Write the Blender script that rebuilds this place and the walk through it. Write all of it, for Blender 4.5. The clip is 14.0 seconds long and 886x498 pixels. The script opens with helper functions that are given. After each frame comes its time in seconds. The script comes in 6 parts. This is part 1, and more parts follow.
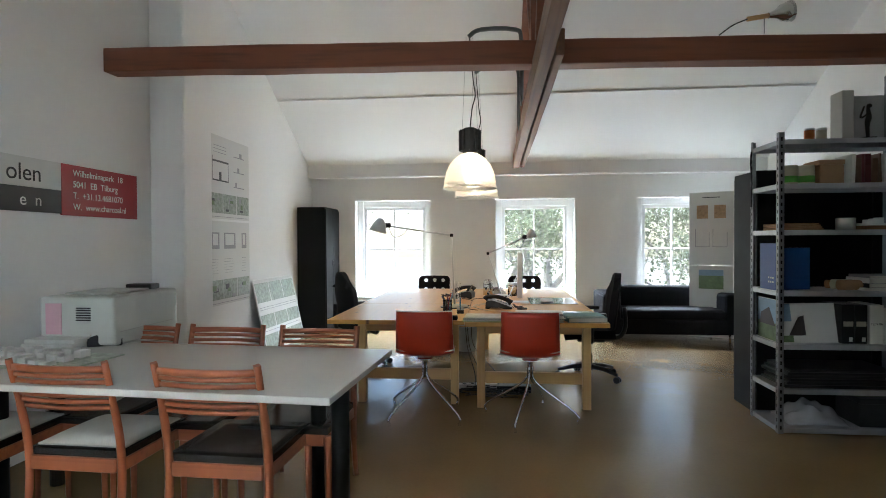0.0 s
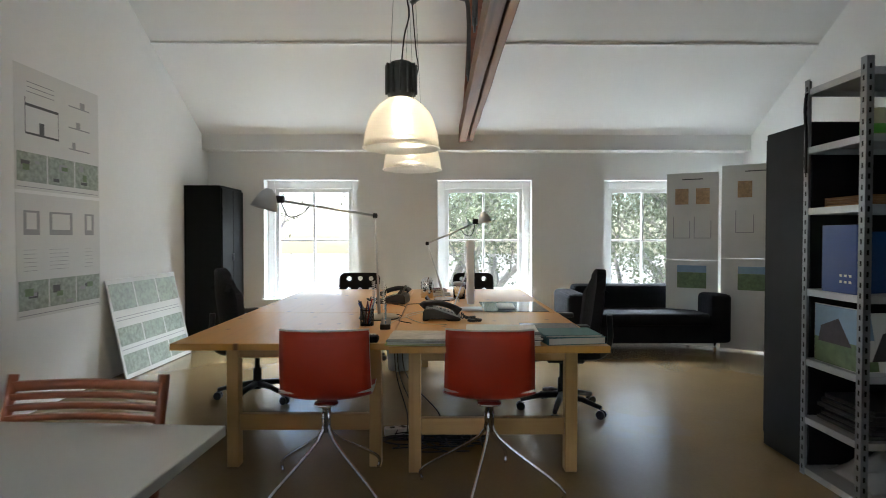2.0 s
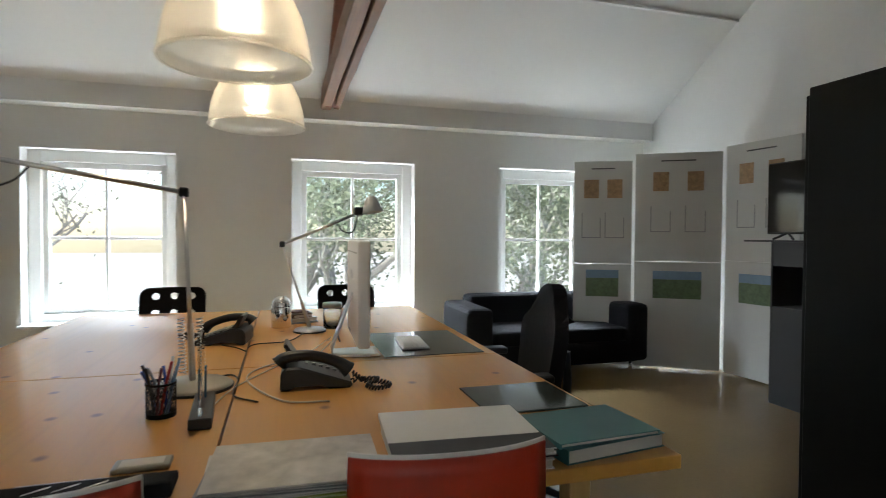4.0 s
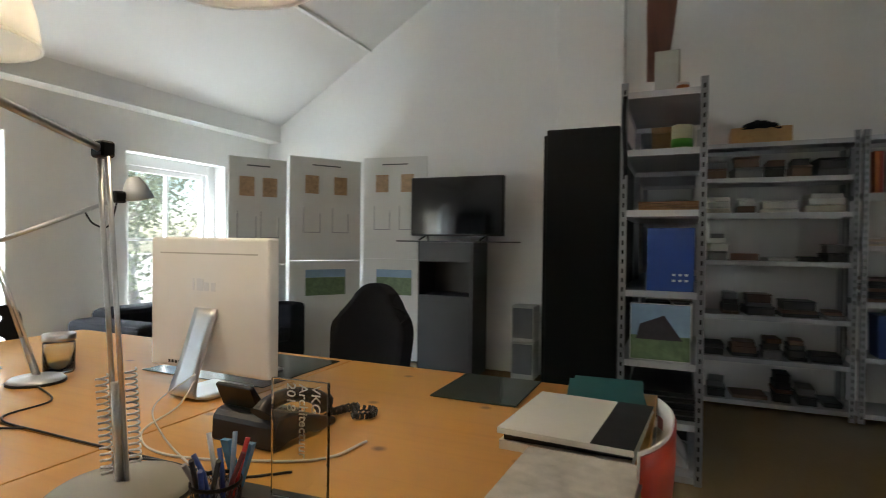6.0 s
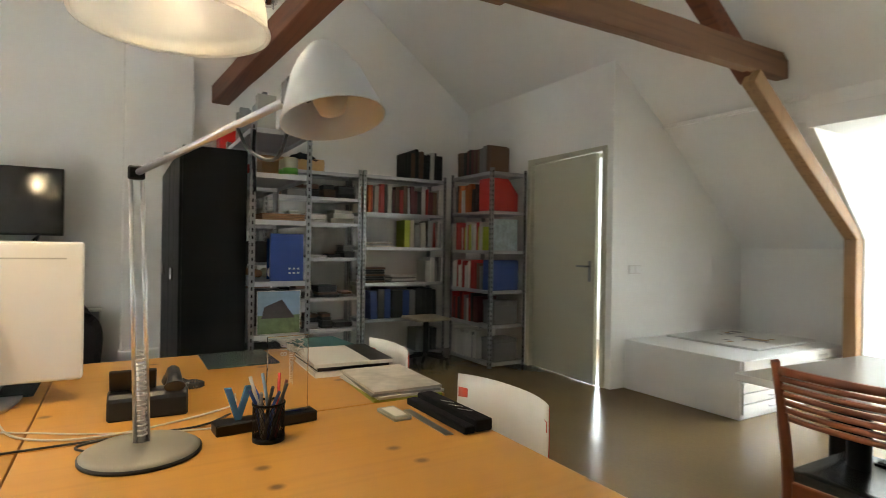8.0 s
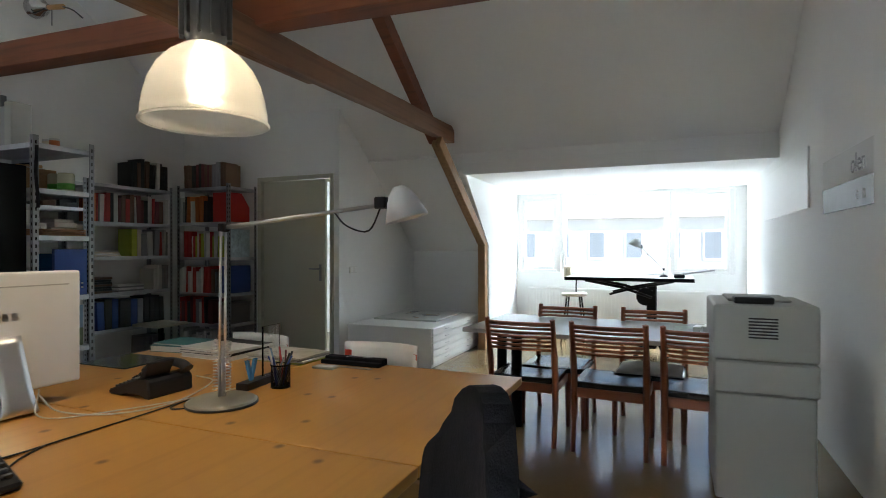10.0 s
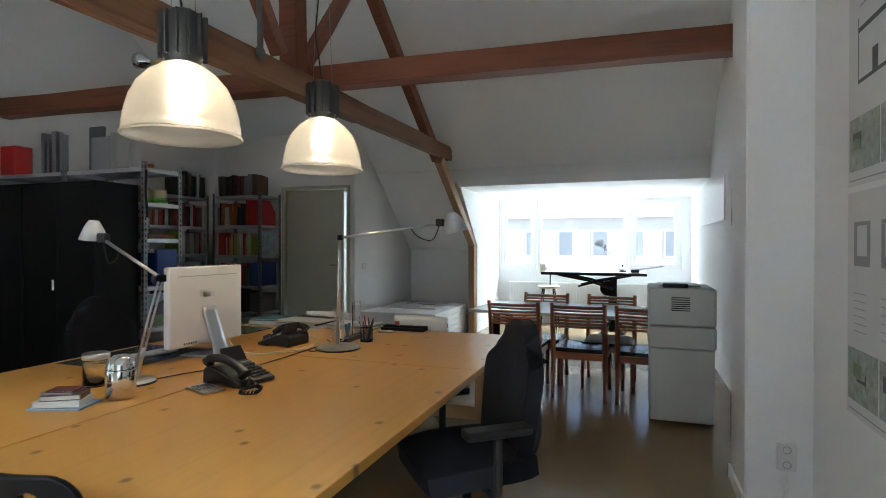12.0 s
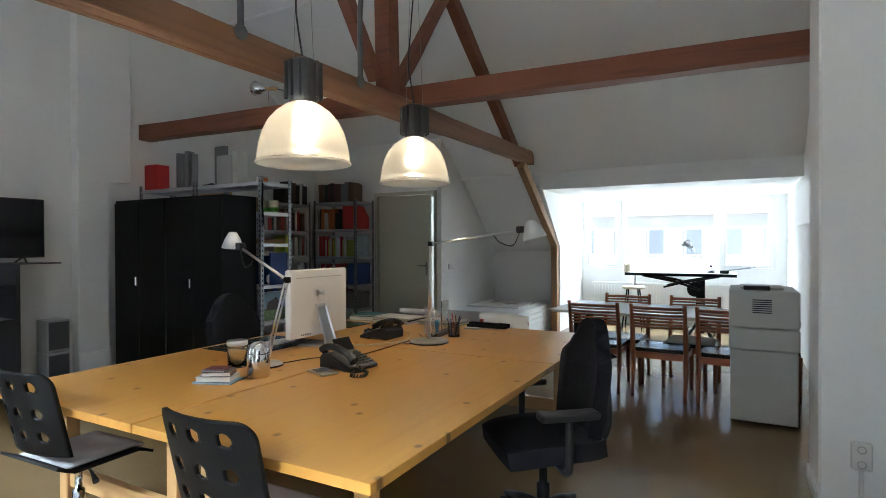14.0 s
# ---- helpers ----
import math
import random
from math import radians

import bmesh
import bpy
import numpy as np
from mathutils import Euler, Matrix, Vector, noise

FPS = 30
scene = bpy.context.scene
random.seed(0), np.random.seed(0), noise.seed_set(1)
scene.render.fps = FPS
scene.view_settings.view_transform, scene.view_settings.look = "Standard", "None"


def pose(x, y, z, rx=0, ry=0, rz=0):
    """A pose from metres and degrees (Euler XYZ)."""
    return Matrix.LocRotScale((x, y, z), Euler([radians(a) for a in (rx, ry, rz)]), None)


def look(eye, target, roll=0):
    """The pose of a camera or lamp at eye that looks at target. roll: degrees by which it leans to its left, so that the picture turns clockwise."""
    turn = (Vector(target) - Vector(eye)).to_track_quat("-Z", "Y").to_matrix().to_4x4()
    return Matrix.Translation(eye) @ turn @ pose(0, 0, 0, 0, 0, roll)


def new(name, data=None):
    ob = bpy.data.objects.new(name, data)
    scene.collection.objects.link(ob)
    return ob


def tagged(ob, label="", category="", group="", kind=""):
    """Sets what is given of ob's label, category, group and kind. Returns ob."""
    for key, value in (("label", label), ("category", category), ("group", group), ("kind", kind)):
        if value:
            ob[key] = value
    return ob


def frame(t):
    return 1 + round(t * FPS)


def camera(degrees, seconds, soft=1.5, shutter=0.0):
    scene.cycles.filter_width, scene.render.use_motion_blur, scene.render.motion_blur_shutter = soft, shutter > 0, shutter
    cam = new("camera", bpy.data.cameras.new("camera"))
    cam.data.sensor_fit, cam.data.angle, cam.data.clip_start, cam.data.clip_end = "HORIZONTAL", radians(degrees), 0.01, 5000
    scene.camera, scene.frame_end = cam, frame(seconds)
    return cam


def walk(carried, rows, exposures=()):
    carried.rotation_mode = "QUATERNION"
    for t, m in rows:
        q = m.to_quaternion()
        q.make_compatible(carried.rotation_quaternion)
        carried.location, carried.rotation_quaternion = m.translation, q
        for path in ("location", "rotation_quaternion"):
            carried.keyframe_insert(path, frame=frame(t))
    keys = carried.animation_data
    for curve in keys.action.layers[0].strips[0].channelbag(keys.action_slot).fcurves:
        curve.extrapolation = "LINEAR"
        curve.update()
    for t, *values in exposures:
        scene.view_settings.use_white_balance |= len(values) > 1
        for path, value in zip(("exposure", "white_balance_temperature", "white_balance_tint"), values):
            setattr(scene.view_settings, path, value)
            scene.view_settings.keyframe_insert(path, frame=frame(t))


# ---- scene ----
EXPOSURES = [(0.0, 1.5, 6000, 10), (2.2, 1.15, 6150, 10), (4.3, 0.95, 6250, 10), (5.0, 1.12, 6250, 10), (6.5, 1.68, 6500, 10), (7.5, 2.1, 6800, 10), (8.2, 2.12, 6800, 10), (9.0, 1.62, 6400, 10), (11.3, 1.0, 5800, 10), (12.3, 1.12, 5800, 10), (14.0, 1.2, 5800, 10)]
PATH = [
    (0, (1.34, -0.267, 1.351), (1.149, 1.724, 1.322), -0.3),
    (0.5, (1.312, -0.069, 1.33), (1.133, 1.923, 1.297), -0.3),
    (1, (1.299, 0.26, 1.298), (1.174, 2.256, 1.26), -0.2),
    (1.5, (1.321, 0.731, 1.272), (1.277, 2.731, 1.229), -0.0),
    (2, (1.342, 1.241, 1.263), (1.362, 3.241, 1.22), -0.0),
    (4.5, (1.171, 3.134, 1.257), (2.071, 4.919, 1.207), 0.5),
    (5, (0.936, 3.456, 1.235), (2.231, 4.979, 1.195), 0.5),
    (5.5, (0.57, 3.672, 1.246), (2.169, 4.872, 1.208), 0.5),
    (6, (0.224, 3.838, 1.236), (2.058, 4.634, 1.209), 0.7),
    (6.5, (-0.028, 3.992, 1.228), (1.94, 4.351, 1.216), 0.9),
    (7, (-0.27, 4.254, 1.229), (1.722, 4.071, 1.224), 0.8),
    (7.5, (-0.482, 4.545, 1.235), (1.422, 3.933, 1.231), 0.9),
    (8, (-0.548, 4.891, 1.24), (1.175, 3.874, 1.236), 0.9),
    (8.5, (-0.529, 5.239, 1.216), (0.981, 3.928, 1.228), 0.9),
    (9, (-0.607, 5.621, 1.255), (0.602, 4.027, 1.26), 0.4),
    (11.5, (-0.67, 7.536, 1.353), (-0.049, 5.634, 1.347), 0.0),
    (12, (-0.753, 7.759, 1.358), (-0.085, 5.874, 1.346), 0.1),
    (12.5, (-0.826, 7.893, 1.368), (-0.059, 6.046, 1.355), 0.0),
    (13, (-0.897, 7.985, 1.373), (-0.047, 6.175, 1.362), -0.1),
    (13.5, (-0.904, 8.056, 1.384), (0.006, 6.275, 1.374), -0.3),
    (14, (-0.905, 8.085, 1.401), (0.045, 6.325, 1.384), -0.2),
]
cam = camera(78.0, 14.0, soft=0.9, shutter=0.3)
walk(cam, [(t, look(e, g, r)) for t, e, g, r in PATH], EXPOSURES)

# ---- world and light ----
world = bpy.data.worlds.new("sky")
scene.world = world
world.use_nodes = True
wn = world.node_tree
sky = wn.nodes.new("ShaderNodeTexSky")
sky.sky_type, sky.sun_disc = "NISHITA", False
sky.sun_elevation, sky.sun_rotation = radians(46), radians(-63)
wn.nodes["Background"].inputs["Strength"].default_value = 0.15
wn.links.new(sky.outputs[0], wn.nodes["Background"].inputs["Color"])

sun_data = bpy.data.lights.new("sun", "SUN")
sun_data.energy, sun_data.angle, sun_data.color = 5.0, radians(0.6), (1.0, 0.95, 0.87)
sun = new("sun", sun_data)
sun.matrix_world = look((-12, 6, 14), (0, 0, 0))


def area_light(name, x, y, z, w, h, rz, power, colour):
    d = bpy.data.lights.new(name, "AREA")
    d.shape, d.size, d.size_y, d.energy, d.color = "RECTANGLE", w, h, power, colour
    o = new(name, d)
    o.matrix_world = pose(x, y, z, 90, 0, rz)
    return o


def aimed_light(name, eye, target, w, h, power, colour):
    o = area_light(name, 0, 0, 0, w, h, 0, power, colour)
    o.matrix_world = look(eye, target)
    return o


SKY_TINT = (0.83, 0.93, 1.0)
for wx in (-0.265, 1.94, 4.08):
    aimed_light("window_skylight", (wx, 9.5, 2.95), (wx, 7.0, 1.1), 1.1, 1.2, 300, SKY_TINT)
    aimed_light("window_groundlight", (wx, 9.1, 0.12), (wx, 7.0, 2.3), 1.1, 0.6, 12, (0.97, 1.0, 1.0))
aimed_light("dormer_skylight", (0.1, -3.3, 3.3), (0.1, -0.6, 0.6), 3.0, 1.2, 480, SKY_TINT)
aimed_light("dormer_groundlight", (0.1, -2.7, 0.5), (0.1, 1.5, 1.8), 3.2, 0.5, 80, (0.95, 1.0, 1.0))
# Added lamp in the windowless hall; it whitens the slit beside the door.
area_light("hall_fill_lamp", 4.5, -0.6, 0.9, 1.2, 0.7, 0, 18, SKY_TINT)


def bulb(x, y, z, power):
    d = bpy.data.lights.new("bulb_light", "POINT")
    d.energy, d.shadow_soft_size, d.color = power, 0.045, (1.0, 0.78, 0.5)
    o = new("bulb_light", d)
    o.location = (x, y, z)


for ly in (4.77, 5.87):
    bulb(1.12, ly, 2.0, 6)


# ---- materials ----
def material(name, colour, rough=0.6, metal=0.0, vary=0.12, scale=6.0, bump=0.1, fine=60.0, stretch=(1, 1, 1), tint=None, spec=0.5, coat=0.0, each=0.0):
    """A node material: two scales of colour variation, roughness variation and a fine relief."""
    m = bpy.data.materials.new(name)
    m.use_nodes = True
    nt = m.node_tree
    b = nt.nodes["Principled BSDF"]
    b.inputs["Roughness"].default_value, b.inputs["Metallic"].default_value = rough, metal
    b.inputs["Specular IOR Level"].default_value = spec
    b.inputs["Coat Weight"].default_value = coat
    co = nt.nodes.new("ShaderNodeTexCoord")
    mp = nt.nodes.new("ShaderNodeMapping")
    mp.inputs["Scale"].default_value = stretch
    nt.links.new(co.outputs["Object"], mp.inputs["Vector"])
    n1 = nt.nodes.new("ShaderNodeTexNoise")
    n1.inputs["Scale"].default_value, n1.inputs["Detail"].default_value = scale, 5
    n2 = nt.nodes.new("ShaderNodeTexNoise")
    n2.inputs["Scale"].default_value, n2.inputs["Detail"].default_value = fine, 3
    for n in (n1, n2):
        nt.links.new(mp.outputs[0], n.inputs["Vector"])
    mix = nt.nodes.new("ShaderNodeMix")
    mix.data_type = "RGBA"
    dark = tuple(c * (1 - vary) for c in colour)
    light = tuple(min(1, c * (1 + vary)) for c in (tint or colour))
    mix.inputs[6].default_value, mix.inputs[7].default_value = (*dark, 1), (*light, 1)
    add = nt.nodes.new("ShaderNodeMath")
    add.operation = "MULTIPLY_ADD"
    add.inputs[1].default_value = 0.35
    nt.links.new(n2.outputs["Fac"], add.inputs[0])
    sc = nt.nodes.new("ShaderNodeMath")
    sc.operation = "MULTIPLY"
    sc.inputs[1].default_value = 0.65
    nt.links.new(n1.outputs["Fac"], sc.inputs[0])
    nt.links.new(sc.outputs[0], add.inputs[2])
    nt.links.new(add.outputs[0], mix.inputs[0])
    out = mix.outputs[2]
    if each:
        oi = nt.nodes.new("ShaderNodeObjectInfo")
        hsv = nt.nodes.new("ShaderNodeHueSaturation")
        ma = nt.nodes.new("ShaderNodeMapRange")
        ma.inputs[3].default_value, ma.inputs[4].default_value = 1 - each, 1 + each
        nt.links.new(oi.outputs["Random"], ma.inputs[0])
        nt.links.new(ma.outputs[0], hsv.inputs["Value"])
        nt.links.new(out, hsv.inputs["Color"])
        out = hsv.outputs[0]
    nt.links.new(out, b.inputs["Base Color"])
    rr = nt.nodes.new("ShaderNodeMapRange")
    rr.inputs[3].default_value, rr.inputs[4].default_value = max(0.02, rough - 0.12 * rough), min(1, rough + 0.15 * rough)
    nt.links.new(n1.outputs["Fac"], rr.inputs[0])
    nt.links.new(rr.outputs[0], b.inputs["Roughness"])
    if bump:
        bp = nt.nodes.new("ShaderNodeBump")
        bp.inputs["Strength"].default_value, bp.inputs["Distance"].default_value = bump, 0.01
        nt.links.new(add.outputs[0], bp.inputs["Height"])
        nt.links.new(bp.outputs[0], b.inputs["Normal"])
    return m


def wood(name, colour, dark, rough=0.4, axis=0, rings=9.0, knots=0.0, coat=0.0, each=0.0, streak=0.55, relief=0.06):
    """Streaky wood with its grain along the axis given, and round knots where wanted."""
    st = [12, 12, 12]
    st[axis] = 0.9
    m = material(name, colour, rough, 0, 0.14 if relief > 0.05 else 0.07, rings / 9, relief, 14, tuple(st), coat=coat, each=each)
    nt = m.node_tree
    b = nt.nodes["Principled BSDF"]
    src = b.inputs["Base Color"].links[0].from_socket
    mix = nt.nodes.new("ShaderNodeMix")
    mix.data_type = "RGBA"
    mix.inputs[7].default_value = (*dark, 1)
    nt.links.new(src, mix.inputs[6])
    co = nt.nodes.new("ShaderNodeTexCoord")
    st2 = [30, 30, 30]
    st2[axis] = 0.8
    mp = nt.nodes.new("ShaderNodeMapping")
    mp.inputs["Scale"].default_value = st2
    nt.links.new(co.outputs["Object"], mp.inputs["Vector"])
    n = nt.nodes.new("ShaderNodeTexNoise")
    n.inputs["Scale"].default_value, n.inputs["Detail"].default_value = 1.0, 6
    nt.links.new(mp.outputs[0], n.inputs["Vector"])
    ramp = nt.nodes.new("ShaderNodeValToRGB")
    ramp.color_ramp.elements[0].position, ramp.color_ramp.elements[1].position = 0.5, 0.75
    nt.links.new(n.outputs["Fac"], ramp.inputs["Fac"])
    fac = ramp.outputs["Color"]
    half = nt.nodes.new("ShaderNodeMath")
    half.operation = "MULTIPLY"
    half.inputs[1].default_value = streak
    nt.links.new(fac, half.inputs[0])
    fac = half.outputs[0]
    if knots:
        v = nt.nodes.new("ShaderNodeTexVoronoi")
        v.voronoi_dimensions = "2D"
        v.inputs["Scale"].default_value = knots
        st3 = [1, 1, 1]
        st3[axis] = 0.85
        mp3 = nt.nodes.new("ShaderNodeMapping")
        mp3.inputs["Scale"].default_value = st3
        nt.links.new(co.outputs["Object"], mp3.inputs["Vector"])
        nt.links.new(mp3.outputs[0], v.inputs["Vector"])
        kr = nt.nodes.new("ShaderNodeValToRGB")
        kr.color_ramp.elements[0].position, kr.color_ramp.elements[1].position = 0.02, 0.06
        kr.color_ramp.elements[0].color, kr.color_ramp.elements[1].color = (0.9, 0.9, 0.9, 1), (0, 0, 0, 1)
        nt.links.new(v.outputs["Distance"], kr.inputs["Fac"])
        mx = nt.nodes.new("ShaderNodeMath")
        mx.operation = "MAXIMUM"
        nt.links.new(fac, mx.inputs[0])
        nt.links.new(kr.outputs["Color"], mx.inputs[1])
        fac = mx.outputs[0]
    nt.links.new(fac, mix.inputs[0])
    nt.links.new(mix.outputs[2], b.inputs["Base Color"])
    return m


def glass(name, colour=(0.95, 0.98, 0.97), rough=0.0):
    m = bpy.data.materials.new(name)
    m.use_nodes = True
    b = m.node_tree.nodes["Principled BSDF"]
    b.inputs["Base Color"].default_value = (*colour, 1)
    b.inputs["Transmission Weight"].default_value, b.inputs["Roughness"].default_value = 1.0, rough
    b.inputs["IOR"].default_value = 1.45
    return m


def glow(name, colour, strength):
    m = bpy.data.materials.new(name)
    m.use_nodes = True
    b = m.node_tree.nodes["Principled BSDF"]
    b.inputs["Emission Color"].default_value, b.inputs["Emission Strength"].default_value = (*colour, 1), strength
    return m


PLASTER = material("white_plaster", (0.81, 0.81, 0.79), 0.85, 0, 0.05, 1.3, 0.25, 22)
CEILING = material("white_ceiling_board", (0.82, 0.82, 0.8), 0.8, 0, 0.04, 0.9, 0.1, 30)
WHITE_PAINT = material("white_gloss_paint", (0.8, 0.8, 0.78), 0.35, 0, 0.03, 4, 0.05)
LINO = material("brown_linoleum", (0.21, 0.142, 0.066), 0.2, 0, 0.25, 1.6, 0.05, 45, spec=0.5)
BEAM = wood("red_brown_beam_wood", (0.19, 0.062, 0.027), (0.05, 0.018, 0.01), 0.55, 0)
BEAM_Y = wood("old_brown_beam_wood", (0.2, 0.1, 0.05), (0.055, 0.025, 0.014), 0.6, 1)
BEAM_Z = wood("old_brown_post_wood", (0.33, 0.19, 0.09), (0.1, 0.045, 0.02), 0.6, 2)
PINE = wood("varnished_pine_top", (0.53, 0.258, 0.05), (0.13, 0.05, 0.012), 0.33, 1, knots=3.0, coat=0.05, streak=0.13, relief=0.01)
PINE_LEG = wood("varnished_pine_leg", (0.5, 0.3, 0.12), (0.36, 0.18, 0.06), 0.45, 2)
PINE_RAIL = wood("varnished_pine_rail", (0.5, 0.3, 0.12), (0.36, 0.18, 0.06), 0.45, 0)
CHERRY = wood("red_cherry_chair_wood", (0.31, 0.088, 0.035), (0.13, 0.032, 0.015), 0.35, 2, coat=0.2, each=0.12)
CHERRY_X = wood("red_cherry_slat_wood", (0.33, 0.096, 0.038), (0.14, 0.034, 0.016), 0.35, 0, coat=0.2, each=0.12)
LAMINATE = material("white_laminate", (0.62, 0.61, 0.57), 0.22, 0, 0.03, 3, 0.02)
BLACK_METAL = material("black_powder_coat", (0.004, 0.004, 0.0043), 0.5, 0, 0.2, 8, 0.08, 90, spec=0.16)
STEEL = material("galvanised_steel", (0.27, 0.28, 0.29), 0.42, 0.75, 0.16, 9, 0.06, 70)
GREY_STEEL = material("grey_painted_steel", (0.12, 0.125, 0.13), 0.4, 0.3, 0.15, 8, 0.05)
CHROME = material("chrome", (0.75, 0.75, 0.76), 0.1, 1.0, 0.03, 8, 0.0)
ALUMINIUM = material("brushed_aluminium", (0.62, 0.62, 0.62), 0.3, 1.0, 0.06, 10, 0.03, 90)
BLACK_PLASTIC = material("black_plastic", (0.008, 0.008, 0.009), 0.38, 0, 0.2, 12, 0.06, 120)
BLACK_FABRIC = material("black_woven_fabric", (0.009, 0.009, 0.012), 0.95, 0, 0.3, 30, 0.5, 260, spec=0.2)
BLACK_LEATHER = material("black_leather", (0.014, 0.013, 0.013), 0.24, 0, 0.25, 14, 0.12, 130)
# Paler copy of the galvanised steel: light on the shelf edges put into colour.
LIT_STEEL = material("lit_galvanised_shelf", (0.5, 0.51, 0.53), 0.38, 0.55, 0.14, 9, 0.05, 70)
RED_SHELL = material("red_plastic_shell", (0.42, 0.035, 0.012), 0.34, 0, 0.06, 3, 0.03, 120)
WHITE_SHELL = material("white_plastic_shell", (0.7, 0.69, 0.66), 0.35, 0, 0.03, 4, 0.02)
WHITE_FABRIC = material("cream_cotton", (0.55, 0.53, 0.47), 0.95, 0, 0.1, 10, 0.4, 160)
PAPER = material("white_paper", (0.66, 0.66, 0.63), 0.7, 0, 0.05, 6, 0.04)
INK = material("grey_ink", (0.1, 0.1, 0.1), 0.7, 0, 0.15, 30, 0)
PALE_INK = material("pale_print_ink", (0.33, 0.33, 0.33), 0.7, 0, 0.12, 30, 0)
PHOTO_GREY = material("grey_green_photo_print", (0.02, 0.03, 0.022), 0.5, 0, 0.95, 26, 0, 40, tint=(0.3, 0.34, 0.28))
PHOTO_GREEN = material("green_photo_print", (0.05, 0.11, 0.025), 0.45, 0, 0.8, 18, 0, 40, tint=(0.14, 0.2, 0.1))
PHOTO_SKY = material("blue_sky_photo_print", (0.22, 0.33, 0.46), 0.4, 0, 0.3, 6, 0, 30)
PHOTO_BROWN = material("brown_photo_print", (0.22, 0.11, 0.05), 0.5, 0, 0.8, 25, 0, 60, tint=(0.4, 0.26, 0.14))
PRINTER_GREY = material("pale_grey_plastic", (0.5, 0.51, 0.47), 0.5, 0, 0.04, 4, 0.05, 150)
PRINTER_DARK = material("warm_grey_plastic", (0.4, 0.4, 0.36), 0.55, 0, 0.04, 4, 0.05, 150)
RED_SIGN = material("dark_red_sign_board", (0.3, 0.012, 0.018), 0.35, 0, 0.05, 4, 0.02)
GREEN_DOOR = material("grey_green_door_paint", (0.5, 0.49, 0.38), 0.5, 0, 0.05, 2, 0.06, 40)
GLASS = glass("window_glass")
SCREEN = material("dark_glass_screen", (0.006, 0.006, 0.008), 0.08, 0, 0.1, 4, 0)


def scuff(m, x, y, r):
    """A worn, paler and rougher patch in a floor material, ragged at its rim."""
    nt = m.node_tree
    b = nt.nodes["Principled BSDF"]
    co = nt.nodes.new("ShaderNodeTexCoord")
    mp = nt.nodes.new("ShaderNodeMapping")
    mp.inputs["Location"].default_value = (-x / r, -y / (r * 0.6), 0)
    mp.inputs["Scale"].default_value = (1 / r, 1 / (r * 0.6), 0)
    nt.links.new(co.outputs["Object"], mp.inputs["Vector"])
    ln = nt.nodes.new("ShaderNodeVectorMath")
    ln.operation = "LENGTH"
    nt.links.new(mp.outputs[0], ln.inputs[0])
    n = nt.nodes.new("ShaderNodeTexNoise")
    n.inputs["Scale"].default_value, n.inputs["Detail"].default_value = 5, 6
    nt.links.new(co.outputs["Object"], n.inputs["Vector"])
    ad = nt.nodes.new("ShaderNodeMath")
    ad.operation = "MULTIPLY_ADD"
    ad.inputs[1].default_value = 2.4
    nt.links.new(n.outputs["Fac"], ad.inputs[0])
    nt.links.new(ln.outputs["Value"], ad.inputs[2])
    mr = nt.nodes.new("ShaderNodeMapRange")
    mr.inputs[1].default_value, mr.inputs[2].default_value = 1.65, 1.95
    mr.inputs[3].default_value, mr.inputs[4].default_value = 0.45, 0.0
    nt.links.new(ad.outputs[0], mr.inputs[0])
    mix = nt.nodes.new("ShaderNodeMix")
    mix.data_type = "RGBA"
    mix.inputs[7].default_value = (0.2, 0.15, 0.1, 1)
    nt.links.new(b.inputs["Base Color"].links[0].from_socket, mix.inputs[6])
    nt.links.new(mr.outputs[0], mix.inputs[0])
    nt.links.new(mix.outputs[2], b.inputs["Base Color"])


scuff(LINO, 2.72, 4.95, 0.52)


# ---- mesh helpers ----
def bm_box(bm, a, b):
    """Adds a box from corner a to corner b."""
    vs = [bm.verts.new((x, y, z)) for x in (a[0], b[0]) for y in (a[1], b[1]) for z in (a[2], b[2])]
    for q in ((0, 1, 3, 2), (4, 6, 7, 5), (0, 4, 5, 1), (2, 3, 7, 6), (0, 2, 6, 4), (1, 5, 7, 3)):
        bm.faces.new([vs[i] for i in q])
    return vs


def bm_prism(bm, outline, axis, lo, hi):
    """Extrudes an outline given in the two other axes along an axis."""
    def at(p, q, h):
        return {"x": (h, p, q), "y": (p, h, q), "z": (p, q, h)}[axis]
    lows = [bm.verts.new(at(p, q, lo)) for p, q in outline]
    highs = [bm.verts.new(at(p, q, hi)) for p, q in outline]
    n = len(outline)
    bm.faces.new(lows)
    bm.faces.new(list(reversed(highs)))
    for i in range(n):
        bm.faces.new((lows[i], highs[i], highs[(i + 1) % n], lows[(i + 1) % n]))


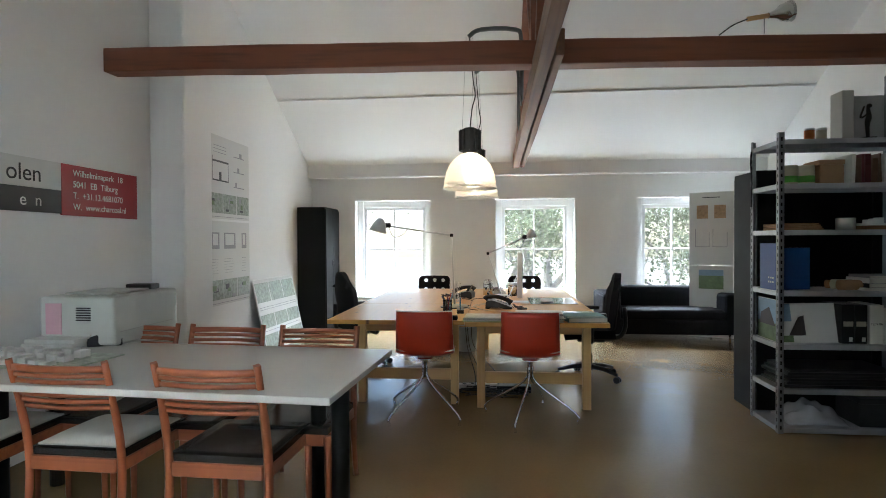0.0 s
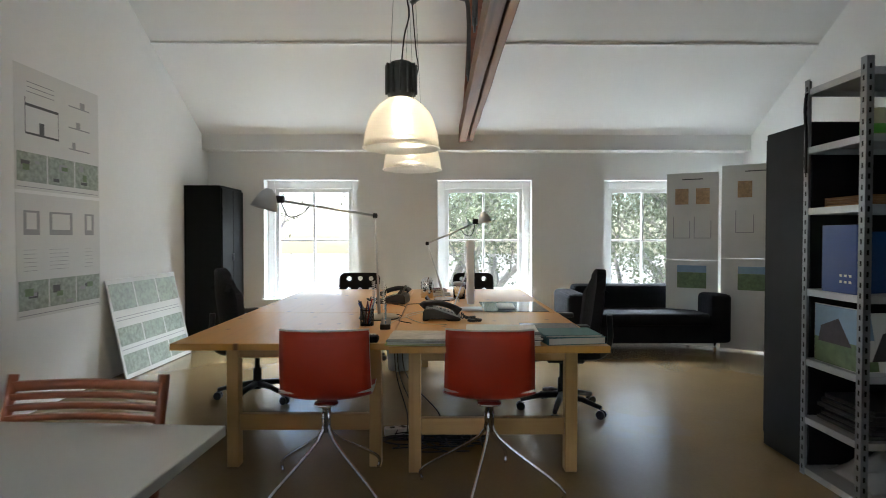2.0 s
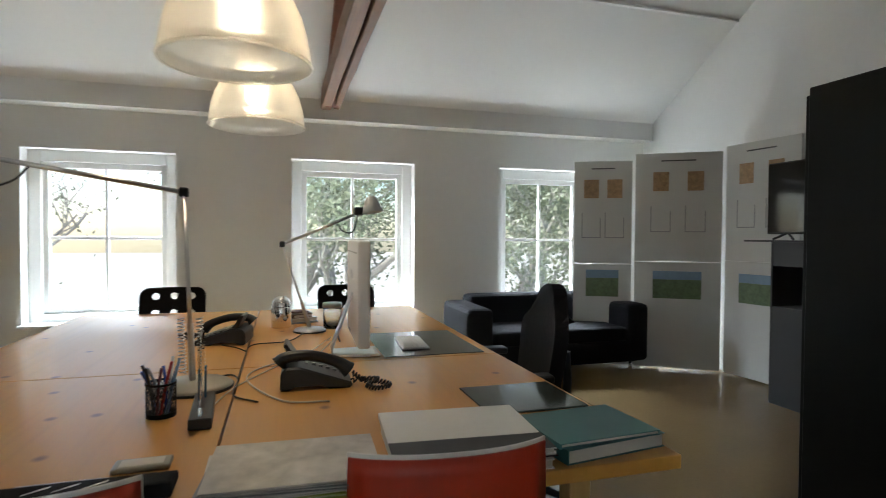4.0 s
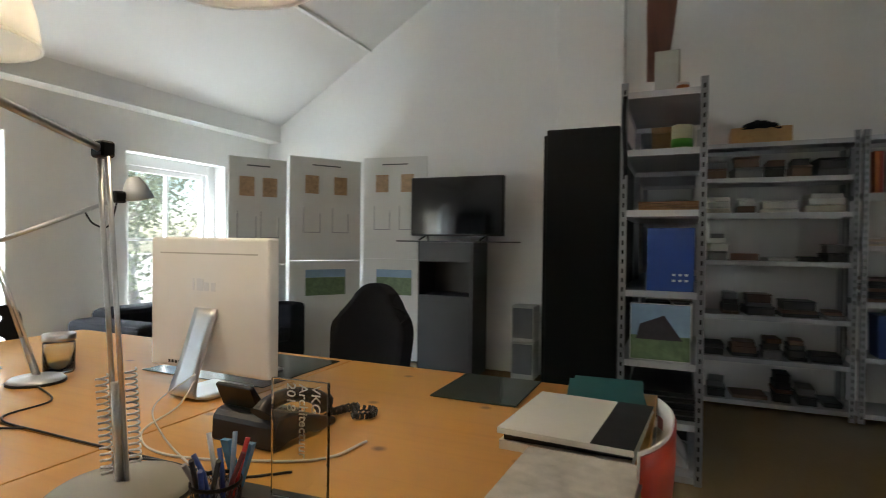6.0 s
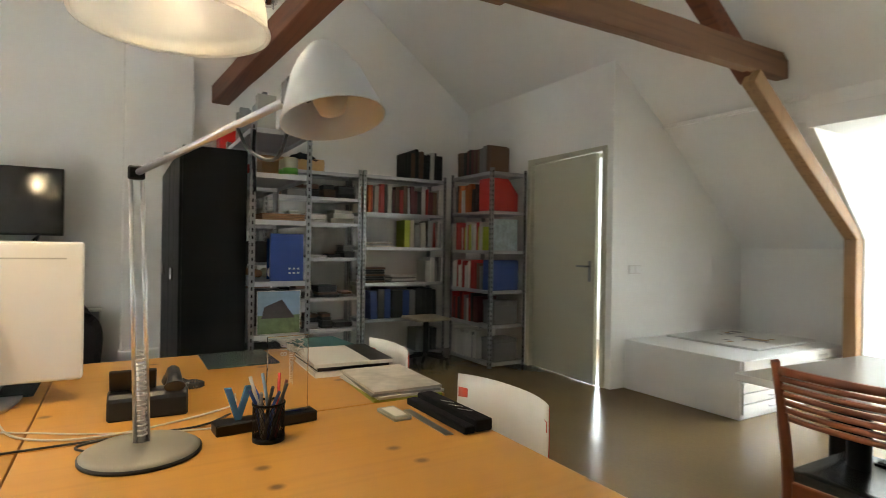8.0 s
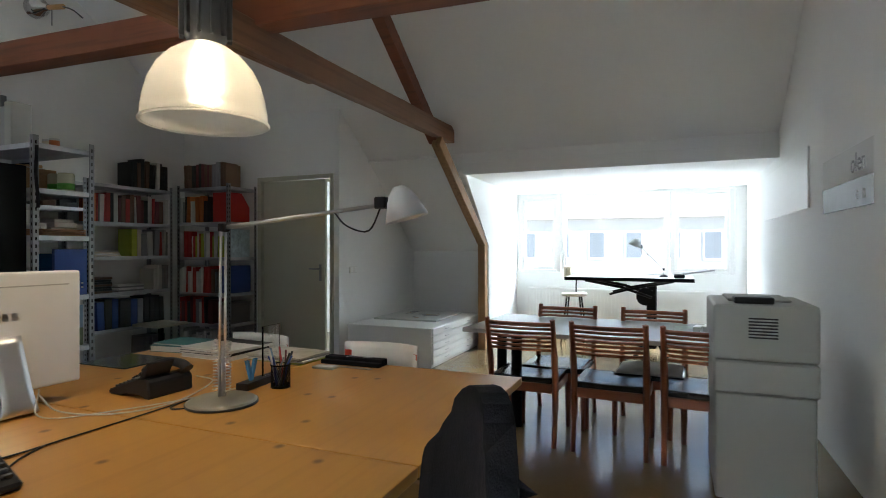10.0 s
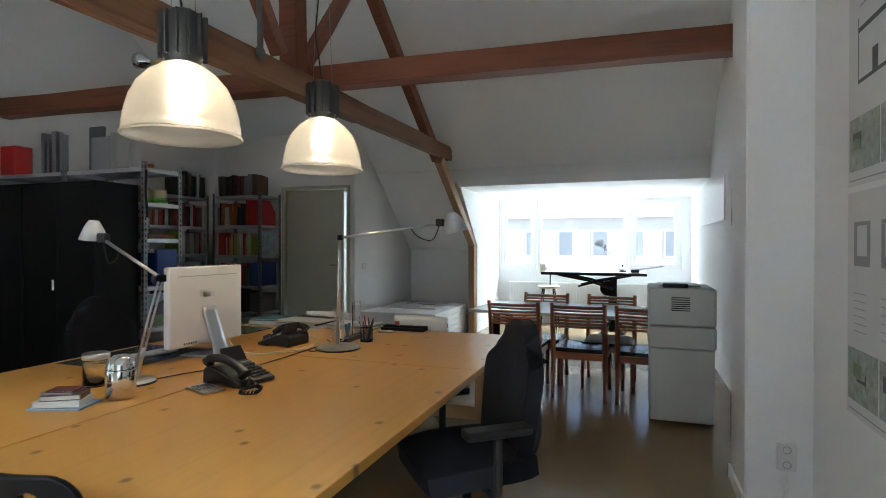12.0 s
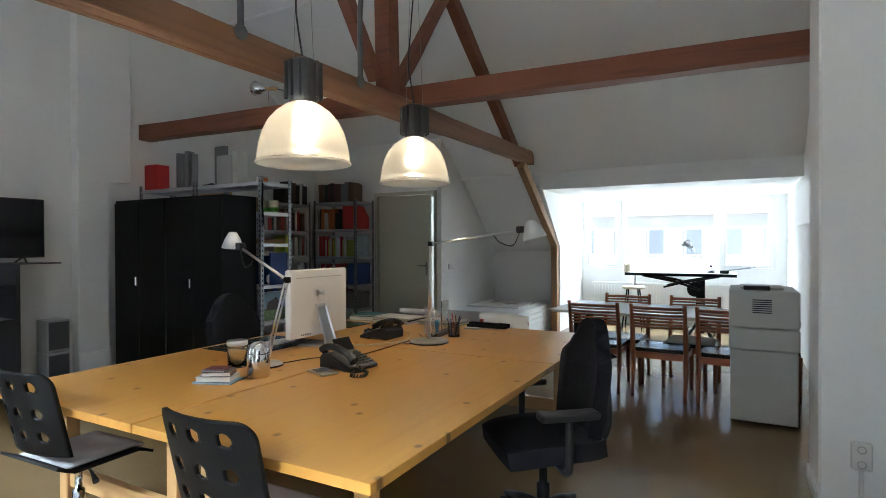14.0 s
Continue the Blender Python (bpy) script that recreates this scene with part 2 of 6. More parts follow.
def bm_tube(bm, points, radius, sides=8, closed=False):
    """A round bar along a line of points; radius may be one number or one for each point."""
    pts = [Vector(p) for p in points]
    rad = radius if isinstance(radius, (list, tuple)) else [radius] * len(pts)
    rings, up = [], None
    for i, p in enumerate(pts):
        d = (pts[min(i + 1, len(pts) - 1)] - pts[max(i - 1, 0)]).normalized()
        if up is None:
            up = Vector((0, 0, 1)) if abs(d.z) < 0.9 else Vector((1, 0, 0))
        s = d.cross(up)
        s = s.normalized() if s.length > 1e-6 else Vector((1, 0, 0))
        u = s.cross(d).normalized()
        up = u
        rings.append([bm.verts.new(p + rad[i] * (math.cos(k * math.tau / sides) * s + math.sin(k * math.tau / sides) * u)) for k in range(sides)])
    for a, b in zip(rings, rings[1:]):
        for k in range(sides):
            f = bm.faces.new((a[k], a[(k + 1) % sides], b[(k + 1) % sides], b[k]))
            f.smooth = True
    bm.faces.new(list(reversed(rings[0])))
    bm.faces.new(rings[-1])


def bm_lathe(bm, profile, sides=24, centre=(0, 0, 0)):
    """Turns a profile of (radius, height) about the upright axis."""
    rings = []
    for r, z in profile:
        if r < 1e-5:
            rings.append([bm.verts.new((centre[0], centre[1], centre[2] + z))])
        else:
            rings.append([bm.verts.new((centre[0] + r * math.cos(k * math.tau / sides), centre[1] + r * math.sin(k * math.tau / sides), centre[2] + z)) for k in range(sides)])
    for a, b in zip(rings, rings[1:]):
        for k in range(sides):
            j = (k + 1) % sides
            if len(a) == 1 and len(b) == 1:
                continue
            if len(a) == 1:
                f = bm.faces.new((a[0], b[k], b[j]))
            elif len(b) == 1:
                f = bm.faces.new((a[k], a[j], b[0]))
            else:
                f = bm.faces.new((a[k], a[j], b[j], b[k]))
            f.smooth = True


def bm_grid(bm, fn, nu, nv, thick=0.0, shift=None):
    """A sheet from a function of (u, v) in 0..1, given thickness along shift(u, v) or its normal."""
    g = [[Vector(fn(i / nu, j / nv)) for j in range(nv + 1)] for i in range(nu + 1)]

    def normal(i, j):
        du = g[min(i + 1, nu)][j] - g[max(i - 1, 0)][j]
        dv = g[i][min(j + 1, nv)] - g[i][max(j - 1, 0)]
        return du.cross(dv).normalized()
    a = [[bm.verts.new(g[i][j]) for j in range(nv + 1)] for i in range(nu + 1)]
    b = [[bm.verts.new(g[i][j] - thick * normal(i, j)) for j in range(nv + 1)] for i in range(nu + 1)]
    for i in range(nu):
        for j in range(nv):
            for s, k in ((a, 1), (b, -1)):
                f = bm.faces.new([s[i][j], s[i + 1][j], s[i + 1][j + 1], s[i][j + 1]][::k])
                f.smooth = True
    for i in range(nu):
        bm.faces.new((a[i][0], b[i][0], b[i + 1][0], a[i + 1][0]))
        bm.faces.new((a[i + 1][nv], b[i + 1][nv], b[i][nv], a[i][nv]))
    for j in range(nv):
        bm.faces.new((a[0][j + 1], b[0][j + 1], b[0][j], a[0][j]))
        bm.faces.new((a[nu][j], b[nu][j], b[nu][j + 1], a[nu][j + 1]))


def finish(name, bm, mat, bevel=0.0, segments=1):
    if bevel:
        bmesh.ops.bevel(bm, geom=[e for e in bm.edges], offset=bevel, segments=segments, affect="EDGES", profile=0.6, clamp_overlap=True)
    bmesh.ops.recalc_face_normals(bm, faces=bm.faces[:])
    me = bpy.data.meshes.new(name)
    bm.to_mesh(me)
    bm.free()
    me.materials.append(mat)
    return new(name, me)


def part(name, bm, mat, parent, label="", bevel=0.0, segments=1):
    o = finish(name, bm, mat, bevel, segments)
    o.parent = parent
    if label:
        o["label"] = label
    return o


def box(name, parent, mat, a, b, bevel=0.003, label="", segments=1):
    bm = bmesh.new()
    bm_box(bm, [min(p, q) for p, q in zip(a, b)], [max(p, q) for p, q in zip(a, b)])
    return part(name, bm, mat, parent, label, bevel, segments)


def tube(name, parent, mat, points, radius, label="", sides=8):
    bm = bmesh.new()
    bm_tube(bm, points, radius, sides)
    return part(name, bm, mat, parent, label)


def lathe(name, parent, mat, profile, centre=(0, 0, 0), sides=24, label=""):
    bm = bmesh.new()
    bm_lathe(bm, profile, sides, centre)
    return part(name, bm, mat, parent, label)


def thing(name, label, category, m=None, group=""):
    o = new(name)
    o.empty_display_size = 0.1
    if m is not None:
        o.matrix_basis = m
    return tagged(o, label, category, group)


def structure(name, bm, mat, label, category, bevel=0.0):
    return tagged(finish(name, bm, mat, bevel), label, category, kind="structure")


def words(name, text, size, m, mat, parent, align="LEFT"):
    """Raised lettering laid flat in the plane of m."""
    c = bpy.data.curves.new(name, "FONT")
    c.body, c.size, c.extrude, c.align_x = text, size, 0.0006, align
    tmp = bpy.data.objects.new(name, c)
    me = bpy.data.meshes.new_from_object(tmp)
    bpy.data.objects.remove(tmp)
    me.materials.clear()
    me.materials.append(mat)
    o = new(name, me)
    o.parent, o.matrix_basis = parent, m
    return o


def smooth_line(points, n=6):
    """A rounded line through the points given."""
    p = [Vector(q) for q in points]
    p = [2 * p[0] - p[1]] + p + [2 * p[-1] - p[-2]]
    out = []
    for i in range(1, len(p) - 2):
        for k in range(n):
            t = k / n
            out.append(0.5 * (2 * p[i] + (p[i + 1] - p[i - 1]) * t + (2 * p[i - 1] - 5 * p[i] + 4 * p[i + 1] - p[i + 2]) * t * t + (3 * p[i] - p[i - 1] - 3 * p[i + 1] + p[i + 2]) * t ** 3))
    out.append(p[-2])
    return out


# ---- the shell of the attic ----
XW, XE, YN, YS = -1.58, 5.27, 8.25, -1.92      # faces of the outer walls
SLOPE, SLOPE_S = 0.6, 0.75
EAVE_Y, EAVE_Z = 8.08, 2.54
KINK_Y, KINK_Z = 0.45, 2.43
KNEE_Y, KNEE_Z = -0.85, 1.3
RIDGE_Y = (EAVE_Z + SLOPE * EAVE_Y - KINK_Z + SLOPE_S * KINK_Y) / (SLOPE + SLOPE_S)
RIDGE_Z = KINK_Z + SLOPE_S * (RIDGE_Y - KINK_Y)
CHEEK_X, ROOM_X, ROOM_Y = 1.60, 2.88, 1.12

bm = bmesh.new()
bm_box(bm, (XW - 0.3, -2.3, -0.2), (XE + 0.3, 8.7, 0.0))
structure("floor", bm, LINO, "worn brown linoleum floor with a dull shine", "floor")

bm = bmesh.new()
GABLE = [(-2.3, 0), (8.7, 0), (8.7, 2.75), (RIDGE_Y, 5.4), (-2.3, 2.9)]
bm_prism(bm, GABLE, "x", XE, XE + 0.3)
structure("wall_east", bm, PLASTER, "white plastered gable wall", "wall")
bm = bmesh.new()
bm_prism(bm, GABLE, "x", XW - 0.3, XW)
structure("wall_west", bm, PLASTER, "white plastered gable wall", "wall")

# chimney breasts on the gables
bm = bmesh.new()
bm_prism(bm, [(4.14, 0), (4.6, 0), (4.6, 4.7), (4.14, 5.0)], "x", XW - 0.01, -1.28)
structure("chimney_breast_west", bm, PLASTER, "white plastered chimney breast standing out from the wall", "wall", 0.012)
bm = bmesh.new()
bm_prism(bm, [(4.56, 0), (4.88, 0), (4.88, 4.4), (4.3, 4.7), (4.3, 2.1), (4.56, 2.1)], "x", 5.14, XE)
structure("chimney_breast_east", bm, PLASTER, "white plastered chimney breast standing out from the wall", "wall", 0.012)
bm = bmesh.new()
bm_box(bm, (5.09, 4.57, 0), (5.14, 4.9, 0.28))
structure("trim", bm, PLASTER, "white plastered plinth at the foot of the chimney breast", "plinth", 0.01)

WINDOWS = ((-0.87, 0.33), (1.34, 2.55), (3.48, 4.6))
SILL_Z, HEAD_Z = 0.45, 1.995
bm = bmesh.new()
edges = [XW - 0.3] + [v for w in WINDOWS for v in w] + [XE + 0.3]
for i in range(0, len(edges), 2):
    bm_box(bm, (edges[i], YN, 0), (edges[i + 1], YN + 0.32, 2.75))
for a, b in WINDOWS:
    bm_box(bm, (a, YN, 0), (b, YN + 0.32, SILL_Z))
    bm_box(bm, (a, YN, HEAD_Z), (b, YN + 0.32, 2.75))
structure("wall_north", bm, PLASTER, "white plastered wall under the eaves with three windows", "wall")

bm = bmesh.new()
bm_box(bm, (XW, EAVE_Y, 2.36), (XE, YN, EAVE_Z + 0.02))
bm_box(bm, (XW, EAVE_Y - 0.012, 2.345), (XE, YN, 2.36))
structure("trim_eaves", bm, WHITE_PAINT, "white boxed-in wall plate along the eaves", "trim", 0.004)

# the ceiling follows the roof: one mesh with the slopes and the dormer's lid
bm = bmesh.new()
T = 0.22


def slope(x0, x1, ya, za, yb, zb):
    bm_prism(bm, [(ya, za), (yb, zb), (yb, zb + T), (ya, za + T)], "x", x0, x1)


slope(XW - 0.02, XE + 0.02, EAVE_Y + 0.5, EAVE_Z - 0.5 * SLOPE, RIDGE_Y, RIDGE_Z)
slope(XW - 0.02, XE + 0.02, RIDGE_Y, RIDGE_Z, KINK_Y - 0.02, KINK_Z - 0.012)
slope(CHEEK_X + 0.02, XE + 0.02, KINK_Y, KINK_Z, KNEE_Y - 0.1, KNEE_Z - 0.1)
bm_prism(bm, [(KINK_Y, 2.2), (KINK_Y, 2.47), (-2.3, 2.47), (-2.3, 2.17)], "x", XW - 0.02, CHEEK_X + 0.02)
structure("ceiling", bm, CEILING, "white boarded sloping ceiling under the roof", "ceiling")
bm = bmesh.new()
for y, d in ((6.9, 0.012), (3.0, 0.012)):
    z = EAVE_Z + SLOPE * (EAVE_Y - y) if y > RIDGE_Y else KINK_Z + SLOPE_S * (y - KINK_Y)
    bm_box(bm, (XW, y - 0.02, z - 0.012), (XE, y + 0.02, z + 0.012))
bm_box(bm, (CHEEK_X + 0.004, KINK_Y - 0.02, KINK_Z - 0.03), (ROOM_X, KINK_Y + 0.02, KINK_Z))
bm_box(bm, (XW, KINK_Y - 0.005, 2.18), (CHEEK_X, KINK_Y + 0.03, 2.32))
structure("trim_boards", bm, WHITE_PAINT, "thin white cover strips over the joints of the ceiling", "trim", 0.003)

# knee wall, dormer cheek and dormer front
bm = bmesh.new()
bm_box(bm, (CHEEK_X + 0.1, KNEE_Y - 0.15, 0), (XE + 0.3, KNEE_Y, KNEE_Z + 0.03))
structure("wall_knee", bm, PLASTER, "low white wall under the slope", "wall")
bm = bmesh.new()
bm_prism(bm, [(-2.3, 0), (-0.48, 0), (-0.48, 1.36), (0.43, 2.24), (0.47, 2.55), (-2.3, 2.55)], "x", CHEEK_X, CHEEK_X + 0.1)
structure("wall_dormer", bm, WHITE_PAINT, "white boarded cheek of the dormer", "wall")
DW = (-1.44, 1.58, 0.96, 2.15)
bm = bmesh.new()
bm_box(bm, (XW, YS - 0.25, 0), (CHEEK_X, YS, DW[2]))
bm_box(bm, (XW, YS - 0.25, DW[3]), (CHEEK_X, YS, 2.45))
bm_box(bm, (XW, YS - 0.25, DW[2]), (DW[0], YS, DW[3]))
bm_box(bm, (DW[1], YS - 0.25, DW[2]), (CHEEK_X, YS, DW[3]))
structure("wall_south", bm, PLASTER, "white dormer front under a wide window", "wall")

# the stair hall behind the door
DOOR = (3.0, 4.0, 2.14)
bm = bmesh.new()
bm_box(bm, (ROOM_X, ROOM_Y - 0.1, 0), (DOOR[0] - 0.05, ROOM_Y, 3.2))
bm_box(bm, (DOOR[1] + 0.05, ROOM_Y - 0.1, 0), (XE, ROOM_Y, 3.2))
bm_box(bm, (DOOR[0] - 0.05, ROOM_Y - 0.1, DOOR[2] + 0.05), (DOOR[1] + 0.05, ROOM_Y, 3.2))
structure("wall_hall_front", bm, PLASTER, "white partition wall with a door", "wall")
bm = bmesh.new()
bm_prism(bm, [(KNEE_Y, 0), (ROOM_Y - 0.1, 0), (ROOM_Y - 0.1, 3.0), (KINK_Y, 2.6), (KNEE_Y, 1.4)], "x", ROOM_X, ROOM_X + 0.1)
structure("wall_hall_side", bm, PLASTER, "white partition wall beside the plan chest", "wall")


def window(name, x0, x1, y, z0, z1, cols, rows, label, sash=0.05, outer=0.1, sill=True):
    """A white wooden window: outer frame, sash bars and separate panes; looks along y."""
    w = tagged(new(name), label, "window", kind="structure")
    bm = bmesh.new()
    for a, b in (((x0, y, z0), (x0 + outer, y + 0.09, z1)), ((x1 - outer, y, z0), (x1, y + 0.09, z1)), ((x0 + outer, y, z1 - outer), (x1 - outer, y + 0.09, z1)), ((x0 + outer, y, z0), (x1 - outer, y + 0.09, z0 + outer * 0.7))):
        bm_box(bm, a, b)
    part("window_frame", bm, WHITE_PAINT, w, "", 0.004)
    ix0, ix1, iz0, iz1 = x0 + outer, x1 - outer, z0 + outer * 0.7, z1 - outer
    bm = bmesh.new()
    xs = [ix0 + (ix1 - ix0) * c for c in cols]
    zs = [iz0 + (iz1 - iz0) * r for r in rows]
    for a, b in (((ix0, y + 0.03, iz0), (ix0 + sash, y + 0.075, iz1)), ((ix1 - sash, y + 0.03, iz0), (ix1, y + 0.075, iz1)), ((ix0 + sash, y + 0.03, iz1 - sash), (ix1 - sash, y + 0.075, iz1)), ((ix0 + sash, y + 0.03, iz0), (ix1 - sash, y + 0.075, iz0 + sash))):
        bm_box(bm, a, b)
    part("sash", bm, WHITE_PAINT, w, "", 0.003)
    bar = 0.014
    for x in xs[1:-1]:
        box("glazing_bar", w, WHITE_PAINT, (x - bar, y + 0.035, iz0 + sash), (x + bar, y + 0.07, iz1 - sash), 0.003)
    for z in zs[1:-1]:
        for xa, xb in zip(xs, xs[1:]):
            box("glazing_bar", w, WHITE_PAINT, (xa + bar, y + 0.036, z - bar), (xb - bar, y + 0.069, z + bar), 0.003)
    for xa, xb in zip(xs, xs[1:]):
        for za, zb in zip(zs, zs[1:]):
            p = box("pane", w, GLASS, (xa + bar, y + 0.05, za + bar), (xb - bar, y + 0.054, zb - bar), 0.0)
            p.visible_shadow = False
    if sill:
        box("window_sill", w, WHITE_PAINT, (x0 - 0.02, y - 0.2, z0 - 0.03), (x1 + 0.02, y - 0.001, z0 - 0.002), 0.005)
    return w


for i, (a, b) in enumerate(WINDOWS):
    window("window_%d" % (i + 1), a, b, YN + 0.14, SILL_Z + 0.03, HEAD_Z, (0, 0.5, 1), (0, 0.5, 1), "white wooden casement window with four panes in a deep reveal")
window("window_4", DW[0], DW[0] + 0.81, YS - 0.12, DW[2], DW[3], (0, 1), (0, 1), "white side casement of the wide dormer window", 0.05, 0.06, False)
window("window_5", DW[0] + 0.82, DW[1] - 0.67, YS - 0.12, DW[2], DW[3], (0, 1), (0, 1), "white fixed middle light of the dormer window", 0.02, 0.05, False)
window("window_6", DW[1] - 0.66, DW[1], YS - 0.12, DW[2], DW[3], (0, 1), (0, 1), "white side casement of the wide dormer window", 0.05, 0.06, False)

# roof timbers
def beam(name, a, b, w, h, mat, label, parent=None, proud=0.0):
    """A squared timber from a to b (centre line), slightly uneven."""
    a, b = Vector(a), Vector(b)
    d = b - a
    n = max(2, int(d.length / 0.4))
    up = Vector((0, 0, 1)) if abs(d.normalized().z) < 0.8 else Vector((0, 1, 0))
    s = d.cross(up).normalized()
    u = s.cross(d).normalized()
    bm = bmesh.new()
    rings = []
    for i in range(n + 1):
        c = a + d * i / n
        k = 0.004
        rings.append([bm.verts.new(c + s * (sx * w / 2 + random.uniform(-k, k)) + u * (sz * h / 2 + random.uniform(-k, k))) for sx, sz in ((-1, -1), (1, -1), (1, 1), (-1, 1))])
    for p, q in zip(rings, rings[1:]):
        for k in range(4):
            bm.faces.new((p[k], p[(k + 1) % 4], q[(k + 1) % 4], q[k]))
    bm.faces.new(rings[0][::-1])
    bm.faces.new(rings[-1])
    o = finish(name, bm, mat, 0.006)
    if parent is None:
        return tagged(o, label, "beam", kind="structure")
    o.parent = parent
    return o


TX = 1.70
beam("beam_cross", (XW - 0.05, 3.67, 2.725), (XE + 0.05, 4.05, 2.72), 0.16, 0.175, BEAM, "red-brown wooden beam from gable to gable")
beam("beam_tie", (TX - 0.04, 0.72, 2.60), (TX - 0.05, 8.1, 2.535), 0.09, 0.18, BEAM_Y, "old brown tie beam of the roof truss")
beam("beam_tie_side", (TX + 0.045, 3.2, 2.585), (TX + 0.05, 8.08, 2.535), 0.055, 0.165, BEAM_Y, "old brown plank bolted beside the tie beam")
beam("beam_king_post", (TX, 4.22, 2.66), (TX, 4.3, RIDGE_Z), 0.15, 0.15, BEAM, "red-brown king post above the tie beam")
beam("beam_brace_south", (TX, 4.1, 2.75), (TX, 3.15, 3.98), 0.1, 0.1, BEAM, "red-brown diagonal brace of the truss")
beam("beam_brace_north", (TX, 4.4, 2.75), (TX, 5.35, 3.98), 0.1, 0.1, BEAM, "red-brown diagonal brace of the truss")
beam("beam_rafter_south", (TX + 0.02, 4.1, 4.72), (TX + 0.02, 1.02, 2.5), 0.11, 0.14, BEAM, "red-brown principal rafter")
beam("beam_rafter_north", (TX, 4.3, 4.66), (TX, 8.0, 2.5), 0.12, 0.14, BEAM, "red-brown principal rafter")
beam("beam_strut", (TX - 0.04, 1.12, 2.47), (TX - 0.04, -0.4, 1.4), 0.1, 0.12, BEAM_Z, "bare brown strut under the slope beside the dormer")
beam("beam_post", (TX - 0.04, -0.42, 1.42), (TX - 0.04, -0.42, 0.0), 0.1, 0.12, BEAM_Z, "bare brown post beside the dormer")


# ---- door ----
door = tagged(new("door_1"), "grey-green flush door standing slightly ajar", "door", kind="structure")
door.matrix_basis = pose(DOOR[1], ROOM_Y - 0.03, 0, 0, 0, -4.5)
box("leaf", door, GREEN_DOOR, (-0.96, -0.04, 0.008), (-0.01, 0.0, DOOR[2] - 0.01), 0.003)
box("handle_plate", door, STEEL, (-0.915, 0.0, 0.95), (-0.88, 0.008, 1.14), 0.003)
tube("handle", door, STEEL, smooth_line([(-0.897, 0.0, 1.09), (-0.897, 0.05, 1.09), (-0.88, 0.06, 1.09), (-0.78, 0.058, 1.09)], 4), 0.009)
bm = bmesh.new()
bm_box(bm, (DOOR[0] - 0.05, ROOM_Y - 0.11, 0), (DOOR[0], ROOM_Y + 0.015, DOOR[2] + 0.05))
bm_box(bm, (DOOR[1], ROOM_Y - 0.11, 0), (DOOR[1] + 0.05, ROOM_Y + 0.015, DOOR[2] + 0.05))
bm_box(bm, (DOOR[0], ROOM_Y - 0.11, DOOR[2]), (DOOR[1], ROOM_Y + 0.015, DOOR[2] + 0.05))
bm_box(bm, (DOOR[0], ROOM_Y - 0.11, DOOR[2] - 0.035), (DOOR[1], ROOM_Y - 0.076, DOOR[2]))
bm_box(bm, (DOOR[1] - 0.03, ROOM_Y - 0.11, 0), (DOOR[1], ROOM_Y - 0.08, DOOR[2] - 0.035))
structure("trim_door", bm, GREEN_DOOR, "grey-green painted door frame", "door frame", 0.003)


# ---- work tables ----
def work_table(x0, x1, y0, legs):
    w = thing("work_table", "large varnished pine work table with knotty top on square legs", "table", pose(0, 0, 0), "work tables")
    y1, z = 6.84, 0.73
    ym = 5.1
    for a, b in ((y0, ym - 0.002), (ym + 0.002, y1)):
        box("tabletop", w, PINE, (x0, a, z - 0.035), (x1, b, z), 0.004, "", 2)
    for lx in legs:
        for ly in (y0 + 0.28, y1 - 0.28):
            box("leg", w, PINE_LEG, (lx - 0.033, ly - 0.033, 0), (lx + 0.033, ly + 0.033, z - 0.036), 0.004)
    for ly in (y0 + 0.28, y1 - 0.28):
        box("stretcher", w, PINE_RAIL, (legs[0] + 0.034, ly - 0.02, 0.2), (legs[1] - 0.034, ly + 0.02, 0.29), 0.004)
        box("top_rail", w, PINE_RAIL, (legs[0] + 0.034, ly - 0.02, z - 0.13), (legs[1] - 0.034, ly + 0.02, z - 0.037), 0.004)
    return w


work_table(0.0, 1.097, 3.98, (0.22, 1.0))
work_table(1.103, 2.19, 3.9, (1.22, 2.06))

# ---- meeting table ----
mt = thing("meeting_table", "long white laminate meeting table on round black legs", "table", pose(-0.323, 2.316, 0, 0, 0, -3.6))
box("tabletop", mt, LAMINATE, (-1.06, -0.48, 0.72), (1.06, 0.48, 0.75), 0.003)
for sx, lean in ((-0.8, 0.0), (0.74, 0.24)):
    for sy in (-0.14, 0.2):
        sx_ = sx + lean * (sy < 0)
        lathe("leg", mt, BLACK_METAL, [(0, 0), (0.04, 0), (0.04, 0.719), (0, 0.719)], (sx_, sy, 0), 16)


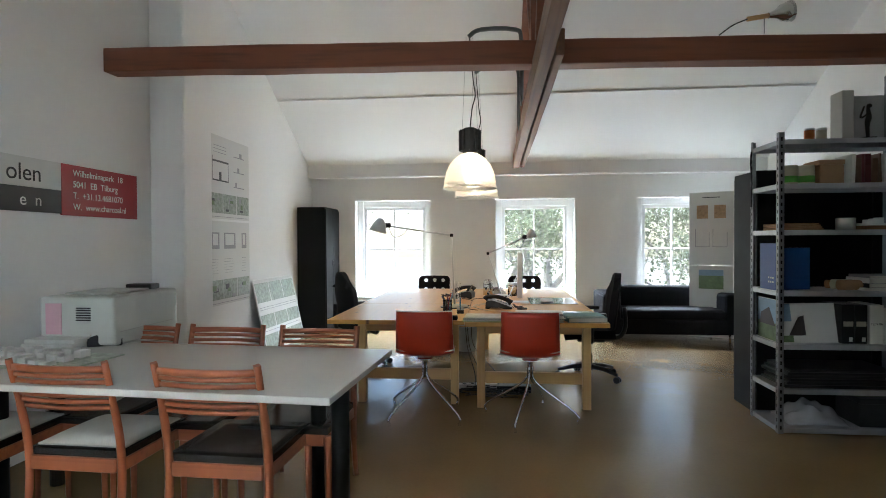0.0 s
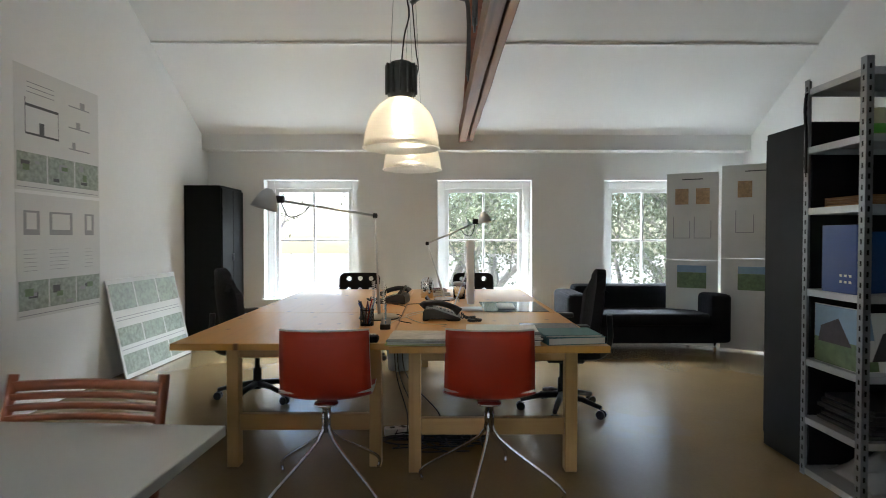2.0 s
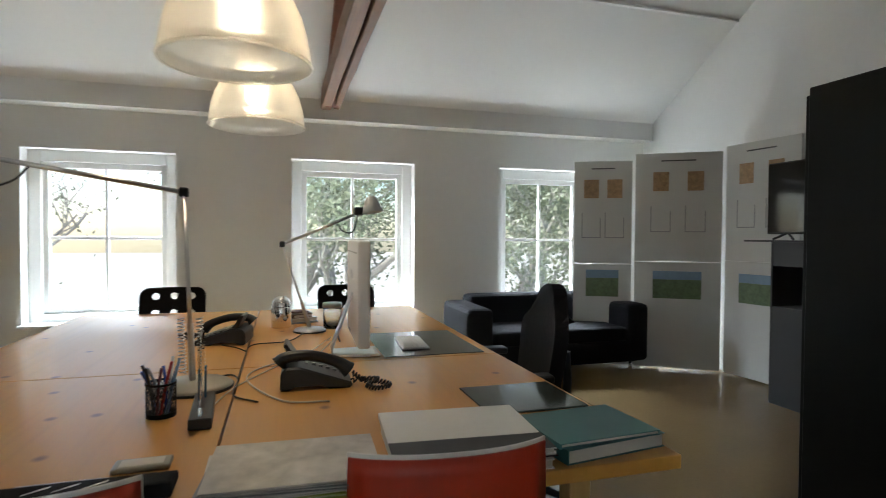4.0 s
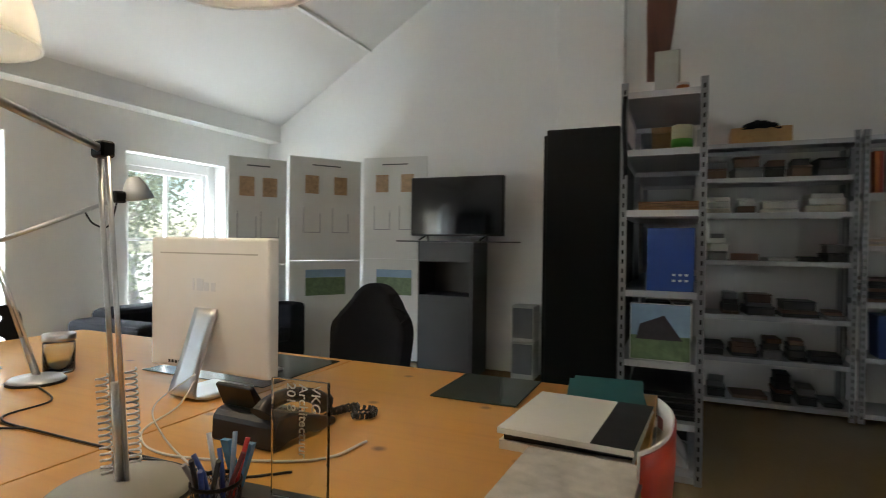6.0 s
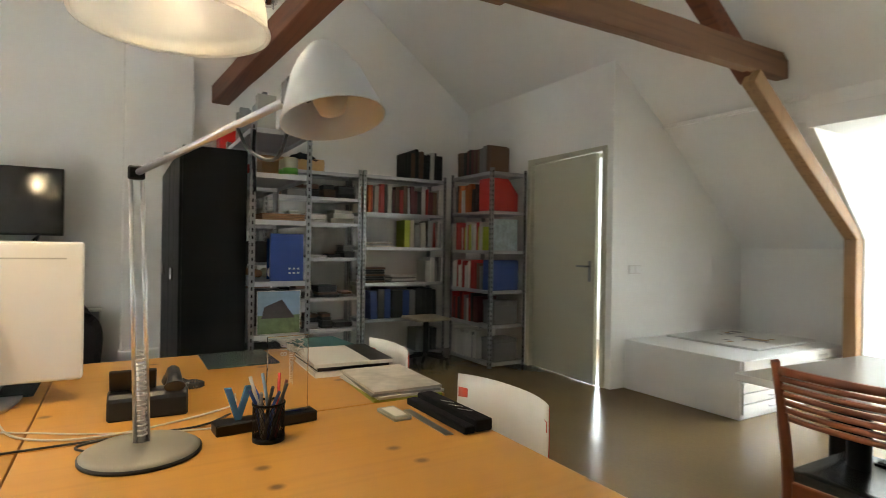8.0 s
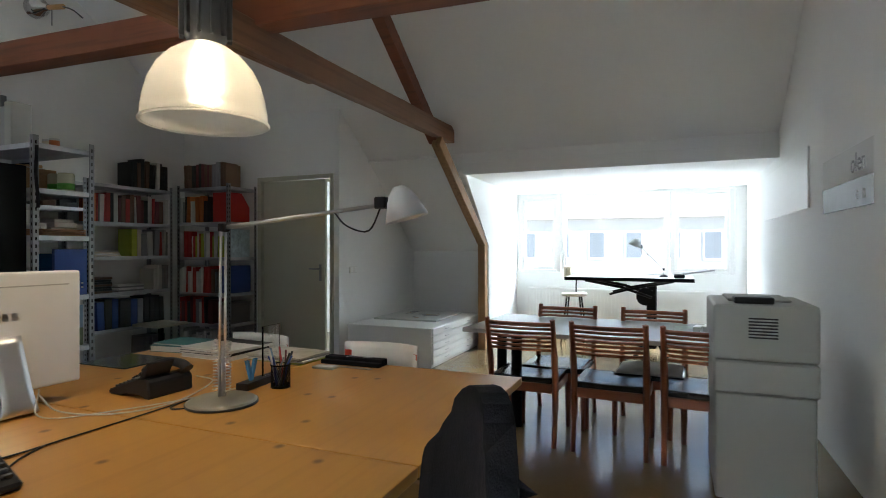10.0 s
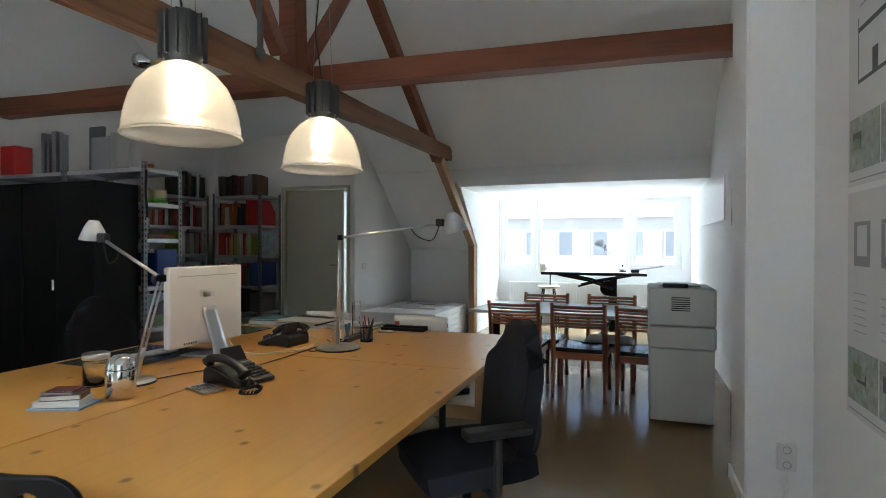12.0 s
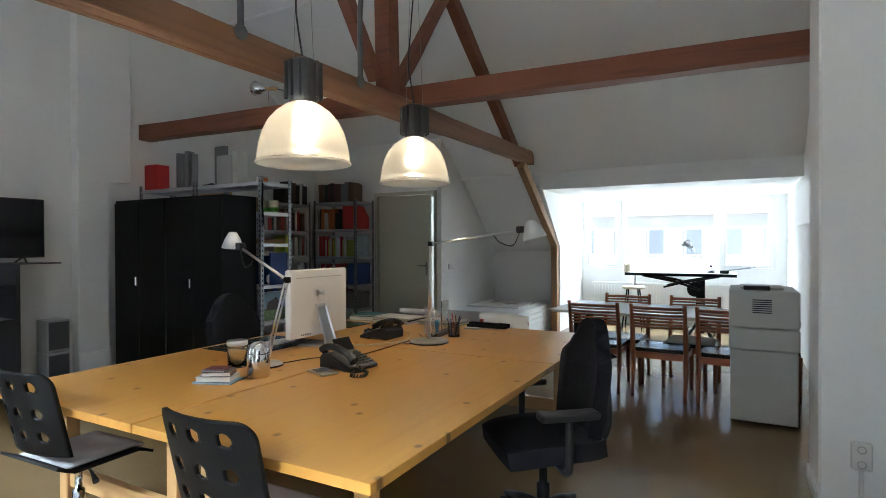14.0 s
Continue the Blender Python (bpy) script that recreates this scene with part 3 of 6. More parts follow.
def meeting_chair(m, cushion, label):
    """A cherry chair whose back is at -y: curved slatted back, padded seat."""
    c = thing("meeting_chair", label, "chair", m, "chairs round the meeting table")
    W, D, SH, TOP = 0.225, 0.23, 0.43, 0.855
    for s in (-1, 1):
        bm = bmesh.new()
        bm_tube(bm, smooth_line([(s * W, -D - 0.045, 0), (s * W, -D + 0.0, 0.25), (s * W, -D, 0.45), (s * W, -D - 0.03, 0.62), (s * W, -D - 0.09, TOP)], 4), [0.017] * 4 + [0.022] * 9 + [0.018] * 4, 4)
        part("back_leg", bm, CHERRY, c)
        bm = bmesh.new()
        bm_tube(bm, [(s * W, D - 0.01, 0), (s * W, D - 0.015, SH - 0.03)], [0.016, 0.023], 4)
        part("front_leg", bm, CHERRY, c)
        box("seat_rail", c, CHERRY_X, (s * W - 0.012, -D + 0.02, SH - 0.075), (s * W + 0.012, D - 0.03, SH - 0.02), 0.004)
    for y in (-D, D - 0.015):
        box("seat_rail", c, CHERRY_X, (-W + 0.02, y - 0.012, SH - 0.08), (W - 0.02, y + 0.012, SH - 0.018), 0.004)
    for k in range(7):
        z = 0.645 + k * 0.0295
        lift = -D - 0.03 - 0.06 * ((z - 0.62) / 0.2)
        h = 0.009 if k < 6 else 0.014
        bm = bmesh.new()
        bm_grid(bm, lambda u, v, z=z, lift=lift, h=h: (-W - 0.005 + (2 * W + 0.01) * u, lift - 0.035 * (1 - (2 * u - 1) ** 2) + 0.006, z + (v - 0.5) * 2 * h), 8, 1, 0.016)
        part("slat", bm, CHERRY_X, c)
    bm = bmesh.new()
    bm_grid(bm, lambda u, v: (-W - 0.005 + (2 * W + 0.01) * u, -D + 0.005 + (2 * D - 0.0) * v, SH + 0.012 - 0.014 * math.sin(math.pi * u) * math.sin(math.pi * v)), 8, 8, 0.03)
    part("seat", bm, BLACK_LEATHER, c, "black padded leather seat")
    if cushion:
        bm = bmesh.new()
        def pad(u, v):
            e = (1 - (2 * u - 1) ** 6) * (1 - (2 * v - 1) ** 6)
            tuft = sum(math.exp(-((u - a) ** 2 + (v - b) ** 2) / 0.004) for a in (0.3, 0.7) for b in (0.3, 0.7))
            return (-W + 0.01 + (2 * W - 0.02) * u, -D + 0.04 + (2 * D - 0.06) * v, SH + 0.02 + 0.028 * e - 0.012 * tuft)
        bm_grid(bm, pad, 16, 16, 0.012)
        part("cushion", bm, WHITE_FABRIC, c, "tufted cream seat cushion")
    return c


CH = "red-stained cherry chair with slatted back and black leather seat"
CHW = "red-stained cherry chair with slatted back and tufted cream cushion"
meeting_chair(pose(0.17, 2.17, 0, 0, 0, -2), False, CH)
meeting_chair(pose(-0.5, 2.19, 0, 0, 0, -2), True, CHW)
meeting_chair(pose(-1.15, 2.2, 0, 0, 0, 1), True, CHW)
for x, y, r in ((0.3, 2.55, 179), (-0.28, 2.57, 178), (-0.84, 2.6, 176)):
    meeting_chair(pose(x, y, 0, 0, 0, r), False, CH)


# ---- red shell chairs ----
def shell_chair(x, y, r, base):
    c = thing("shell_chair", "red plastic shell chair, white inside, on chromed spider legs", "chair", pose(x, y, 0, 0, 0, r), "red chairs at the work tables")
    prof = smooth_line([(-0.12, 0.81), (-0.115, 0.66), (-0.085, 0.52), (-0.02, 0.455), (0.14, 0.44), (0.29, 0.455)], 4)
    prof = [(q[0], q[1]) for q in prof]
    n = len(prof) - 1

    def sheet(off):
        def fn(u, v):
            y0, z0 = prof[min(n, int(round(v * n)))]
            half = 0.225 - 0.02 * max(0, 0.5 - v)
            s = 2 * u - 1
            wing = 0.05 * abs(s) ** 2.5
            return (s * half, y0 + (wing if v < 0.5 else 0) + off[0], z0 + (wing * 0.6 if v >= 0.5 else 0) + off[1])
        return fn
    bm = bmesh.new()
    bm_grid(bm, sheet((0, 0)), 12, n, -0.008)
    part("shell", bm, RED_SHELL, c)
    bm = bmesh.new()
    bm_grid(bm, sheet((0.009, 0.009)), 12, n, 0.004)
    part("inner_shell", bm, WHITE_SHELL, c, "white inside of the shell")
    lathe("hub", c, CHROME, [(0, 0.3), (0.022, 0.3), (0.022, 0.43), (0.06, 0.435), (0.06, 0.445), (0, 0.445)], (0, -0.02, 0), 16)
    for k in range(4):
        a = math.radians(45 + base + 90 * k)
        p = [(0.015 * math.cos(a), -0.02 + 0.015 * math.sin(a), 0.4), (0.05 * math.cos(a), -0.02 + 0.05 * math.sin(a), 0.27), (0.345 * math.cos(a), -0.02 + 0.345 * math.sin(a), 0.075), (0.36 * math.cos(a), -0.02 + 0.36 * math.sin(a), 0.0)]
        tube("leg", c, CHROME, smooth_line(p, 4), 0.009)
    return c


shell_chair(0.79, 3.96, 2, 4)
shell_chair(1.6, 3.96, -3, 28)


# ---- steel shelving ----
def shelf_unit(name, label, x0, x1, y0, y1, h, levels, group="steel shelving"):
    s = thing(name, label, "shelf", pose(0, 0, 0), group)
    for x, sx in ((x0, 1), (x1, -1)):
        for y, sy in ((y0, 1), (y1, -1)):
            bm = bmesh.new()
            bm_box(bm, (x, y, 0), (x + sx * 0.036, y + sy * 0.003, h))
            bm_box(bm, (x, y + sy * 0.003, 0), (x + sx * 0.003, y + sy * 0.036, h))
            solid_faces = len(bm.faces)
            for k in range(int(h / 0.05)):
                z = 0.03 + k * 0.05
                bm_box(bm, (x + sx * 0.013, y - sy * 0.0006, z), (x + sx * 0.023, y + sy * 0.001, z + 0.024))
                bm_box(bm, (x - sx * 0.0006, y + sy * 0.013, z), (x + sx * 0.001, y + sy * 0.023, z + 0.024))
            bm.faces.ensure_lookup_table()
            for f in bm.faces[solid_faces:]:
                f.material_index = 1
            post = part("post", bm, STEEL, s)
            post.data.materials.append(BLACK_METAL)
    for z in levels:
        bm = bmesh.new()
        bm_box(bm, (x0 + 0.004, y0 + 0.004, z - 0.004), (x1 - 0.004, y1 - 0.004, z))
        bm_box(bm, (x0 + 0.004, y0 + 0.004, z - 0.034), (x1 - 0.004, y0 + 0.007, z - 0.004))
        bm_box(bm, (x0 + 0.004, y1 - 0.007, z - 0.034), (x1 - 0.004, y1 - 0.004, z - 0.004))
        bm_box(bm, (x0 + 0.004, y0 + 0.007, z - 0.034), (x0 + 0.007, y1 - 0.007, z - 0.004))
        bm_box(bm, (x1 - 0.007, y0 + 0.007, z - 0.034), (x1 - 0.004, y1 - 0.007, z - 0.004))
        part("shelf_board", bm, LIT_STEEL, s)
    return s


LV1 = (0.04, 0.31, 0.62, 0.99, 1.415, 1.735, 2.04)
shelf_unit("shelf_unit", "tall galvanised steel shelf packed with models and folders", 3.29, 4.27, 3.72, 4.14, 2.09, LV1)
shelf_unit("shelf_unit", "tall galvanised steel shelf packed with models and folders", 4.28, 5.25, 3.72, 4.14, 2.09, LV1)
LV2 = (0.07, 0.39, 0.71, 1.12, 1.48, 1.74, 2.0)
LV3 = (0.07, 0.46, 0.85, 1.24, 1.61, 2.01)
LV4 = (0.05, 0.44, 0.8, 1.22, 1.635, 2.045)
shelf_unit("shelf_unit", "galvanised steel shelf with boxes and models", 4.87, 5.26, 2.7, 3.7, 2.05, LV2)
shelf_unit("shelf_unit", "galvanised steel shelf with folders and books", 4.87, 5.26, 1.66, 2.68, 2.05, LV3)
shelf_unit("shelf_unit", "galvanised steel bookshelf beside the door", 4.06, 4.86, 1.14, 1.6, 2.08, LV4)


strap = bmesh.new()
bm_grid(strap, lambda u, v: (3.284 - 0.004 * math.sin(9 * v), 4.108 + 0.022 * u + 0.006 * math.sin(5 * v), 2.02 - 0.42 * v), 2, 16, 0.003)
tagged(finish("strap", strap, BLACK_FABRIC), "black webbing strap hanging down the shelf post", "strap")


# ---- black steel cabinets ----
def steel_cabinet(x0, x1, y0, y1, h, front, label):
    """front: the side of the doors, as a unit step in the plan."""
    c = thing("steel_cabinet", label, "cabinet", pose(0, 0, 0), "black cabinets")
    box("body", c, BLACK_METAL, (x0, y0, 0.0), (x1, y1, h), 0.004)
    if front[1]:
        y = y1 if front[1] > 0 else y0
        xm = (x0 + x1) / 2
        for a, b in ((x0 + 0.006, xm - 0.002), (xm + 0.002, x1 - 0.006)):
            box("door", c, BLACK_METAL, (a, y, 0.07), (b, y + front[1] * 0.018, h - 0.03), 0.003)
        hd = box("handle", c, CHROME, (xm + 0.025, y + front[1] * 0.018, 0.98), (xm + 0.05, y + front[1] * 0.035, 1.07), 0.006)
    else:
        x = x1 if front[0] > 0 else x0
        ym = (y0 + y1) / 2
        for a, b in ((y0 + 0.006, ym - 0.002), (ym + 0.002, y1 - 0.006)):
            box("door", c, BLACK_METAL, (x, a, 0.07), (x + front[0] * 0.018, b, h - 0.03), 0.003)
        box("handle", c, CHROME, (x + front[0] * 0.018, ym - 0.05, 0.98), (x + front[0] * 0.035, ym - 0.025, 1.07), 0.006)
    return c


BC = "tall black steel cabinet with double doors and chromed handles"
steel_cabinet(3.34, 4.17, 4.15, 4.55, 1.88, (0, 1), BC)
steel_cabinet(4.18, 5.03, 4.15, 4.55, 1.88, (0, 1), BC)
steel_cabinet(-1.57, -1.15, 7.56, 8.24, 1.86, (1, 0), "tall black steel cabinet in the corner beside the window")


# ---- sofa ----
so = thing("sofa", "low black fabric sofa with rounded arms on steel feet", "sofa", pose(3.66, 7.56, 0))
box("base", so, BLACK_FABRIC, (-0.8, -0.4, 0.1), (0.8, 0.36, 0.3), 0.03, "", 3)
box("seat_cushion", so, BLACK_FABRIC, (-0.66, -0.42, 0.3), (0.66, 0.2, 0.43), 0.05, "", 4)
box("back_cushion", so, BLACK_FABRIC, (-0.7, 0.14, 0.31), (0.7, 0.4, 0.7), 0.08, "", 4)
for s in (-1, 1):
    box("arm", so, BLACK_FABRIC, (s * 0.66, -0.41, 0.1), (s * 0.9, 0.36, 0.64), 0.07, "", 4)
    for y in (-0.34, 0.3):
        lathe("foot", so, CHROME, [(0, 0), (0.014, 0), (0.014, 0.1), (0, 0.1)], (s * 0.74, y, 0), 10)


# ---- office chairs ----
def office_chair(m, label):
    """A black swivel chair that faces +y in its own frame."""
    c = thing("office_chair", label, "chair", m, "office chairs")
    bm = bmesh.new()
    bm_grid(bm, lambda u, v: ((2 * u - 1) * (0.235 - 0.03 * (1 - v) ** 2 - 0.05 * max(0.0, v - 0.55) ** 2 / 0.2), -0.25 - 0.05 * (v ** 2) + 0.05 * (2 * u - 1) ** 2 - 0.02 * math.sin(3 * v), 0.5 + 0.53 * v - 0.13 * v ** 3 * abs(2 * u - 1) ** 2.2), 10, 12, 0.06)
    part("backrest", bm, BLACK_FABRIC, c)
    bm = bmesh.new()
    bm_grid(bm, lambda u, v: ((2 * u - 1) * (0.25 - 0.04 * (2 * v - 1) ** 4), -0.22 + 0.47 * v, 0.49 - 0.03 * v ** 4 + 0.015 * (2 * u - 1) ** 2), 10, 10, 0.075)
    part("seat", bm, BLACK_FABRIC, c)
    box("seat_plate", c, BLACK_PLASTIC, (-0.12, -0.14, 0.37), (0.12, 0.12, 0.41), 0.01)
    tube("back_bar", c, BLACK_PLASTIC, smooth_line([(0, -0.1, 0.39), (0, -0.27, 0.4), (0, -0.34, 0.5), (0, -0.335, 0.7)], 4), 0.022)
    for s in (-1, 1):
        bm = bmesh.new()
        bm_tube(bm, smooth_line([(s * 0.13, 0.0, 0.4), (s * 0.28, 0.0, 0.4), (s * 0.3, 0.0, 0.48), (s * 0.3, 0.0, 0.64)], 4), 0.018, 8)
        part("arm_post", bm, BLACK_PLASTIC, c)
        box("armrest", c, BLACK_PLASTIC, (s * 0.26, -0.13, 0.64), (s * 0.34, 0.14, 0.675), 0.014, "", 3)
    lathe("column", c, BLACK_METAL, [(0, 0.08), (0.032, 0.08), (0.032, 0.24), (0.02, 0.245), (0.02, 0.37), (0, 0.37)], (0, 0, 0), 14)
    for k in range(5):
        a = math.radians(90 + 72 * k)
        ca, sa = math.cos(a), math.sin(a)
        bm = bmesh.new()
        bm_tube(bm, [(0.02 * ca, 0.02 * sa, 0.12), (0.16 * ca, 0.16 * sa, 0.11), (0.3 * ca, 0.3 * sa, 0.075)], [0.028, 0.022, 0.016], 8)
        leg = part("base_arm", bm, BLACK_PLASTIC, c)
        bm = bmesh.new()
        for d in (-0.016, 0.016):
            ctr = Vector((0.3 * ca - d * sa, 0.3 * sa + d * ca, 0.03))
            ax = Vector((-sa, ca, 0))
            bm_tube(bm, [ctr - ax * 0.009, ctr + ax * 0.009], 0.03, 14)
        part("castor", bm, BLACK_PLASTIC, leg)
    return c


office_chair(pose(-0.07, 5.52, 0, 0, 0, -50), "black fabric swivel chair with armrests at the work table")
office_chair(pose(2.25, 5.2, 0, 0, 0, 86), "black fabric swivel chair with armrests turned to the work table")


# ---- chairs with holes ----
def hole_chair(m):
    c = thing("swivel_chair", "black bentwood swivel chair with round holes and grey pad", "chair", m, "swivel chairs with holed backs")
    W, H = 0.21, 0.36
    bm = bmesh.new()
    nx, nz = 36, 32
    holes = [(-0.115, 0.3), (0, 0.3), (0.115, 0.3), (-0.115, 0.185), (0, 0.185), (0.115, 0.185), (-0.115, 0.085), (0, 0.085), (0.115, 0.085)]
    cell = {}

    def vert(i, j, k):
        key = (i, j, k)
        if key not in cell:
            x, z = (i / nx - 0.5) * 2 * W, j / nz * H
            for hx, hz in holes:
                d = math.hypot(x - hx, z - hz)
                if 0.012 < d < 0.036:
                    x, z = hx + (x - hx) / d * max(d, 0.024), hz + (z - hz) / d * max(d, 0.024)
            cx, cz = abs(x) - (W - 0.06), z - (H - 0.06)
            if cx > 0 and cz > 0 and math.hypot(cx, cz) > 0.06:
                q = 0.06 / math.hypot(cx, cz)
                x, z = math.copysign(W - 0.06 + cx * q, x), H - 0.06 + cz * q
            y = 0.05 * (x / W) ** 2 - 0.08 * (z / H) + (0.012 if k else 0)
            cell[key] = bm.verts.new((x, -0.2 + y, 0.53 + z))
        return cell[key]

    def solid(i, j):
        if not (0 <= i < nx and 0 <= j < nz):
            return False
        x, z = ((i + 0.5) / nx - 0.5) * 2 * W, (j + 0.5) / nz * H
        r = 0.06
        cx, cz = abs(x) - (W - r), z - (H - r)
        if cx > 0 and cz > 0 and math.hypot(cx, cz) > r + 0.004:
            return False
        return all(math.hypot(x - hx, z - hz) > 0.021 for hx, hz in holes)
    for i in range(nx):
        for j in range(nz):
            if not solid(i, j):
                continue
            for k in (0, 1):
                q = [vert(i, j, k), vert(i + 1, j, k), vert(i + 1, j + 1, k), vert(i, j + 1, k)]
                f = bm.faces.new(q if k else q[::-1])
                f.smooth = True
            for di, dj, a, b in ((-1, 0, (0, 0), (0, 1)), (1, 0, (1, 1), (1, 0)), (0, -1, (1, 0), (0, 0)), (0, 1, (0, 1), (1, 1))):
                if not solid(i + di, j + dj):
                    bm.faces.new((vert(i + a[0], j + a[1], 0), vert(i + b[0], j + b[1], 0), vert(i + b[0], j + b[1], 1), vert(i + a[0], j + a[1], 1)))
    part("backrest", bm, BLACK_METAL, c)
    bm = bmesh.new()
    bm_grid(bm, lambda u, v: ((2 * u - 1) * W, -0.2 + 0.42 * v, 0.47 + 0.035 * max(0, 0.15 - v) / 0.15 - 0.03 * max(0, v - 0.85) / 0.15), 8, 12, 0.012)
    part("seat", bm, BLACK_METAL, c)
    bm = bmesh.new()
    bm_grid(bm, lambda u, v: ((2 * u - 1) * 0.18, -0.15 + 0.34 * v, 0.48 + 0.02 * (1 - (2 * u - 1) ** 6) * (1 - (2 * v - 1) ** 6)), 10, 10, 0.008)
    part("seat_pad", bm, material("grey_seat_pad", (0.3, 0.29, 0.28), 0.95, 0, 0.15, 12, 0.4, 150), c, "grey fabric seat pad")
    lathe("column", c, CHROME, [(0, 0.1), (0.026, 0.1), (0.026, 0.3), (0.015, 0.305), (0.015, 0.45), (0.06, 0.456), (0, 0.457)], (0, 0, 0), 14)
    tube("lever", c, BLACK_PLASTIC, [(0.02, 0, 0.44), (0.13, -0.02, 0.41), (0.18, -0.03, 0.38)], [0.005, 0.006, 0.014])
    for k in range(5):
        a = math.radians(54 + 72 * k)
        ca, sa = math.cos(a), math.sin(a)
        leg = tube("base_arm", c, BLACK_METAL, [(0.02 * ca, 0.02 * sa, 0.11), (0.28 * ca, 0.28 * sa, 0.07)], [0.022, 0.014])
        lathe("castor", leg, BLACK_PLASTIC, [(0, 0), (0.02, 0.004), (0.026, 0.03), (0.02, 0.054), (0, 0.058)], (0.28 * ca, 0.28 * sa, 0), 12)
    return c


hole_chair(pose(0.53, 6.74, 0, 0, 0, 180))
hole_chair(pose(1.72, 6.7, 0, 0, 0, 182))


# ---- pendants ----
RIBBED = glass("ribbed_acrylic", (0.97, 0.96, 0.92), 0.3)
rt = RIBBED.node_tree
rb_mix, rb_tr = rt.nodes.new("ShaderNodeMixShader"), rt.nodes.new("ShaderNodeBsdfTranslucent")
rb_tr.inputs["Color"].default_value = (0.85, 0.82, 0.74, 1)
rb_mix.inputs[0].default_value = 0.12
rt.links.new(rt.nodes["Principled BSDF"].outputs[0], rb_mix.inputs[1])
rt.links.new(rb_tr.outputs[0], rb_mix.inputs[2])
rt.links.new(rb_mix.outputs[0], rt.nodes["Material Output"].inputs["Surface"])
LAMP_GREY = material("dark_grey_cast_aluminium", (0.09, 0.09, 0.088), 0.45, 0.6, 0.1, 10, 0.05)
BULB_GLOW = glow("lit_bulb", (1.0, 0.85, 0.6), 9.0)


def pendant(x, y):
    p = thing("pendant_lamp", "industrial pendant with a ribbed clear dome and dark ballast housing, lit", "lamp", pose(x, y, 0), "pendants over the work tables")
    zr, zt = 1.835, 2.165
    R, n = 0.24, 96
    bm = bmesh.new()
    prof = [(R, 0.0), (R * 0.985, 0.05), (R * 0.95, 0.1), (R * 0.88, 0.16), (R * 0.76, 0.22), (R * 0.58, 0.27), (R * 0.38, 0.305), (R * 0.25, 0.32)]
    rings = []
    for side in (0, 1):
        for r, z in (prof if side == 0 else prof[::-1]):
            ring = []
            for k in range(n):
                rib = (0.0022 if k % 2 else 0) if side == 0 else -0.004
                a = k * math.tau / n
                ring.append(bm.verts.new(((r + rib) * math.cos(a), (r + rib) * math.sin(a), zr + z)))
            rings.append(ring)
    for a, b in zip(rings, rings[1:] + rings[:1]):
        for k in range(n):
            bm.faces.new((a[k], a[(k + 1) % n], b[(k + 1) % n], b[k])).smooth = True
    part("dome", bm, RIBBED, p, "ribbed clear acrylic dome")
    tube("rim", p, RIBBED, [((R + 0.004) * math.cos(k * math.tau / 48), (R + 0.004) * math.sin(k * math.tau / 48), zr) for k in range(49)], 0.006)
    lathe("housing", p, LAMP_GREY, [(0, zt - 0.02), (0.065, zt - 0.02), (0.07, zt), (0.085, zt + 0.02), (0.085, zt + 0.19), (0.07, zt + 0.21), (0.05, zt + 0.22), (0, zt + 0.22)], (0, 0, 0), 20)
    for k in range(12):
        a = k * math.tau / 12
        bm = bmesh.new()
        bm_box(bm, (0.083, -0.005, zt + 0.01), (0.103, 0.005, zt + 0.2))
        bmesh.ops.rotate(bm, verts=bm.verts, cent=(0, 0, 0), matrix=Matrix.Rotation(a, 3, "Z"))
        part("cooling_fin", bm, LAMP_GREY, p, "", 0.002)
    lathe("bulb", p, BULB_GLOW, [(0, 0), (0.03, 0.015), (0.04, 0.05), (0.03, 0.09), (0.018, 0.12), (0, 0.12)], (0, 0, zr + 0.19), 16)
    top = 3.22
    tube("cable", p, BLACK_PLASTIC, smooth_line([(0, 0, zt + 0.2), (0.02, 0.02, zt + 0.4), (0.05, 0.0, zt + 0.52), (0.03, 0.01, zt + 0.68), (0.0, 0.0, top)], 6), 0.005)
    for s in (-1, 1):
        tube("suspension_wire", p, STEEL, [(s * 0.07, 0, zt + 0.2), (s * 0.03, 0, top)], 0.0015, "", 5)
    bm = bmesh.new()
    bm_tube(bm, smooth_line([(-0.01, 0, top), (0.1, 0, top + 0.06), (0.4, 0, top + 0.05), (0.47, 0, top - 0.05), (0.47, 0, 2.62)], 4), 0.02, 6)
    part("bracket", bm, GREY_STEEL, p, "grey steel wall bracket bolted to the tie beam")
    bm = bmesh.new()
    bm_tube(bm, [(0.475, 0, 2.62), (0.462, 0, 2.62)], 0.045, 18)
    part("flange", bm, GREY_STEEL, p)
    return p


pendant(1.11, 4.77)
pendant(1.13, 5.87)


# ---- tv corner, panels ----
tvc = thing("tv_cabinet", "tall dark grey cabinet with an open compartment under the television", "cabinet", pose(0, 0, 0))
GREYCAB = material("dark_grey_laminate", (0.045, 0.047, 0.05), 0.45, 0, 0.06, 5, 0.03)
for nm, a, b in (("side_panel", (4.83, 5.54, 0), (5.22, 5.575, 1.23)), ("side_panel", (4.83, 6.075, 0), (5.22, 6.09, 1.23)), ("back_panel", (5.2, 5.575, 0), (5.22, 6.075, 1.23)), ("lower_front", (4.832, 5.5755, 0), (5.199, 6.0745, 0.74)), ("upper_front", (4.832, 5.5755, 1.05), (5.199, 6.0745, 1.23))):
    box(nm, tvc, GREYCAB, a, b, 0.002)
box("top_plate", tvc, GREYCAB, (4.78, 5.22, 1.231), (5.24, 6.3, 1.243), 0.002)
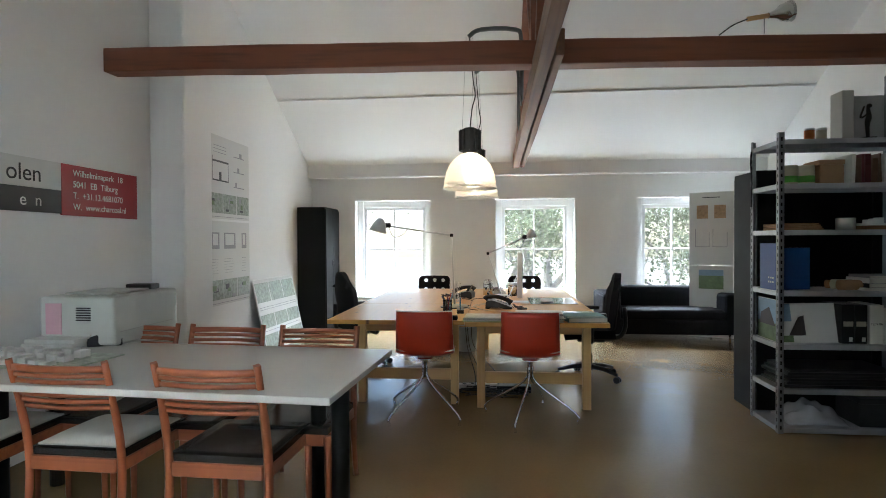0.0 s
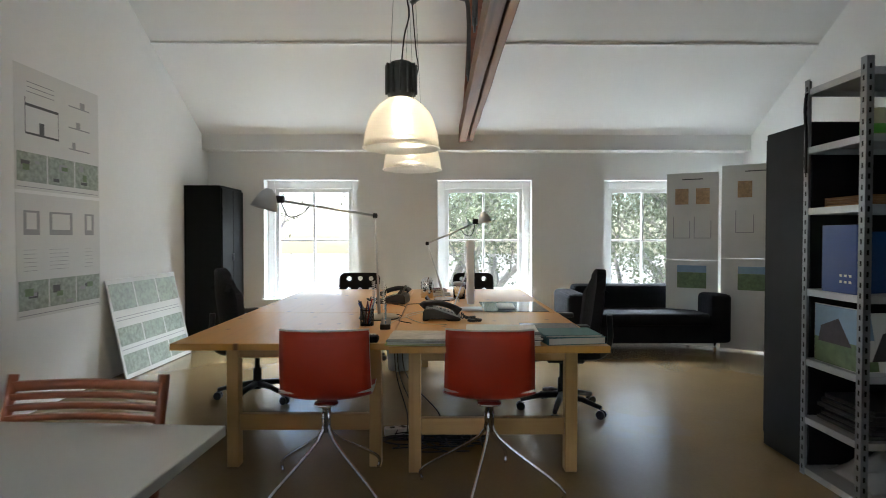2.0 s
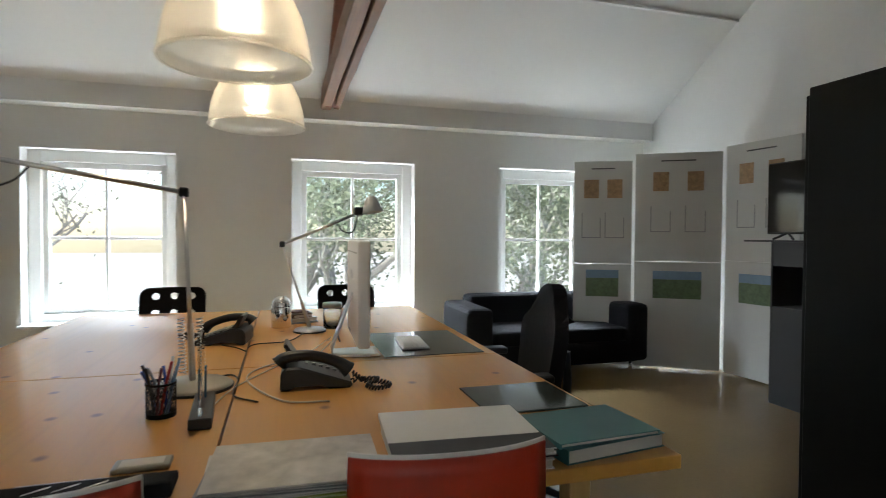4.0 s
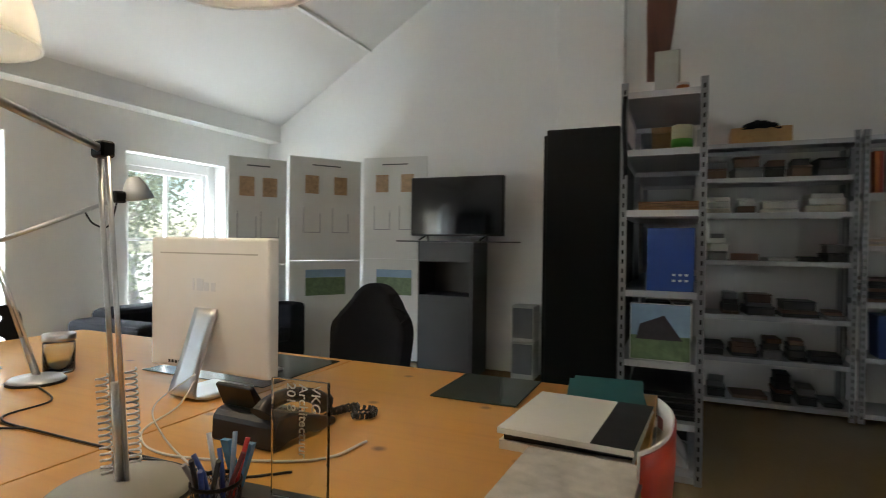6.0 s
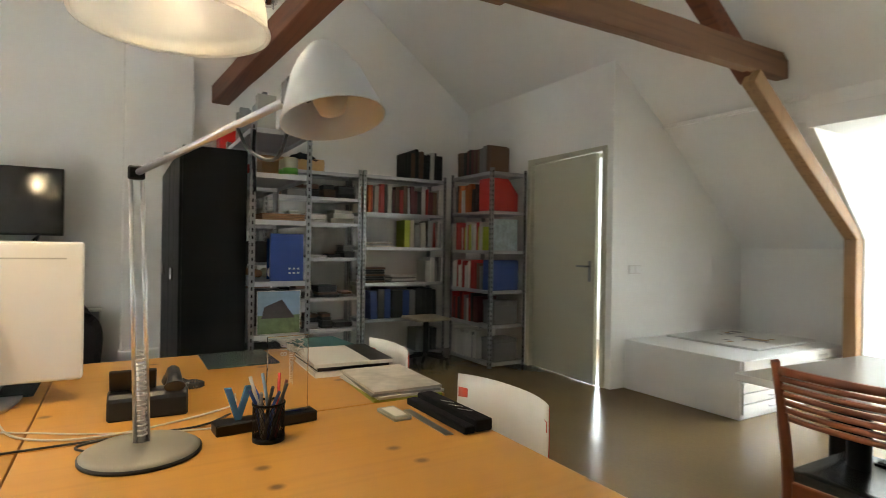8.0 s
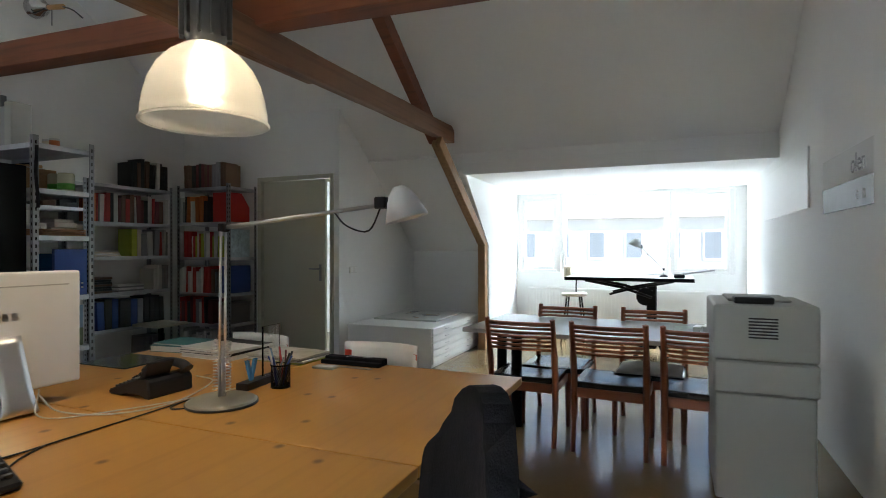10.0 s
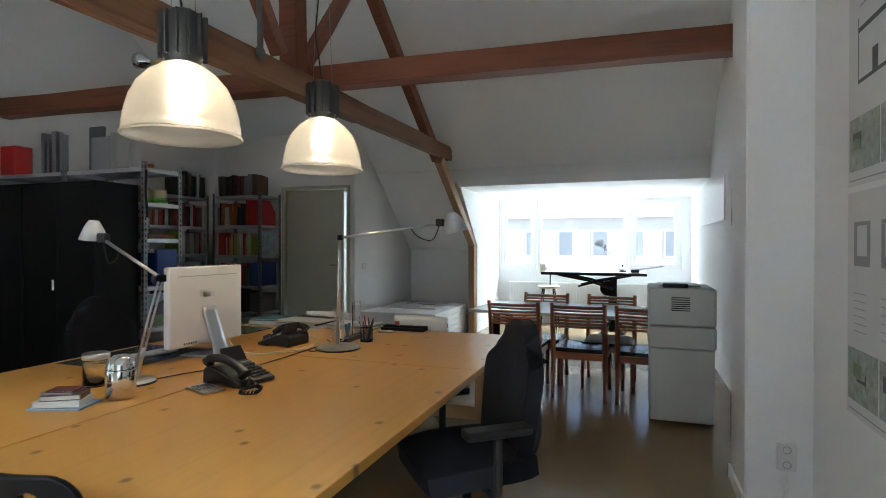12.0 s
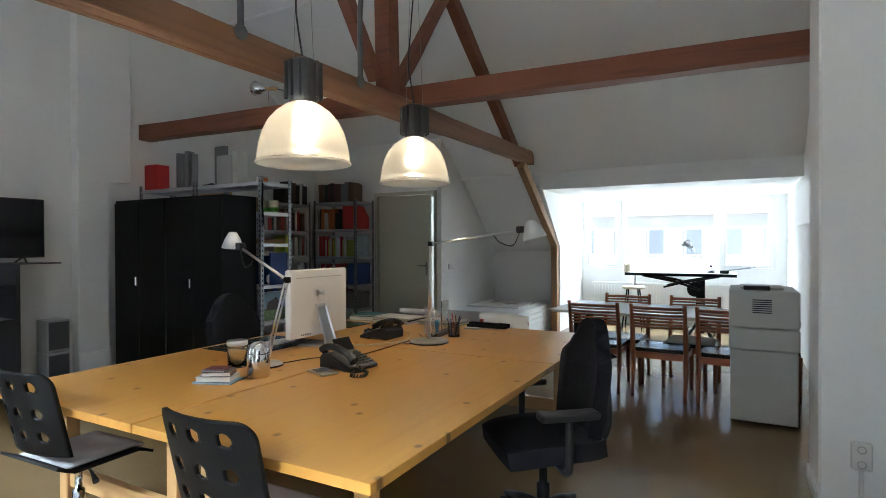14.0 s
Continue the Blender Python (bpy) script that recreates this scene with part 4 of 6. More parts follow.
tv = thing("television", "black flat-screen television on two small feet, switched off", "television", pose(4.94, 5.755, 0))
box("casing", tv, BLACK_PLASTIC, (-0.02, -0.46, 1.29), (0.04, 0.46, 1.84), 0.006)
box("screen", tv, SCREEN, (-0.026, -0.45, 1.305), (-0.0205, 0.45, 1.83), 0.001)
for s in (-0.3, 0.3):
    tube("foot", tv, BLACK_PLASTIC, [(-0.1, s + 0.03, 1.25), (0.01, s, 1.3), (0.1, s + 0.03, 1.25)], 0.009)

for i, (ax, ay, bx, by, z) in enumerate(((4.02, 7.62, 4.5, 7.36, 2.0), (4.52, 7.34, 5.16, 6.93, 2.06), (5.17, 6.9, 5.24, 6.2, 2.1))):
    d = Vector((bx - ax, by - ay, 0))
    L = d.length
    ps = thing("display_panel", "white folding display panel with plans and photographs", "display panel", pose(ax, ay, 0, 0, 0, math.degrees(math.atan2(d.y, d.x))), "folding display panels")
    for z0, z1 in ((0.02, z * 0.5 - 0.003), (z * 0.5 + 0.003, z)):
        box("board", ps, PAPER, (0, 0, z0), (L, 0.02, z1), 0.002)
    f = -0.002
    for k in (0.3, 0.7):
        box("photo", ps, PHOTO_BROWN, (L * k - 0.07, f - 0.002, z - 0.36), (L * k + 0.07, -0.0005, z - 0.18), 0.0)
        box("plan_drawing", ps, PALE_INK, (L * k - 0.09, f - 0.001, z - 0.75), (L * k - 0.082, -0.0005, z - 0.5), 0.0)
        box("plan_drawing", ps, PALE_INK, (L * k + 0.082, f - 0.001, z - 0.75), (L * k + 0.09, -0.0005, z - 0.55), 0.0)
        box("plan_drawing", ps, PALE_INK, (L * k - 0.082, f - 0.001, z - 0.75), (L * k + 0.082, -0.0005, z - 0.742), 0.0)
    box("photo", ps, PHOTO_GREEN, (L * 0.22, f - 0.002, 0.68), (L * 0.78, -0.0005, 0.86), 0.0)
    box("photo", ps, PHOTO_SKY, (L * 0.22, f - 0.002, 0.8605), (L * 0.78, -0.0005, 0.94), 0.0)
    box("title_line", ps, INK, (L * 0.3, f - 0.001, z - 0.08), (L * 0.7, -0.0005, z - 0.068), 0.0)

# ---- plan chest ----
pc = thing("plan_chest", "low white plan chest with flat drawers under the slope", "plan chest", pose(0, 0, 0))
box("body", pc, WHITE_PAINT, (1.8, -0.6, 0.0), (2.87, 0.95, 0.44), 0.004)
for k in range(5):
    z = 0.04 + k * 0.08
    d = box("drawer", pc, WHITE_PAINT, (1.782, -0.58, z), (1.8, 0.93, z + 0.074), 0.002)
    for y in (-0.2, 0.55):
        tube("handle", d, ALUMINIUM, [(1.782, y - 0.05, z + 0.037), (1.765, y - 0.045, z + 0.037), (1.765, y + 0.045, z + 0.037), (1.782, y + 0.05, z + 0.037)], 0.004)
bd = thing("drawing_board", "large board with a pale site drawing lying on the plan chest", "board", pose(2.4, -0.05, 0.4405, 0, 0, 2))
box("board", bd, PAPER, (-0.42, -0.5, 0), (0.42, 0.5, 0.02), 0.003)
for i in range(14):
    rn = random.Random(70 + i)
    px, py = rn.uniform(-0.33, 0.25), rn.uniform(-0.4, 0.34)
    box("plan_shape", bd, PALE_INK if i % 3 else PHOTO_BROWN, (px, py, 0.0202), (px + rn.uniform(0.03, 0.12), py + rn.uniform(0.03, 0.12), 0.021 + 0.0002 * (i % 4)), 0)

# ---- printer ----
pr = thing("printer", "large pale grey laser printer on a matching stand", "printer", pose(0, 0, 0))
box("stand", pr, PRINTER_GREY, (-1.3, 2.69, 0.03), (-0.85, 3.28, 0.58), 0.008)
box("paper_tray", pr, PRINTER_GREY, (-1.31, 2.68, 0.585), (-0.84, 3.3, 0.75), 0.01)
box("body", pr, PRINTER_GREY, (-1.31, 2.68, 0.755), (-0.84, 3.3, 1.04), 0.02, "", 3)
box("output_tray", pr, PRINTER_DARK, (-1.22, 2.76, 1.0405), (-0.92, 3.12, 1.055), 0.006)
box("control_panel", pr, BLACK_PLASTIC, (-1.12, 3.16, 1.0405), (-0.94, 3.26, 1.075), 0.006)
for (xa, xb), z in (((-1.13, -1.0), 0.93),):
    for k in range(7):
        box("vent_slot", pr, BLACK_PLASTIC, (xa, 3.298, z - 0.06 + k * 0.016), (xb, 3.3025, z - 0.052 + k * 0.016), 0)

box("note", pr, material("pink_paper", (0.6, 0.35, 0.4), 0.7), (-1.27, 2.677, 0.82), (-1.17, 2.6795, 1.0), 0, "pink sheet of paper taped on")
for k in range(6):
    box("vent_slot", pr, BLACK_PLASTIC, (-1.08, 2.6765, 0.9 + 0.014 * k), (-0.99, 2.6799, 0.907 + 0.014 * k), 0)
box("tray_gap", pr, PRINTER_DARK, (-0.8405, 2.72, 0.83), (-0.8385, 3.25, 0.834), 0)

# ---- imac ----
im = thing("desktop_computer", "white all-in-one computer on an aluminium stand, seen from behind", "computer", pose(1.58, 5.255, 0.73, 0, 0, -2))
box("casing", im, WHITE_SHELL, (-0.025, -0.265, 0.07), (0.025, 0.27, 0.51), 0.012, "glossy white casing", 3)
box("screen", im, SCREEN, (0.0245, -0.25, 0.16), (0.0265, 0.25, 0.485), 0)


# ---- desk lamps ----
LAMP_WHITE = material("pale_grey_enamel", (0.55, 0.57, 0.58), 0.35, 0.1, 0.04, 6, 0.02)


def arm_lamp(label, base, joint, head, aim, base_r, shade, base_mat, springs=True):
    """A balanced-arm lamp: round foot, twin lower links, upper arm and a conical shade that points along aim."""
    l = thing("desk_lamp", label, "lamp", pose(*base))
    b, j, h = Vector((0, 0, 0)), Vector(joint) - Vector(base), Vector(head) - Vector(base)
    lathe("foot", l, base_mat, [(0, 0), (base_r, 0), (base_r, 0.012), (base_r * 0.9, 0.02), (base_r * 0.3, 0.026), (0.014, 0.03), (0, 0.03)], (0, 0, 0), 40)
    lathe("foot_ring", l, BLACK_PLASTIC, [(base_r - 0.01, -0.0), (base_r + 0.004, 0.001), (base_r + 0.004, 0.009), (base_r - 0.01, 0.009)], (0, 0, 0), 40)
    stem = Vector((0, 0, 0.03))
    side = Vector((0, 1, 0)) if abs((j - b).normalized().y) < 0.7 else Vector((1, 0, 0))
    low = stem + (j - stem) * 0.3
    for s in (-1, 1):
        tube("lower_link", l, ALUMINIUM, [stem + side * 0.014 * s, j + side * 0.012 * s], 0.005)
    tube("stem", l, ALUMINIUM, [(0, 0, 0.02), low], 0.011)
    if springs:
        for s in (-1, 1):
            pts = []
            a, c = stem + Vector((0.03 * s, 0, 0.02)), stem + Vector((0.03 * s, 0, 0.02)) + (j - stem) * 0.3
            for k in range(97):
                t = k / 96
                ang = k * math.tau / 6
                pts.append(a.lerp(c, t) + Vector((0.011 * math.cos(ang), 0.011 * math.sin(ang), 0)))
            tube("spring", l, ALUMINIUM, pts, 0.0022, "", 5)
    box("elbow", l, BLACK_METAL, j - Vector((0.014, 0.018, 0.016)), j + Vector((0.014, 0.018, 0.016)), 0.004)
    tube("upper_arm", l, ALUMINIUM, [j, h], 0.008)
    box("head_joint", l, BLACK_PLASTIC, h - Vector((0.025, 0.02, 0.015)), h + Vector((0.025, 0.02, 0.03)), 0.006)
    tube("flex", l, BLACK_PLASTIC, smooth_line([h, h + (j - h) * 0.08 + Vector((0, 0, -0.09)), h + (j - h) * 0.22 + Vector((0, 0, -0.06)), h + (j - h) * 0.3], 5), 0.0035)
    bm = bmesh.new()
    R, L = shade
    prof = [(0.022, 0.0), (R * 0.52, 0.03 * L / 0.15), (R * 0.68, L * 0.4), (R, L), (R - 0.003, L), (R * 0.66, L * 0.42), (R * 0.5, 0.04 * L / 0.15), (0.02, 0.006), (0.022, 0.0)]
    bm_lathe(bm, prof, 28)
    q = Vector(aim).normalized().to_track_quat("Z", "Y").to_matrix().to_4x4()
    bmesh.ops.transform(bm, matrix=Matrix.Translation(h + Vector(aim).normalized() * -0.06 + Vector((h - j).normalized()) * 0.08) @ q, verts=bm.verts)
    part("shade", bm, LAMP_WHITE, l, "pale enamelled conical shade")
    bm = bmesh.new()
    bm_lathe(bm, [(0, L * 0.85), (0.02, L * 0.82), (0.028, L * 0.65), (0.018, L * 0.45), (0, L * 0.4)], 14)
    bmesh.ops.transform(bm, matrix=Matrix.Translation(h + Vector(aim).normalized() * -0.05 + Vector((h - j).normalized()) * 0.08) @ q, verts=bm.verts)
    part("bulb", bm, material("frosted_unlit_bulb", (0.6, 0.5, 0.4), 0.3), l)
    return l


arm_lamp("tall balanced-arm desk lamp with grey round foot and pale shade, unlit", (0.958, 4.84, 0.73), (0.93, 4.86, 1.405), (0.37, 4.64, 1.49), (-0.25, -0.1, -1), 0.13, (0.083, 0.125), material("sand_grey_enamel", (0.3, 0.28, 0.23), 0.4, 0.2, 0.06, 5, 0.05))
arm_lamp("small aluminium balanced-arm desk lamp with a bent arm, unlit", (1.40, 5.88, 0.73), (1.255, 5.87, 1.21), (1.66, 5.83, 1.385), (0.15, -0.1, -1), 0.085, (0.062, 0.09), ALUMINIUM, False)


# ---- telephones ----
def telephone(x, y, rz, label):
    """A desk telephone whose keypad slopes towards +y; the handset lies along its +x side."""
    p = thing("telephone", label, "telephone", pose(x, y, 0.73, 0, 0, rz), "telephones")
    bm = bmesh.new()
    bm_prism(bm, [(-0.12, 0.0), (-0.085, 0.0), (-0.07, 0.02), (0.02, 0.02), (0.04, 0.0), (0.12, 0.0), (0.125, 0.018), (-0.055, 0.08), (-0.1, 0.078), (-0.118, 0.06)], "x", -0.105, 0.105)
    part("body", bm, BLACK_PLASTIC, p, "", 0.006)
    slope_z = -0.062 / 0.18
    for i in range(4):
        for j in range(6):
            yy = -0.03 + 0.024 * j
            zz = 0.08 + slope_z * (yy + 0.055)
            bm = bmesh.new()
            bm_box(bm, (-0.092 + i * 0.026, yy - 0.007, zz - 0.002), (-0.072 + i * 0.026, yy + 0.007, zz + 0.007))
            part("key", bm, GREY_STEEL if j else PRINTER_DARK, p)
    bm = bmesh.new()
    bm_prism(bm, [(-0.085, 0.081), (-0.055, 0.081), (-0.1, 0.145), (-0.112, 0.14)], "x", -0.1, 0.02)
    part("display", bm, BLACK_PLASTIC, p, "tilted display flap", 0.003)
    bm = bmesh.new()
    line = smooth_line([(0.068, -0.125, 0.088), (0.068, -0.1, 0.108), (0.068, -0.02, 0.112), (0.068, 0.07, 0.086), (0.068, 0.115, 0.054)], 5)
    n = len(line) - 1
    bm_tube(bm, line, [0.019 + 0.011 * abs(2 * k / n - 1) ** 3 for k in range(n + 1)], 10)
    part("handset", bm, BLACK_PLASTIC, p, "", 0.002)
    path = smooth_line([(0.07, 0.125, 0.045), (0.06, 0.17, 0.014), (0.08, 0.22, 0.012), (0.14, 0.25, 0.012), (0.17, 0.2, 0.012), (0.13, 0.17, 0.014), (0.11, 0.21, 0.026), (0.07, 0.16, 0.02), (0.09, 0.05, 0.012)], 22)
    pts = [v + Vector((0.0075 * math.cos(k * 1.25), 0.004 * math.sin(k * 1.25), 0.0075 * math.sin(k * 1.25))) for k, v in enumerate(path)]
    tube("coiled_cord", p, BLACK_PLASTIC, pts, 0.0036, "", 5)
    return p


telephone(1.37, 4.81, -92, "black desk telephone with coiled cord on the pine table")
telephone(0.98, 5.69, 82, "black desk telephone with coiled cord beside a calculator")

# ---- computer, again: keyboard and lettering ----
bm = bmesh.new()
prof = smooth_line([(-0.028, 0.28), (-0.075, 0.15), (-0.118, 0.03), (-0.1, 0.006), (-0.05, 0.004), (0.09, 0.004)], 5)
bm_grid(bm, lambda u, v: (prof[min(len(prof) - 1, int(round(v * (len(prof) - 1))))][0], (u - 0.5) * (0.1 + 0.09 * min(1, max(0, v - 0.3) * 1.6)), prof[min(len(prof) - 1, int(round(v * (len(prof) - 1))))][1]), 4, len(prof) - 1, 0.007)
part("stand", bm, ALUMINIUM, im)
box("slot", im, PRINTER_DARK, (-0.0262, -0.22, 0.455), (-0.0248, 0.22, 0.46), 0)
bm = bmesh.new()
bm_tube(bm, [(-0.088, 0, 0.075), (-0.082, 0, 0.077)], 0.022, 18)
part("cable_hole", bm, PRINTER_DARK, im, "round cable hole in the stand")
for k in range(6):
    box("port", im, BLACK_PLASTIC, (-0.0262, 0.17 - 0.016 * k, 0.085), (-0.0249, 0.179 - 0.016 * k, 0.095), 0, "small socket in the back")
for k, w in enumerate((0.008, 0.03, 0.02, 0.018)):
    y = 0.06 - 0.03 * k
    box("mark", im, ALUMINIUM, (-0.0262, y - w / 2, 0.335), (-0.0249, y + w / 2, 0.335 + (0.04 if k < 2 else 0.028)), 0, "small grey maker's mark")
kb = thing("keyboard", "slim white computer keyboard", "keyboard", pose(1.86, 5.39, 0.73, 0, 0, -4))
box("plate", kb, ALUMINIUM, (-0.065, -0.15, 0.0), (0.065, 0.15, 0.008), 0.003)
for i in range(5):
    for j in range(12):
        box("key", kb, WHITE_SHELL, (-0.056 + i * 0.0225, -0.142 + j * 0.0238, 0.0082), (-0.038 + i * 0.0225, -0.122 + j * 0.0238, 0.012), 0)
DESK_PAD = material("smoked_glass_pad", (0.05, 0.065, 0.06), 0.12, 0, 0.1, 5, 0.0)
pad1 = tagged(box("desk_pad", None, DESK_PAD, (1.84, 4.29, 0.731), (2.17, 4.58, 0.737), 0.002), "dark translucent desk pad lying on the pine table", "desk pad")
pad2 = tagged(box("desk_pad", None, DESK_PAD, (1.68, 5.13, 0.731), (2.14, 5.72, 0.734), 0.001), "dark translucent desk pad under the keyboard", "desk pad")
kb.location.z = 0.735

# ---- papers, books and small things on the work tables ----
BOOK_COLOURS = {
    "teal": (0.03, 0.13, 0.14), "white": (0.6, 0.59, 0.55), "black": (0.015, 0.015, 0.016), "red": (0.38, 0.02, 0.015), "lime": (0.33, 0.38, 0.03), "blue": (0.015, 0.05, 0.22), "brown": (0.13, 0.07, 0.04), "grey": (0.2, 0.2, 0.2), "cream": (0.5, 0.45, 0.34), "orange": (0.45, 0.12, 0.02), "sky": (0.2, 0.3, 0.42), "darkred": (0.1, 0.015, 0.02)}
COVER = {k: material(k + "_cover", c, 0.45, 0, 0.1, 10, 0.05, 60, each=0.18) for k, c in BOOK_COLOURS.items()}
PAGES = material("book_pages", (0.55, 0.52, 0.45), 0.8, 0, 0.12, 4, 0.3, 300, (1, 1, 12))


def flat_book(x, y, z, w, d, h, rz, colour, label, name="book", band=None):
    b = thing(name, label, name, pose(x, y, z, 0, 0, rz))
    bm = bmesh.new()
    bm_prism(bm, [(-w / 2, 0), (w / 2, 0), (w / 2, 0.002), (-w / 2 + 0.004, 0.002), (-w / 2 + 0.004, h - 0.002), (w / 2, h - 0.002), (w / 2, h), (-w / 2, h)], "y", -d / 2, d / 2)
    part("cover", bm, COVER[colour] if isinstance(colour, str) else colour, b)
    box("page_block", b, PAGES, (-w / 2 + 0.0045, -d / 2 + 0.004, 0.0025), (w / 2 - 0.004, d / 2 - 0.004, h - 0.0025), 0)
    if band:
        box("cover_band", b, COVER[band], (-w / 2, -d / 2, h + 0.0005), (w / 2, -d / 2 + d * 0.3, h + 0.001), 0)
    return b


flat_book(2.02, 4.05, 0.73, 0.3, 0.23, 0.035, 8, "teal", "thick teal paperback book lying on the table", band=None)
flat_book(2.01, 4.045, 0.766, 0.29, 0.22, 0.012, 4, "teal", "thin teal book on top of another")
flat_book(1.68, 4.075, 0.73, 0.36, 0.31, 0.022, -3, "white", "large white book lying on the table")
flat_book(1.69, 4.075, 0.753, 0.36, 0.3, 0.016, -1, "black", "large black book in a stack")
flat_book(1.675, 4.07, 0.77, 0.37, 0.32, 0.014, -4, "white", "large white book with a black band on a stack", band="black")
for k, (c, r) in enumerate((("lime", -4), ("white", 1), ("grey", -5), ("white", -2))):
    flat_book(1.27 + 0.004 * k, 4.035, 0.73 + 0.0085 * k, 0.36, 0.25, 0.008, r, c if k < 3 else material("printed_magazine_cover", (0.2, 0.17, 0.11), 0.35, 0, 0.9, 9, 0, 30, tint=(0.5, 0.47, 0.42)), "magazine in a small stack on the table", "magazine")
for k, (w, d, h, c) in enumerate(((0.2, 0.14, 0.008, "sky"), (0.17, 0.12, 0.022, "white"), (0.14, 0.1, 0.02, "brown"), (0.12, 0.09, 0.008, "grey"), (0.1, 0.08, 0.006, "darkred"))):
    flat_book(1.35 + 0.01 * (k % 2), 6.24, 0.73 + (0, 0.009, 0.032, 0.053, 0.062)[k], w, d, h, 20 + 7 * (k % 3), c, "small book in a low stack beside a steel flask")

fl = thing("flask", "polished steel flask with a domed lid", "flask", pose(1.25, 6.08, 0.73))
lathe("body", fl, CHROME, [(0, 0), (0.054, 0), (0.057, 0.005), (0.057, 0.115), (0.055, 0.12), (0, 0.12)], (0, 0, 0), 32)
lathe("lid", fl, CHROME, [(0.056, 0.122), (0.054, 0.14), (0.044, 0.163), (0.025, 0.178), (0, 0.182)], (0, 0, 0), 32)
jr = thing("jar", "clear glass jar with a brushed metal lid", "jar", pose(1.53, 5.97, 0.73))
lathe("glass", jr, GLASS, [(0, 0.0), (0.05, 0.0), (0.052, 0.01), (0.052, 0.11), (0.046, 0.118), (0.043, 0.116), (0.049, 0.108), (0.049, 0.008), (0, 0.006)], (0, 0, 0), 28)
lathe("lid", jr, ALUMINIUM, [(0, 0.119), (0.053, 0.119), (0.055, 0.123), (0.055, 0.142), (0.052, 0.146), (0, 0.146)], (0, 0, 0), 28)

ca = thing("calculator", "pale grey pocket calculator beside the telephone", "calculator", pose(1.01, 5.87, 0.73, 0, 0, 70))
box("body", ca, ALUMINIUM, (-0.05, -0.08, 0), (0.05, 0.08, 0.012), 0.003)
for i in range(4):
    for j in range(5):
        box("key", ca, GREY_STEEL, (-0.038 + i * 0.02, -0.053 + j * 0.016, 0.0122), (-0.023 + i * 0.02, -0.042 + j * 0.016, 0.015), 0)

cup = thing("pen_cup", "black wire-mesh pen cup full of pens", "pen cup", pose(0.915, 4.55, 0.73))
MESH = material("black_wire_mesh", (0.02, 0.02, 0.022), 0.4, 0.5, 0.2, 20, 0.4, 300)
bm = bmesh.new()
for k in range(28):
    a = k * math.tau / 28
    for d in (-1, 1):
        bm_tube(bm, [(0.04 * math.cos(a + d * t * 0.9), 0.04 * math.sin(a + d * t * 0.9), 0.012 + 0.083 * t) for t in (0, 0.25, 0.5, 0.75, 1)], 0.0009, 3)
part("mesh", bm, MESH, cup)
lathe("foot", cup, BLACK_METAL, [(0, 0), (0.041, 0), (0.041, 0.013), (0.039, 0.013), (0.039, 0.003), (0, 0.003)], (0, 0, 0), 24)
lathe("rim", cup, BLACK_METAL, [(0.0395, 0.094), (0.0425, 0.094), (0.0425, 0.1), (0.0395, 0.1), (0.0395, 0.094)], (0, 0, 0), 24)
for k, c in enumerate(("blue", "black", "red", "blue", "black", "sky", "grey", "darkred", "white", "blue")):
    a = k * 2.4
    tube("pen", cup, COVER[c], [(0.018 * math.cos(a), 0.018 * math.sin(a), 0.006), (0.034 * math.cos(a + 0.5), 0.034 * math.sin(a + 0.5), 0.1), (0.05 * math.cos(a + 0.7), 0.05 * math.sin(a + 0.7), 0.135 + 0.015 * (k % 3))], 0.0045, "", 6)

aw = thing("award", "clear acrylic award plate on a black base with a blue letter", "award", pose(1.03, 4.53, 0.73, 0, 0, -86))
box("base", aw, BLACK_PLASTIC, (-0.14, -0.03, 0), (0.14, 0.03, 0.03), 0.003)
pl = box("plate", aw, GLASS, (0.0, -0.005, 0.031), (0.12, 0.005, 0.25), 0.001, "clear acrylic plate with engraved words")
for k, t in enumerate(("VKG", "Architectuur", "2018")):
    words("lettering", t, 0.026, pose(0.088 - 0.026 * k, -0.0058, 0.245, 90, 90, 0), WHITE_SHELL, pl)
bm = bmesh.new()
for s in (-1, 1):
    bm_prism(bm, [(-0.085, 0.031), (-0.07, 0.031), (-0.0775 + s * 0.028 + 0.009, 0.12), (-0.0775 + s * 0.028 - 0.009, 0.12)], "y", -0.006 + 0.0005 * s, 0.006 + 0.0005 * s)
part("letter", bm, material("blue_acrylic", (0.08, 0.25, 0.45), 0.25, 0, 0.05), aw, "blue letter V standing on the base")

pcs = thing("pencil_case", "black open pencil case with compasses at the table edge", "pencil case", pose(0.87, 4.03, 0.73, 0, 0, 1))
box("tray", pcs, BLACK_FABRIC, (-0.17, -0.045, 0), (0.17, 0.012, 0.035), 0.008, "", 2)
box("lid", pcs, BLACK_FABRIC, (-0.17, 0.014, 0.0), (0.17, 0.05, 0.022), 0.006, "", 2)
for k in range(3):
    tube("compass_leg", pcs, CHROME, [(-0.09 + 0.05 * k, -0.03, 0.033), (-0.05 + 0.05 * k, -0.005, 0.034)], 0.003, "", 6)
tagged(box("ruler", None, ALUMINIUM, (0.72, 4.1, 0.7305), (0.98, 4.125, 0.733), 0), "flat grey scale ruler lying on the table", "ruler")
er = thing("card_box", "small clear box of slides lying beside a ruler", "box", pose(0.95, 4.17, 0.73, 0, 0, 2))
box("tray", er, material("frosted_plastic", (0.35, 0.36, 0.32), 0.3), (-0.06, -0.03, 0), (0.06, 0.03, 0.012), 0.003)
box("label", er, PAPER, (-0.045, -0.02, 0.0122), (0.045, 0.02, 0.0132), 0)

WHITE_CABLE = material("white_cable", (0.6, 0.58, 0.52), 0.5)


